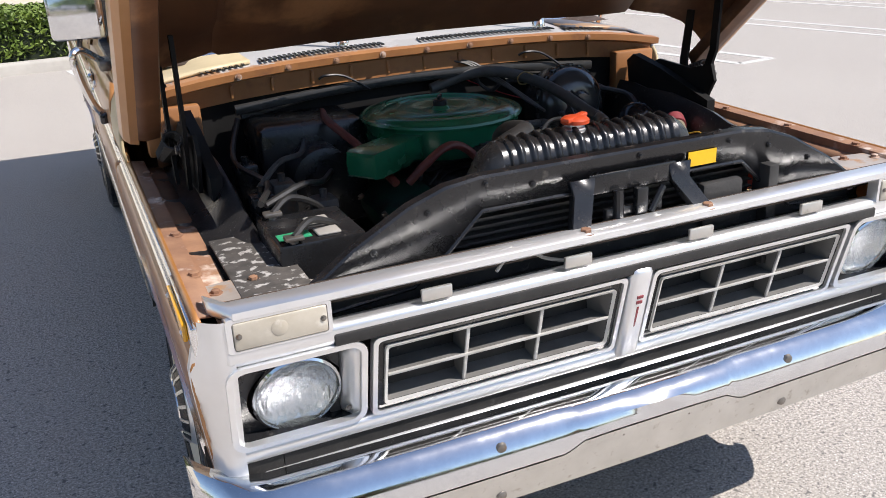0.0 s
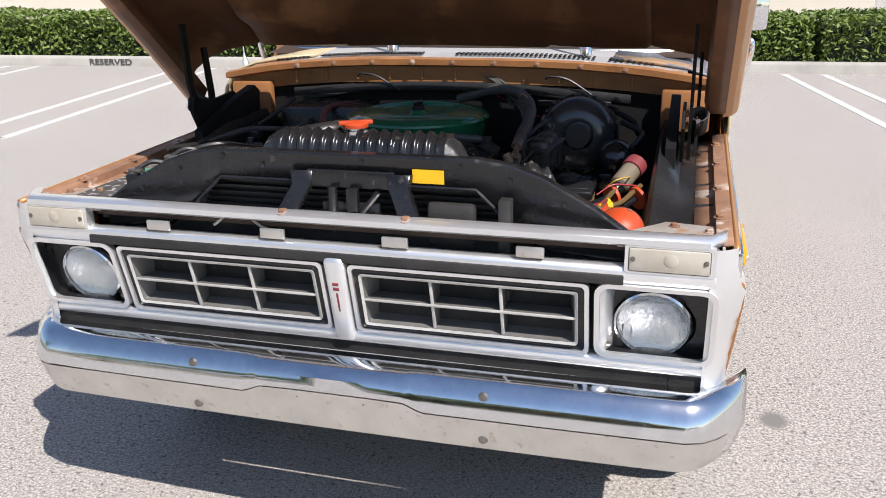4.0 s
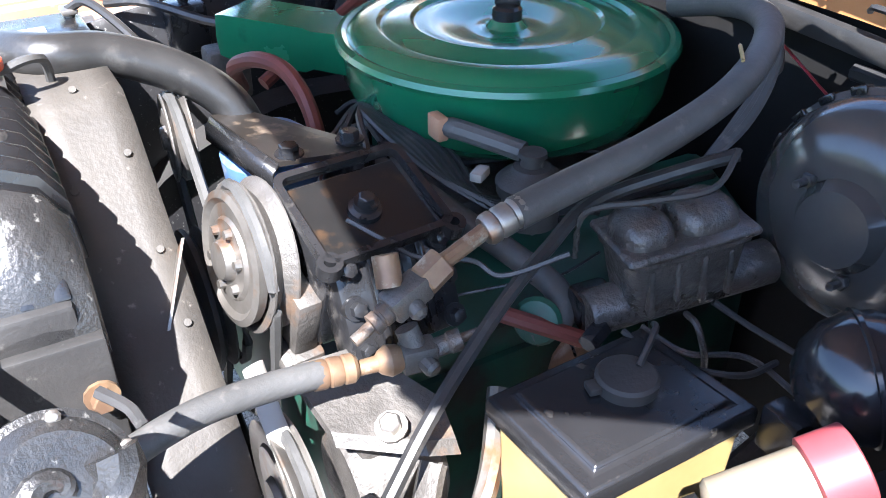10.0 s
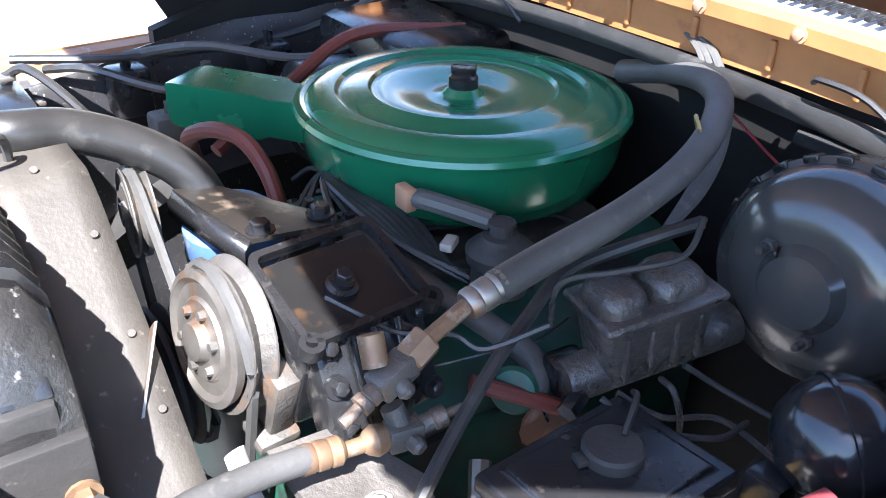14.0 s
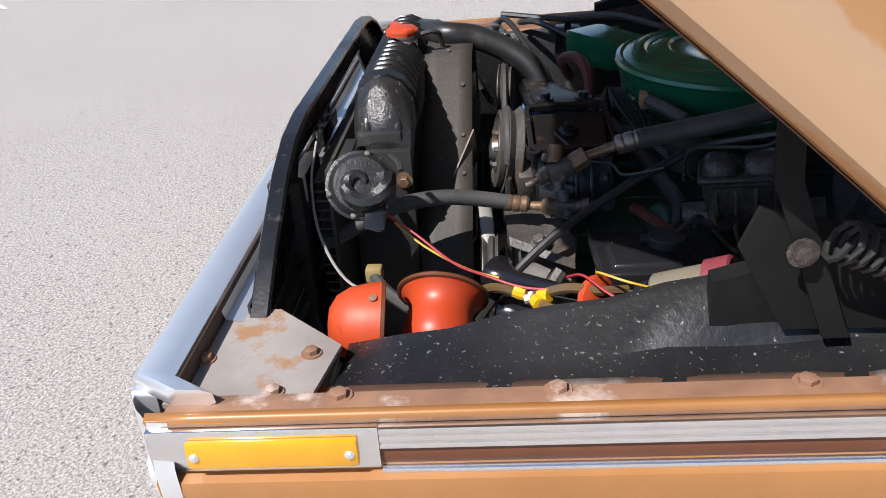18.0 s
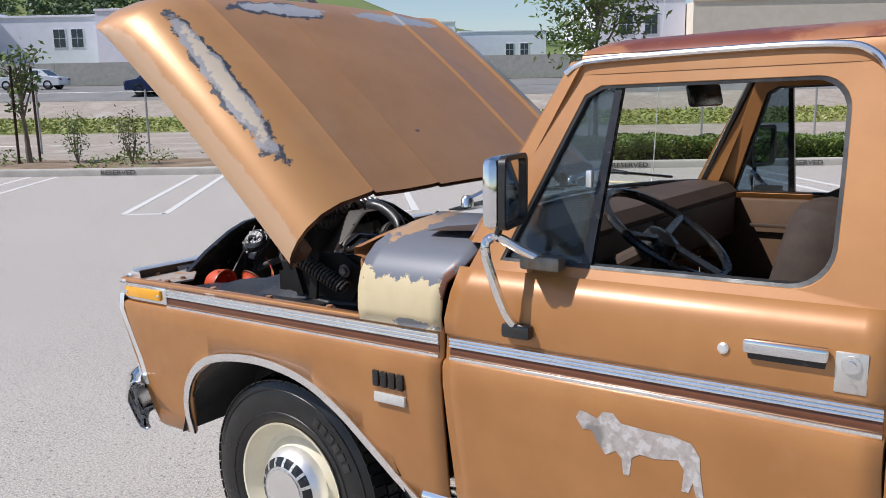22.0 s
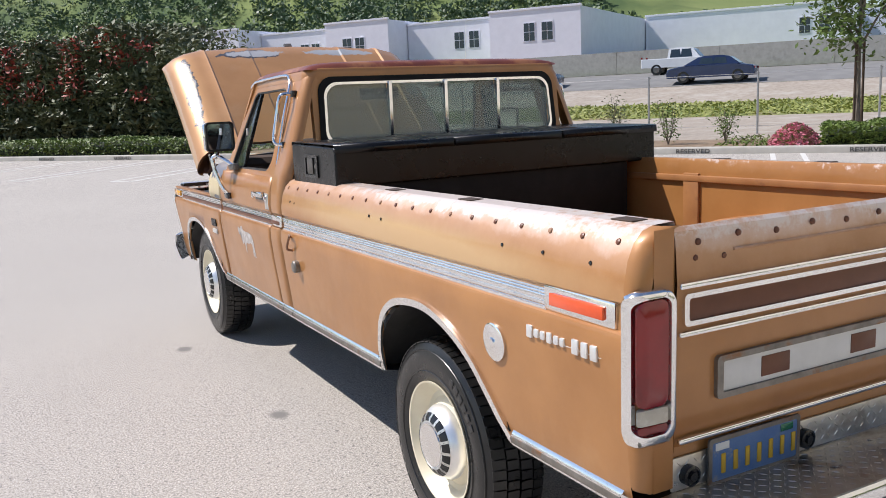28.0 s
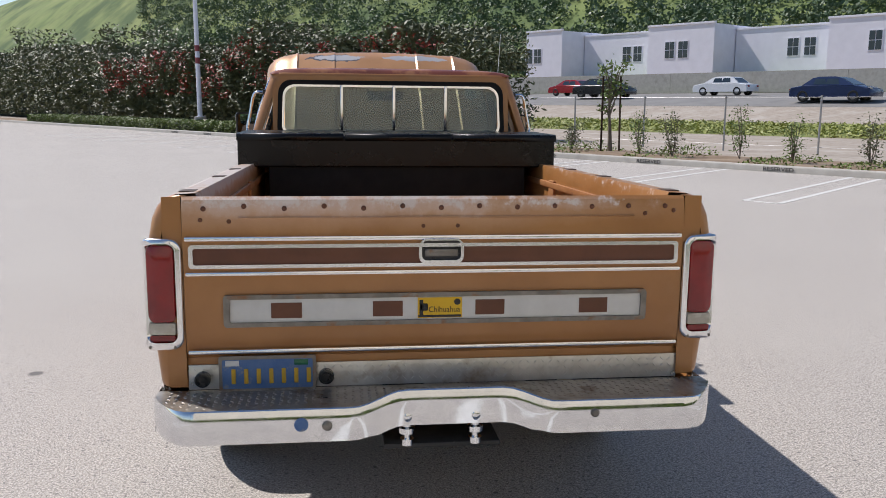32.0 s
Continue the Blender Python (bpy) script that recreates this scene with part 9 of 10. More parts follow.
tube(bm, [(-0.36, 0.30, 1.09), (-0.40, 0.10, 1.10), (-0.36, -0.05, 1.05), (-0.32, -0.2, 0.98)], 0.0115, 10, 6)
part("heater_hose", bm, M_REDHOSE, truck, "red-brown heater hose")
bm = bmesh.new()
tube(bm, [(0.03, -0.20, 1.005), (0.10, -0.165, 0.990), (0.165, -0.128, 0.962), (0.25, -0.095, 0.938), (0.305, -0.088, 0.930), (0.328, -0.10, 0.912), (0.318, -0.13, 0.895)], 0.0155, 12, 6)
part("air_pipe", bm, M_HOSE, truck, "curved black air pipe")
bm = bmesh.new()
lathe(bm, [(0.026, 0), (0.028, 0.006), (0.024, 0.012), (0.016, 0.014)], axis((0.318, -0.122, 0.912), (0.5, -0.6, 0.3)), 20)
part("pipe_flange", bm, M_GREEND, truck, "green-rimmed pipe flange")
bm = bmesh.new()
rod(bm, (0.30, -0.17, 0.93), (0.36, -0.09, 0.90), 0.010, 10)
part("orange_sleeve", bm, M_REDHOSE, truck, "orange rubber sleeve")
bm = bmesh.new()
tube(bm, [(0.374, 0.078, 1.087), (0.345, 0.01, 1.068), (0.320, -0.066, 1.044), (0.336, -0.13, 1.018), (0.356, -0.186, 0.997), (0.389, -0.261, 0.961), (0.420, -0.324, 0.925), (0.45, -0.385, 0.875), (0.46, -0.44, 0.80)], 0.0078, 8, 6)
part("control_cable", bm, M_RUBBER, truck, "thick black cable")
bm = bmesh.new()
tube(bm, [(0.225, -0.30, 1.045), (0.255, -0.275, 1.03), (0.275, -0.245, 1.01), (0.32, -0.21, 1.02), (0.345, -0.19, 1.01), (0.37, -0.13, 1.03)], 0.003, 5, 6)
part("thin_wire", bm, M_RUBBER, truck)
bm = bmesh.new()
tube(bm, [(0.160, -0.332, 1.04), (0.175, -0.325, 1.0), (0.235, -0.30, 0.965), (0.30, -0.27, 0.975)], 0.0035, 5, 6)
part("clutch_wire", bm, M_RUBBER, truck)

# brake booster and master cylinder
BA = (0.10, -0.98, 0.10)
BM_ = axis((0.452, 0.285, 1.015), BA)
bm = bmesh.new()
lathe(bm, [(0.10, -0.02), (0.122, 0.0), (0.126, 0.04), (0.128, 0.075), (0.133, 0.078), (0.133, 0.086), (0.126, 0.090), (0.124, 0.110), (0.112, 0.128), (0.090, 0.142), (0.070, 0.150), (0.050, 0.150), (0.040, 0.165), (0.0, 0.165)], BM_, 56)
bst = part("brake_booster", bm, M_SATIN, truck, "glossy black brake booster", smooth=30)
for k in range(22):
    a = k * math.tau / 22
    bm = bmesh.new()
    box(bm, 0.126, 0.1355, -0.009, 0.009, 0.073, 0.091, 0.002, BM_ @ Matrix.Rotation(a, 4, "Z"))
    part("booster_crimp", bm, M_BLACK, bst)
for a in (2.4, 5.2):
    bm = bmesh.new()
    rod(bm, BM_ @ Vector((0.055 * math.cos(a), 0.055 * math.sin(a), 0.14)), BM_ @ Vector((0.055 * math.cos(a), 0.055 * math.sin(a), 0.182)), 0.0045, 8)
    hexnut(bm, BM_ @ Vector((0.055 * math.cos(a), 0.055 * math.sin(a), 0.158)), BM_ @ Vector((0.055 * math.cos(a), 0.055 * math.sin(a), 0.166)), 0.009)
    part("booster_stud", bm, M_GRIME, bst)
MC = Matrix.Translation((0.378, 0.0, 1.0)) @ Matrix.Rotation(radians(-12), 4, "Z") @ Matrix.Rotation(radians(6), 4, "X")
bm = bmesh.new()
skin(bm, [[MC @ Vector((x, y, z)) for x, y in rrect(0, 0.001, w, d, 0.022, 5)] for w, d, z in ((0.062, 0.116, -0.060), (0.070, 0.126, -0.045), (0.078, 0.134, -0.010), (0.082, 0.138, 0.012), (0.090, 0.146, 0.016), (0.090, 0.146, 0.022))], True, True)
for y in (-0.045, -0.015, 0.015, 0.045):
    box(bm, 0.030, 0.042, y - 0.004, y + 0.004, -0.050, 0.010, 0.003, MC)
lathe(bm, [(0.024, -0.10), (0.026, -0.095), (0.026, 0.12)], MC @ Matrix.Translation((0, 0, -0.055)) @ Matrix.Rotation(radians(-90), 4, "X"), 18)
mc = part("master_cylinder", bm, M_GRIME, truck, "grimy black master cylinder")
bm = bmesh.new()
box(bm, -0.047, 0.047, -0.074, 0.076, 0.020, 0.031, 0.005, MC)
part("reservoir_lid", bm, M_GRIME, mc, "stamped reservoir lid", bevel=0.002)
for y, hw in ((-0.038, 0.030), (0.030, 0.036)):   # two pressed humps with a saddle between
    bm = bmesh.new()
    rings = []
    for k in range(9):
        q = k / 8
        r_ = math.cos(q * math.pi / 2) ** 0.55
        rings.append([MC @ Vector((0.036 * r_ * math.copysign(abs(math.cos(a)) ** 0.7, math.cos(a)), y + hw * r_ * math.copysign(abs(math.sin(a)) ** 0.7, math.sin(a)), 0.030 + 0.026 * math.sin(q * math.pi / 2))) for a in [j * math.tau / 28 for j in range(28)]])
    skin(bm, rings, True, True)
    part("lid_hump", bm, M_GRIME, mc, "rounded hump of the reservoir lid", smooth=60)
bm = bmesh.new()
box(bm, -0.04, 0.0, -0.105, -0.06, -0.085, -0.04, 0.008, MC)
hexnut(bm, MC @ Vector((0.02, -0.09, -0.06)), MC @ Vector((0.035, -0.115, -0.065)), 0.012)
part("pressure_switch", bm, M_BLACK, mc)
for k, pts in enumerate((((0.41, -0.085, 0.945), (0.45, -0.07, 0.93), (0.50, -0.01, 0.92), (0.49, 0.06, 0.90)), ((0.43, -0.02, 0.955), (0.455, -0.03, 0.96), (0.462, -0.02, 0.925), (0.45, 0.0, 0.88)), ((0.42, 0.03, 0.945), (0.45, 0.06, 0.92), (0.52, 0.09, 0.90), (0.56, 0.12, 0.86)), ((0.40, -0.05, 0.93), (0.44, -0.02, 0.91), (0.47, 0.04, 0.90), (0.53, 0.06, 0.88)))):
    bm = bmesh.new()
    tube(bm, pts, 0.0036, 7, 6)
    part("brake_line", bm, M_GRIME if k % 2 else M_BLACKM, mc)
bm = bmesh.new()
tube(bm, [(0.385, 0.065, 1.10), (0.40, 0.02, 1.075), (0.375, -0.04, 1.065), (0.335, -0.085, 1.045), (0.33, -0.09, 0.99)], 0.0035, 6, 6)
part("lid_bail", bm, M_BLACKM, mc)
# vacuum ball
bm = bmesh.new()
SB = axis((0.604, 0.016, 0.985), (0.55, 0.75, 0.25))
lathe(bm, [(0.0, -0.060), (0.020, -0.0565), (0.040, -0.045), (0.053, -0.028), (0.0595, -0.006), (0.0595, -0.002), (0.0625, -0.001), (0.0625, 0.003), (0.0595, 0.004), (0.058, 0.018), (0.050, 0.034), (0.036, 0.048), (0.018, 0.057), (0.0, 0.060)], SB, 44)
ball = part("vacuum_reservoir", bm, M_BLACKG, truck, "glossy black ball-shaped vacuum reservoir", smooth=40)
bm = bmesh.new()
tube(bm, [(0.635, 0.055, 1.00), (0.66, 0.10, 1.02), (0.67, 0.17, 1.04), (0.60, 0.24, 1.06)], 0.010, 8, 6)
part("vacuum_hose", bm, M_RUBBER, ball)
bm = bmesh.new()
box(bm, 0.56, 0.60, -0.05, -0.02, 0.90, 0.95, 0.004)
part("ball_bracket", bm, M_BLACK, ball)
# washer bottle
RB = [(0.412, -0.062), (0.556, -0.048), (0.560, -0.246), (0.421, -0.254)]
bm = bmesh.new()
cxr, cyr = 0.487, -0.152
skin(bm, [[(cxr + (x - cxr) * k, cyr + (y - cyr) * k, z) for x, y in RB] for k, z in ((0.80, 0.72), (0.86, 0.76), (0.93, 0.925))], True, True)
wbt = part("washer_bottle", bm, M_PLASTW, truck, "yellowed plastic washer bottle with black lid", bevel=0.008)
bm = bmesh.new()
skin(bm, [[(cxr + (x - cxr) * k, cyr + (y - cyr) * k, z) for x, y in RB] for k, z in ((1.0, 0.918), (1.02, 0.922), (1.02, 0.936), (1.0, 0.942), (0.82, 0.944), (0.79, 0.950), (0.3, 0.951))], True, True)
lidb = part("bottle_lid", bm, M_BLACK, wbt, "black stepped bottle lid", bevel=0.003)
bm = bmesh.new()
lathe(bm, [(0.030, 0.0), (0.030, 0.012), (0.027, 0.015), (0.012, 0.016), (0.0, 0.016)], Matrix.Translation((0.480, -0.140, 0.950)), 28)
box(bm, -0.008, 0.008, 0.026, 0.040, 0.002, 0.010, 0.002, Matrix.Translation((0.480, -0.140, 0.950)) @ Matrix.Rotation(2.9, 4, "Z"))
part("bottle_cap", bm, M_BLACKM, lidb)
bm = bmesh.new()
tube(bm, [(0.478, -0.125, 0.966), (0.462, -0.095, 0.985), (0.445, -0.08, 0.975)], 0.0035, 6, 5)
part("washer_tube", bm, M_RUBBER, lidb)

# power steering pump bracket, lit grey castings below the compressor
bm = bmesh.new()
plate(bm, [(0.27, -0.395, 0.925), (0.355, -0.385, 0.905), (0.40, -0.31, 0.895), (0.40, -0.275, 0.88), (0.36, -0.27, 0.90), (0.28, -0.32, 0.93)], (0.01, 0, -0.012))
pb = part("pump_bracket", bm, M_CAST, truck, "grey cast pump bracket")
bm = bmesh.new()
bolt(bm, (0.376, -0.332, 0.903), (0.3, -0.3, 0.9), 0.011, 0.013)
part("bracket_bolt", bm, M_STEEL, pb)
bm = bmesh.new()
lathe(bm, [(0.055, 0), (0.062, 0.01), (0.062, 0.09), (0.05, 0.10)], axis((0.33, -0.37, 0.80), (0.0, 1, 0.0)), 24)
box(bm, 0.30, 0.36, -0.36, -0.28, 0.83, 0.90, 0.012)
part("steering_pump", bm, M_CAST, truck, "grey power steering pump")
bm = bmesh.new()
tube(bm, [(0.28, -0.43, 0.95), (0.30, -0.425, 0.90), (0.345, -0.42, 0.84), (0.36, -0.42, 0.76)], 0.012, 8, 5, flat=0.35)
part("slack_belt", bm, M_WIRE_W, truck, "pale worn belt run")
for pts, r, m_ in ((((0.40, -0.30, 0.86), (0.44, -0.35, 0.80), (0.42, -0.42, 0.70)), 0.014, M_CAST), (((0.36, -0.20, 0.88), (0.42, -0.25, 0.82), (0.46, -0.32, 0.74)), 0.012, M_STEEL), (((0.22, -0.42, 0.70), (0.35, -0.47, 0.72), (0.50, -0.52, 0.80)), 0.012, M_RUBBER)):
    bm = bmesh.new()
    tube(bm, pts, r, 8, 6)
    part("steering_hose", bm, m_, truck)
bm = bmesh.new()   # steering shaft and frame gear
rod(bm, (0.46, 0.30, 0.80), (0.50, -0.30, 0.62), 0.018, 10)
box(bm, 0.44, 0.56, -0.42, -0.24, 0.52, 0.66, 0.02)
part("steering_gear", bm, M_CAST, truck, "steering gear box")
bm = bmesh.new()
tube(bm, [(0.28, -0.05, 0.80), (0.33, 0.05, 0.72), (0.34, 0.2, 0.62)], 0.03, 10, 5)
part("exhaust_manifold", bm, M_RUST, truck, "rusty exhaust manifold")

# horns along the fender
HA = axis((0.470, -0.612, 1.060), (0.80, 0.15, 0.55)) @ Matrix.Scale(0.84, 4)
bm = bmesh.new()
lathe(bm, [(0.0, -0.03), (0.045, -0.028), (0.062, -0.015), (0.066, -0.004), (0.066, 0.004), (0.060, 0.006), (0.056, 0.014), (0.050, 0.020), (0.0, 0.022)], HA, 36)
bh_ = part("snail_horn", bm, M_CORRODED, truck, "chipped black snail horn")
bm = bmesh.new()
sp_ = [HA @ Vector(((0.006 + 0.0062 * a) * math.cos(a), (0.006 + 0.0062 * a) * math.sin(a), 0.018 + 0.004 * (6.6 - a) / 6.6)) for a in [k * 0.33 for k in range(21)]]
tube(bm, sp_, [0.005 + 0.00068 * k for k in range(21)], 8, 1)
part("horn_spiral", bm, M_CORRODED, bh_)
bm = bmesh.new()
vs = box(bm, 0.0, 0.065, -0.02, 0.02, -0.012, 0.016, 0.006, HA @ Matrix.Rotation(radians(-100), 4, "Z") @ Matrix.Translation((0.02, 0.03, 0)))
part("horn_mouth", bm, M_BLACK, bh_)
for k in range(6):
    bm = bmesh.new()
    a = k * math.tau / 6 + 0.2
    lathe(bm, [(0.006, 0.0), (0.006, 0.008), (0.003, 0.010)], HA @ Matrix.Translation((0.060 * math.cos(a), 0.060 * math.sin(a), 0.004)), 8)
    part("horn_rivet", bm, M_STEEL, bh_)
bm = bmesh.new()
box(bm, 0.31, 0.45, -0.66, -0.64, 1.075, 1.08, 0.002)
tube(bm, [(0.42, -0.57, 1.09), (0.44, -0.555, 1.085), (0.45, -0.55, 1.075)], 0.005, 6, 4)
part("horn_bracket", bm, M_BLACKM, bh_)


def orange_horn(c, d, prof, label):
    """A painted pressed-steel horn bell turned about its axis, open towards d, with a rolled rim."""
    bm = bmesh.new()
    lathe(bm, prof, axis(c, d), 40, cap=False)
    ob = part("orange_horn", bm, M_ORANGE, truck, label, smooth=50)
    r, z = max(prof)
    bm = bmesh.new()
    lathe(bm, [(r - 0.003, z - 0.004), (r + 0.001, z - 0.003), (r + 0.001, z + 0.002), (r - 0.003, z + 0.003)], axis(c, d), 40, cap=False)
    part("horn_rim", bm, M_BROWNTAPE, ob, "dark rolled rim", smooth=50)
    return ob


dome = orange_horn((0.668, -0.575, 0.930), (-0.10, 0.95, -0.12), [(0.0, -0.068), (0.022, -0.066), (0.040, -0.056), (0.052, -0.038), (0.059, -0.012), (0.062, 0.010), (0.057, 0.009), (0.050, -0.03), (0.0, -0.055)], "orange-painted domed horn")
orange_horn((0.628, -0.488, 0.905), (-0.82, 0.08, 0.50), [(0.0, -0.062), (0.030, -0.058), (0.046, -0.044), (0.052, -0.022), (0.049, 0.002), (0.047, 0.014), (0.051, 0.028), (0.060, 0.040), (0.068, 0.046), (0.062, 0.043), (0.044, 0.022), (0.0, -0.02)], "orange-painted horn with a flared mouth")
bm = bmesh.new()
lathe(bm, [(0.006, 0.0), (0.006, 0.004), (0.002, 0.005)], axis((0.690, -0.570, 0.985), (0.3, 0.0, 1)), 8)
part("horn_screw", bm, M_RUST, dome)
for a, b, r in (((0.468, -0.405, 0.888), (0.615, -0.265, 0.935), 0.036), ((0.560, -0.385, 0.876), (0.685, -0.250, 0.930), 0.034)):
    a, b = Vector(a), Vector(b)
    L_ = (b - a).length
    bm = bmesh.new()
    lathe(bm, [(r, 0), (r * 1.04, 0.004), (r * 0.8, 0.012), (r * 0.52, 0.035), (r * 0.36, 0.075), (r * 0.30, L_), (r * 0.22, L_), (r * 0.5, 0.03), (r * 0.94, 0.003)], axis(a, b - a), 28)
    tr = part("air_horn_trumpet", bm, M_BLACKG, truck, "black air horn trumpet")
    bm = bmesh.new()
    lathe(bm, [(0.012, 0), (0.034, 0.002), (0.034, 0.012), (0.026, 0.016), (0.010, 0.018)], axis(b, b - a), 24)
    part("horn_diaphragm", bm, M_ORANGE, tr, "red diaphragm cap")
bm = bmesh.new()
CA = axis((0.630, -0.178, 0.948), (0.28, 0.62, 0.30))
lathe(bm, [(0.0, -0.02), (0.012, -0.02), (0.014, -0.004), (0.026, 0.0), (0.029, 0.004), (0.029, 0.085), (0.0, 0.086)], CA, 28)
hc = part("horn_compressor", bm, M_BEIGEP, truck, "beige cylindrical air compressor with red end")
bm = bmesh.new()
lathe(bm, [(0.030, 0.078), (0.034, 0.080), (0.034, 0.115), (0.029, 0.117), (0.027, 0.112), (0.0, 0.110)], CA, 28)
part("compressor_cap", bm, M_RED, hc, "faded red cap")
bm = bmesh.new()
lathe(bm, [(0.020, -0.026), (0.022, -0.020), (0.022, -0.006), (0.014, -0.004)], CA, 12)
part("compressor_terminal", bm, M_BLACK, hc)
WY = Vector((0.600, -0.352, 0.930))
for pts in (((0, 0, 0), (0.02, 0.05, 0.025), (0.03, 0.10, 0.025), (0.02, 0.135, 0.02)), ((0, 0, 0), (-0.01, -0.06, 0.01), (0.03, -0.12, 0.0), (0.06, -0.15, -0.02)), ((0, 0, 0), (0.045, 0.03, 0.005), (0.075, 0.09, 0.02), (0.095, 0.14, 0.03))):
    bm = bmesh.new()
    tube(bm, [WY + Vector(p) for p in pts], 0.0075, 8, 6)
    part("air_tube", bm, M_WIRE_T, truck, "brown translucent air tube")
bm = bmesh.new()
for d in ((0.012, 0.018, 0.008), (-0.006, -0.018, 0.004), (0.02, 0.008, 0.002)):
    lathe(bm, [(0.010, -0.009), (0.011, 0), (0.010, 0.009)], axis(WY + Vector(d), d), 10)
part("tube_clamp", bm, M_YELLOW, truck, "yellow tube clamp")
bm = bmesh.new()
lathe(bm, [(0.009, -0.012), (0.009, 0.012)], axis(WY, (0, 1, 0.2)), 8)
part("tube_tee", bm, M_WHITE, truck, "white plastic tee")
for pts, m_, r in ((((0.45, -0.58, 1.00), (0.47, -0.53, 0.97), (0.52, -0.47, 0.945), (0.57, -0.42, 0.95), (0.60, -0.36, 0.945), (0.625, -0.29, 0.955)), M_WIRE_R, 0.0022), (((0.44, -0.57, 0.98), (0.47, -0.52, 0.95), (0.53, -0.45, 0.94), (0.56, -0.40, 0.94)), M_GOLD, 0.0022),
                  (((0.40, -0.69, 1.11), (0.43, -0.70, 1.05), (0.50, -0.68, 0.99), (0.58, -0.63, 0.955), (0.655, -0.56, 0.965)), M_WIRE_W, 0.0024), (((0.60, -0.25, 0.96), (0.63, -0.26, 0.985), (0.66, -0.22, 0.985), (0.66, -0.17, 0.97)), M_GOLD, 0.0022),
                  (((0.58, -0.30, 0.95), (0.62, -0.28, 0.975), (0.66, -0.25, 0.97), (0.70, -0.20, 0.955)), M_WIRE_R, 0.0022), (((0.08, 0.34, 1.16), (0.20, 0.34, 1.10), (0.32, 0.33, 1.05), (0.48, 0.32, 1.0)), M_WIRE_R, 0.002)):
    bm = bmesh.new()
    tube(bm, pts, r, 5, 6)
    part("loose_wire", bm, m_, truck)
bm = bmesh.new()
tube(bm, [(0.50, -0.602, 0.915), (0.545, -0.57, 0.905), (0.60, -0.48, 0.87)], 0.010, 8, 5)
tr_ = part("vacuum_pipe", bm, M_HOSE, truck)
bm = bmesh.new()
box(bm, 0.484, 0.508, -0.615, -0.588, 0.905, 0.93, 0.004)
part("bulb_socket", bm, M_PLASTW, tr_, "pale bulb socket")

# battery and passenger side
bm = bmesh.new()
box(bm, -0.735, -0.545, -0.605, -0.395, 0.82, 1.018, 0.008)
bat = part("battery", bm, M_BLACK, truck, "black battery with green label")
bm = bmesh.new()
box(bm, -0.725, -0.655, -0.575, -0.535, 1.018, 1.0195, 0)
part("battery_label", bm, M_GREENL, bat, "green printed label", smooth=0)
for x, y in ((-0.62, -0.565), (-0.62, -0.485)):
    bm = bmesh.new()
    box(bm, x - 0.026, x + 0.026, y - 0.022, y + 0.022, 1.018, 1.024, 0.003)
    part("vent_cap", bm, M_WIRE_W, bat, "grey vent cap")
for x, y in ((-0.70, -0.595), (-0.70, -0.415)):
    bm = bmesh.new()
    lathe(bm, [(0.010, 0), (0.009, 0.016), (0.0, 0.017)], Matrix.Translation((x, y, 1.018)), 12)
    box(bm, x - 0.02, x + 0.02, y - 0.014, y + 0.014, 1.024, 1.034, 0.003)
    bp_ = part("battery_terminal", bm, M_STEEL, bat, "corroded battery terminal")
    bm = bmesh.new()
    tube(bm, [(x, y, 1.03), (x + 0.05, y + 0.03, 1.05), (x + 0.13, y + 0.08, 1.0), (x + 0.18, y + 0.14, 0.9)], 0.008, 7, 6)
    part("battery_cable", bm, M_RUBBER, bp_)
M_CORR = mat("corroded_tray", (0.05, 0.045, 0.04), (0.09, 0.08, 0.07), 0.8, 0, 30, c3=(0.42, 0.40, 0.37), s3=45, t3=(0.55, 0.63))
bm = bmesh.new()
box(bm, -0.84, -0.70, -0.72, -0.36, 0.966, 0.974, 0.002)
part("battery_shelf", bm, M_CORR, truck, "corroded shelf beside the battery")
bm = bmesh.new()
box(bm, -0.60, -0.28, 0.12, 0.36, 0.78, 1.10, 0.03)
part("heater_box", bm, M_BLACK, truck, "black heater box on the firewall")
bm = bmesh.new()
lathe(bm, [(0.09, 0), (0.09, 0.11), (0.06, 0.12)], axis((-0.45, 0.12, 0.96), (0, -1, 0)), 24)
part("blower_motor", bm, M_BLACK, truck)
for k, (x, y, z) in enumerate(((-0.60, -0.10, 0.98), (-0.66, 0.05, 1.0), (-0.52, -0.20, 0.95), (-0.68, -0.22, 0.99))):
    bm = bmesh.new()
    box(bm, x - 0.03, x + 0.03, y - 0.035, y + 0.035, z - 0.06, z + 0.03, 0.008)
    rod(bm, (x, y, z + 0.03), (x, y, z + 0.05), 0.010, 8)
    part("relay", bm, M_BLACK if k % 2 else M_CAST, truck, "small relay on the apron")
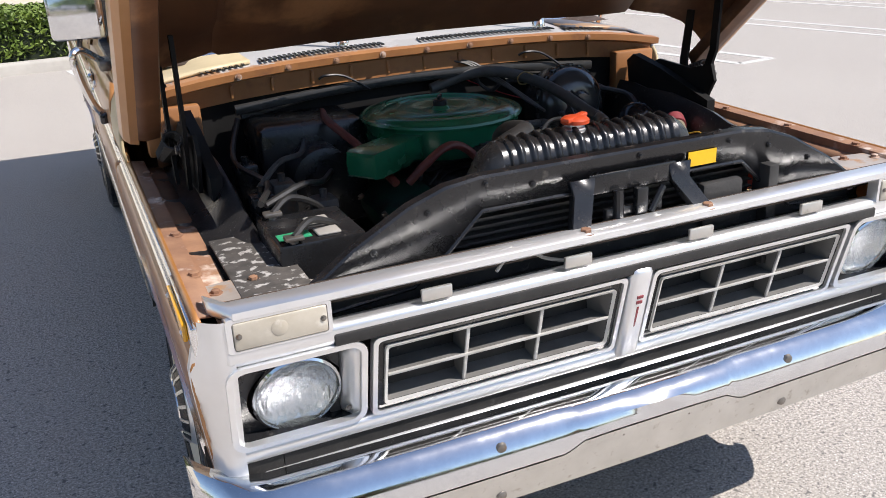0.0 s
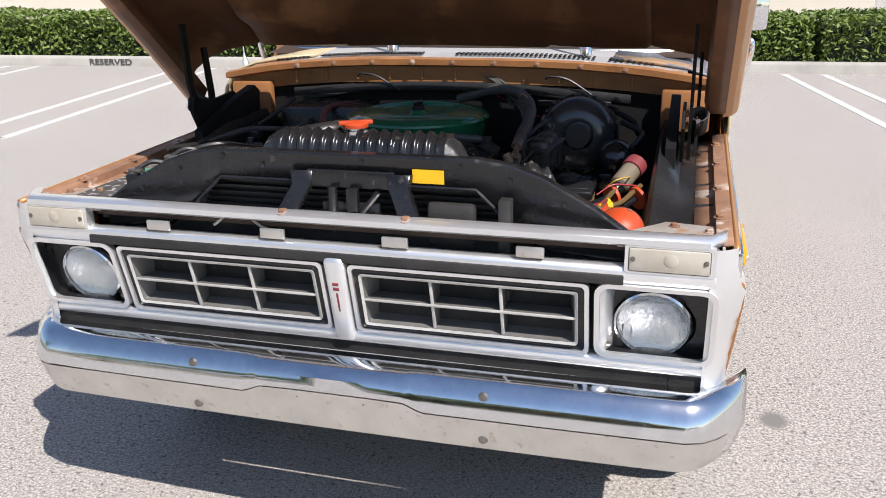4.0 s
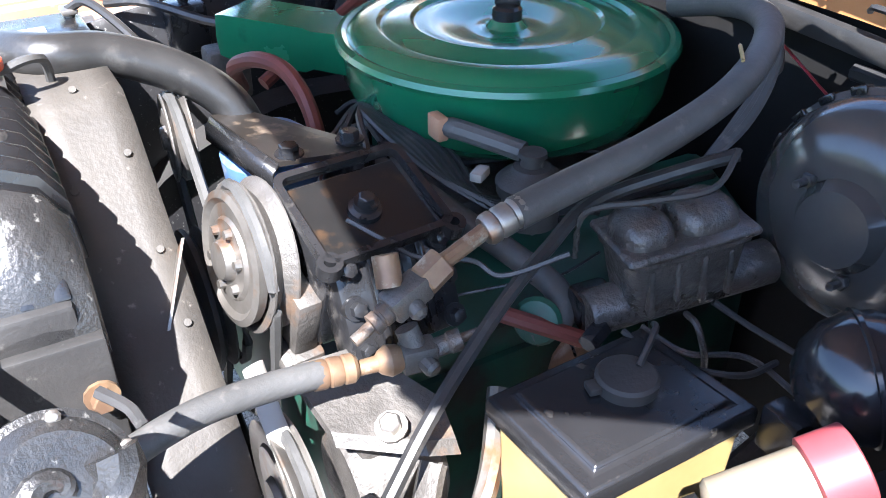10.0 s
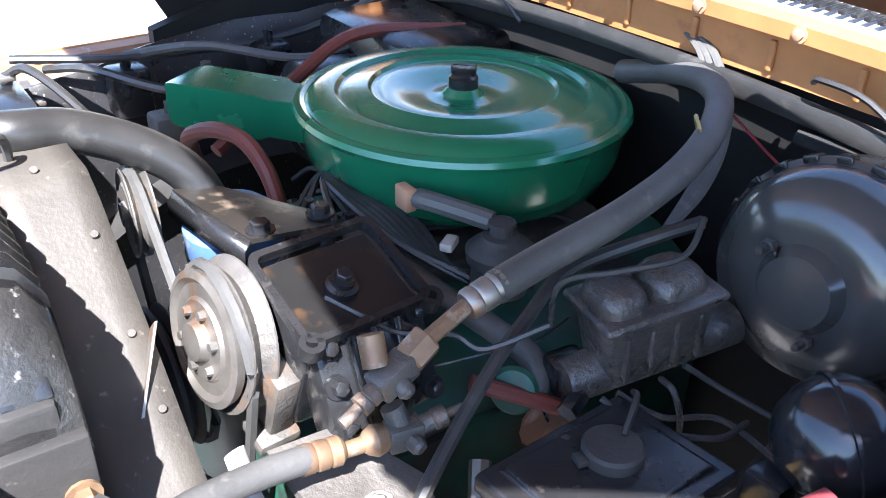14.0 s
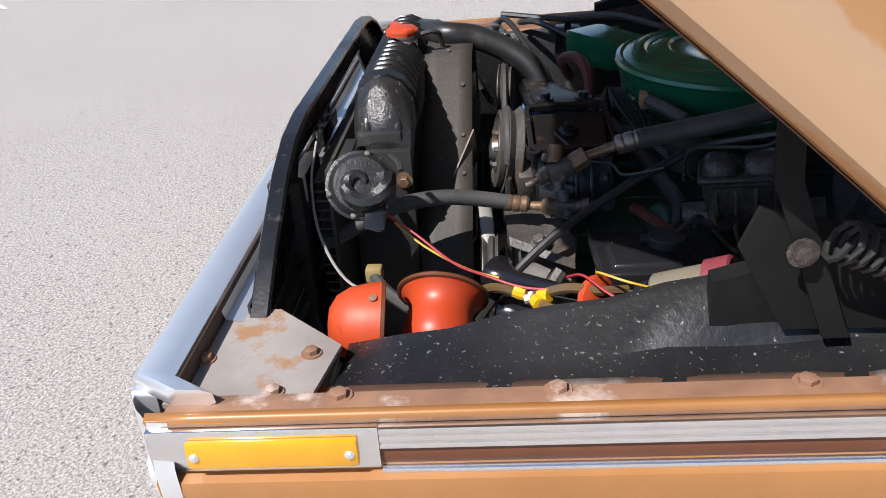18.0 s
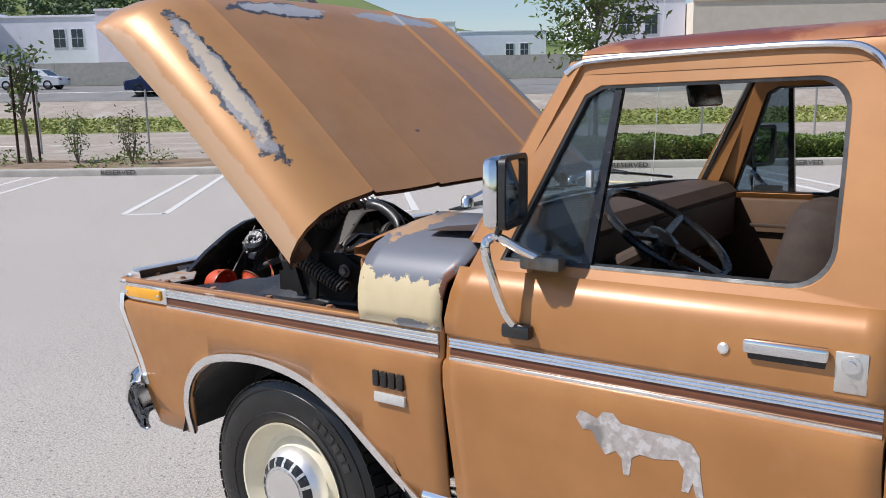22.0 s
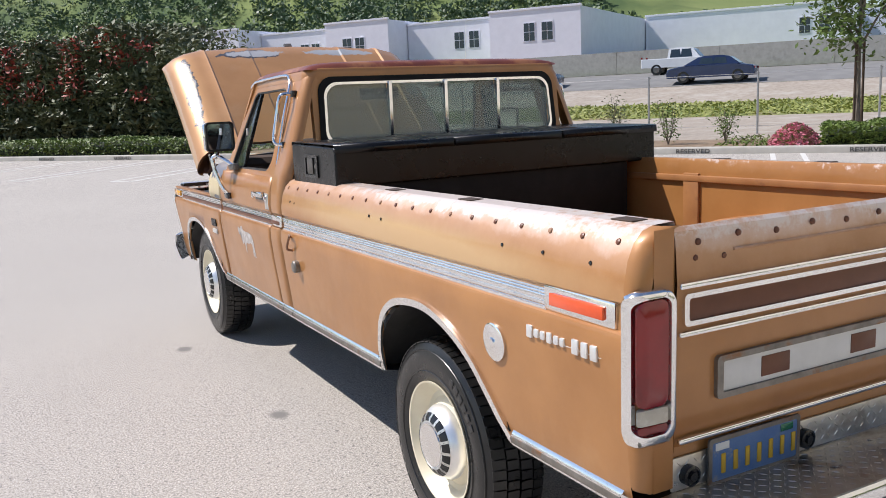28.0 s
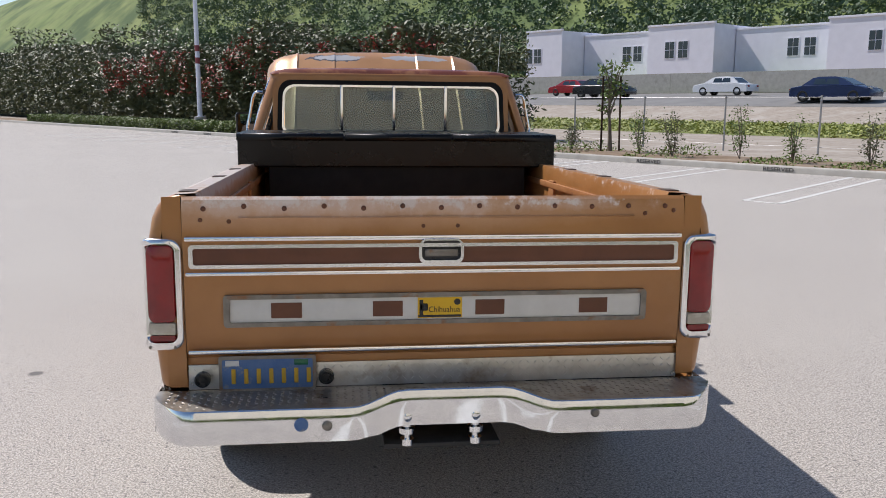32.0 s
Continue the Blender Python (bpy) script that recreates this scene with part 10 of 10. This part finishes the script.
for k, pts in enumerate((((-0.70, -0.35, 1.03), (-0.60, -0.30, 1.05), (-0.52, -0.2, 1.02), (-0.45, -0.05, 1.0)), ((-0.68, -0.22, 1.04), (-0.6, -0.1, 1.06), (-0.5, 0.05, 1.04), (-0.45, 0.2, 1.08)), ((-0.72, -0.40, 1.05), (-0.66, -0.2, 1.04), (-0.68, 0.1, 1.03), (-0.62, 0.3, 1.1)),
                         ((0.55, 0.34, 1.10), (0.35, 0.345, 1.13), (0.10, 0.345, 1.15), (-0.3, 0.345, 1.14), (-0.6, 0.34, 1.1)), ((0.66, 0.20, 1.03), (0.62, 0.30, 1.06), (0.50, 0.345, 1.10), (0.30, 0.345, 1.10)))):
    bm = bmesh.new()
    tube(bm, pts, 0.008 if k < 3 else 0.011, 7, 6)
    part("wiring_loom", bm, M_HOSE if k % 2 else M_RUBBER, truck, "black wiring loom")
bm = bmesh.new()
tube(bm, [(-0.62, 0.310, 1.125), (-0.3, 0.306, 1.150), (0, 0.305, 1.158), (0.3, 0.306, 1.150), (0.62, 0.310, 1.125)], 0.010, 7, 8, flat=1.6)
part("hood_seal", bm, M_RUBBER, truck, "black weatherstrip under the cowl")
for x in (-0.36, 0.33):
    bm = bmesh.new()
    tube(bm, [(x, 0.30, 1.19), (x + 0.02, 0.285, 1.20), (x + 0.08, 0.29, 1.19), (x + 0.16, 0.295, 1.14)], 0.004, 6, 5)
    part("washer_hose", bm, M_RUBBER, truck)
for sx in (1, -1):   # brackets where the hood hinges sit
    bm = bmesh.new()
    box(bm, sx * 0.72, sx * 0.88, 0.30, 0.345, 1.02, 1.16, 0.01)
    hb_ = part("hinge_pocket", bm, M_PRIMER, truck, "orange-brown hinge pocket")
    for z in (1.06, 1.10):
        bm = bmesh.new()
        bolt(bm, (sx * 0.82, 0.30, z), (0, -1, 0), 0.011, 0.01)
        part("pocket_bolt", bm, M_RUST, hb_)

# ignition and sensor wires between the engine parts
for pts in (((-0.217, -0.124, 0.953), (-0.202, -0.097, 0.972), (-0.162, -0.076, 0.964), (-0.127, -0.057, 0.963), (-0.052, -0.026, 0.956), (0.017, -0.004, 0.956)),
            ((-0.194, -0.122, 0.934), (-0.168, -0.102, 0.949), (-0.125, -0.059, 0.958), (-0.071, -0.033, 0.958), (-0.014, -0.012, 0.953), (0.049, 0.022, 0.958)),
            ((-0.164, -0.114, 0.931), (-0.136, -0.091, 0.946), (-0.093, -0.058, 0.947), (-0.036, -0.035, 0.942), (0.015, -0.021, 0.939)),
            ((-0.198, -0.086, 0.952), (-0.200, -0.065, 0.976), (-0.165, -0.050, 0.971), (-0.146, -0.046, 0.963)),
            ((-0.034, -0.075, 0.920), (0.001, -0.041, 0.941), (0.033, -0.005, 0.952), (0.068, 0.036, 0.967), (0.109, 0.091, 0.977), (0.131, 0.135, 0.961))):
    bm = bmesh.new()
    tube(bm, pts, 0.0042, 7, 6)
    part("spark_plug_wire", bm, M_RUBBER, truck, "black spark plug wire")
for pts in (((0.102, -0.298, 0.978), (0.126, -0.300, 0.961), (0.163, -0.281, 0.941), (0.205, -0.248, 0.927)),
            ((0.240, -0.199, 0.920), (0.259, -0.162, 0.929), (0.273, -0.118, 0.933), (0.284, -0.069, 0.933), (0.286, -0.016, 0.948)),
            ((0.325, 0.034, 0.859), (0.352, 0.010, 0.862), (0.371, -0.011, 0.859)),
            ((0.255, -0.043, 0.818), (0.285, -0.045, 0.822), (0.307, -0.055, 0.825))):
    bm = bmesh.new()
    tube(bm, pts, 0.0018, 5, 6)
    part("loose_wire", bm, M_BLACK, truck)

# ---- vehicles on the freeway ----
M_CARW = mat("white_car_paint", (0.72, 0.73, 0.75), (0.66, 0.67, 0.69), 0.25, 0, 3, coat=0.5)
M_CARB = mat("blue_car_paint", (0.02, 0.035, 0.10), (0.015, 0.028, 0.08), 0.25, 0.2, 3, coat=0.5)
M_CARS = mat("silver_car_paint", (0.50, 0.51, 0.52), (0.44, 0.45, 0.46), 0.3, 0.5, 3, coat=0.5)
M_CARK = mat("black_car_paint", (0.015, 0.015, 0.017), (0.012, 0.012, 0.013), 0.25, 0, 3, coat=0.5)
M_CARR = mat("red_car_paint", (0.35, 0.02, 0.025), (0.28, 0.015, 0.02), 0.25, 0.1, 3, coat=0.5)
SHAPES = {   # outline of the body and of the cabin: (along, up)
    "sedan": ([(0, 0.32), (-0.02, 0.6), (0.08, 0.82), (0.9, 0.95), (3.9, 0.92), (4.6, 0.78), (4.72, 0.55), (4.68, 0.30)], [(0.75, 0.93), (1.35, 1.36), (1.7, 1.43), (2.6, 1.43), (2.95, 1.36), (3.75, 0.93)], 4.7, 1.8, (0.85, 3.75)),
    "pickup": ([(0, 0.55), (0, 1.12), (1.9, 1.12), (3.9, 1.12), (5.2, 1.05), (5.45, 0.9), (5.45, 0.5)], [(1.85, 1.10), (1.95, 1.72), (2.2, 1.82), (3.3, 1.82), (3.6, 1.70), (4.1, 1.10)], 5.45, 1.95, (1.1, 4.4)),
    "van": ([(0, 0.4), (-0.02, 1.4), (0.6, 1.5), (4.4, 1.5), (5.3, 1.15), (5.5, 0.9), (5.5, 0.4)], [(0.0, 1.45), (0.05, 2.3), (0.3, 2.45), (3.6, 2.45), (4.0, 2.3), (4.75, 1.45)], 5.5, 2.0, (1.0, 4.5)),
}


def vehicle(kind, u, v, paint, label, flip=False):
    """A passing vehicle: body, cabin with dark glass, lamps and four wheels."""
    body, cabin, length, width, axles = SHAPES[kind]
    root = thing(kind if kind != "pickup" else "far_pickup", label, "car" if kind == "sedan" else kind, "freeway vehicles")
    M = Matrix.Translation(uv(u, v, terrain(u, v) + 0.03)) @ Matrix.Rotation(math.atan2(CU.y, CU.x) + (math.pi if flip else 0), 4, "Z") @ Matrix.Translation((-length / 2, 0, 0))
    root.matrix_world = Matrix()
    bm = bmesh.new()
    skin(bm, [[M @ Vector((x + (0.06 if abs(y) > 0.95 * width / 2 else 0) * (1 if x < length / 2 else -1), y, z - (0.03 if abs(y) > 0.95 * width / 2 else 0))) for x, z in body] for y in (-width / 2, -width * 0.46, 0, width * 0.46, width / 2)], True, True)
    part("body", bm, paint, root, smooth=40)
    bm = bmesh.new()
    zt = max(z for _, z in cabin)
    z0 = cabin[0][1]
    skin(bm, [[M @ Vector((x, s * width / 2 * (0.96 - 0.16 * (z - z0) / (zt - z0)), z)) for x, z in cabin] for s in (-1, -0.9, 0, 0.9, 1)], True, True)
    part("cabin", bm, paint, root, smooth=40)
    for s in (-1, 1):
        for a, b in ((0.10, 0.46), (0.54, 0.92)):
            if kind == "van" and a < 0.5:
                continue
            xa, xb = cabin[1][0] + (cabin[-2][0] - cabin[1][0]) * a, cabin[1][0] + (cabin[-2][0] - cabin[1][0]) * b
            bm = bmesh.new()
            plate(bm, [M @ Vector((x, s * (width / 2 * (0.96 - 0.16 * (z - z0) / (zt - z0)) + 0.004), z)) for x, z in ((xa - 0.08, z0 + 0.06), (xb + 0.10, z0 + 0.06), (xb - 0.02, zt - 0.12), (xa, zt - 0.12))], M.to_3x3() @ Vector((0, s * 0.006, 0)))
            part("side_window", bm, M_GLASSB, root, smooth=0)
        for x in axles:
            bm = bmesh.new()
            r = 0.33 if kind == "sedan" else 0.38
            lathe(bm, [(r * 0.6, 0.0), (r * 0.92, 0.0), (r, -0.03), (r, -0.20), (r * 0.6, -0.22)], M @ axis((x, s * (width / 2 + 0.01), r), (0, s, 0)), 24, cap=False)
            wh = part("wheel", bm, M_TYRE, root)
            bm = bmesh.new()
            lathe(bm, [(r * 0.62, -0.02), (r * 0.5, -0.04), (r * 0.2, -0.02), (0.0, -0.02)], M @ axis((x, s * (width / 2 + 0.01), r), (0, s, 0)), 16)
            part("rim", bm, M_STEEL, wh)
        bm = bmesh.new()
        box(bm, length - 0.30, length - 0.06, s * width * 0.36 - 0.14, s * width * 0.36 + 0.14, body[-3][1] - 0.10, body[-3][1] + 0.03, 0.02, M)
        part("headlamp", bm, M_CLEARLENS, root)
        bm = bmesh.new()
        box(bm, -0.03, 0.08, s * width * 0.38 - 0.12, s * width * 0.38 + 0.12, body[1][1] + 0.02, body[1][1] + 0.16, 0.02, M)
        part("tail_lamp", bm, M_REDLENS, root)
    for x0, x1 in ((cabin[0][0], cabin[1][0]), (cabin[-1][0], cabin[-2][0])):
        bm = bmesh.new()
        o = -0.012 if x0 < x1 else 0.012
        plate(bm, [M @ Vector((x0 + (x1 - x0) * k + o, y * width, z0 + (cabin[1][1] - z0) * k)) for k, y in ((0.12, -0.40), (0.12, 0.40), (0.95, 0.34), (0.95, -0.34))], M.to_3x3() @ Vector((o * 0.5, 0, 0.004)))
        part("screen", bm, M_GLASSB, root, smooth=0)
    return root


vehicle("pickup", 9.4, 57.5, M_CARW, "white pickup truck driving on the far freeway lanes", True)
vehicle("sedan", 5.2, 45, M_CARB, "dark blue sedan driving on the freeway")
vehicle("sedan", 16.8, 46, M_CARB, "blue sedan on the freeway beyond the parked truck", True)
vehicle("sedan", 35.0, 48, M_CARK, "black sedan driving on the freeway", True)
vehicle("van", -21.5, 57, M_CARW, "white delivery van driving on the freeway", True)
vehicle("sedan", 46.3, 58, M_CARR, "red sedan driving on the far freeway lanes")
vehicle("sedan", 30.3, 57, M_CARW, "white sedan driving on the far freeway lanes")
vehicle("sedan", -36.0, 46, M_CARW, "white sedan driving on the freeway")
vehicle("sedan", 62.0, 46, M_CARS, "silver sedan on the near freeway lane")
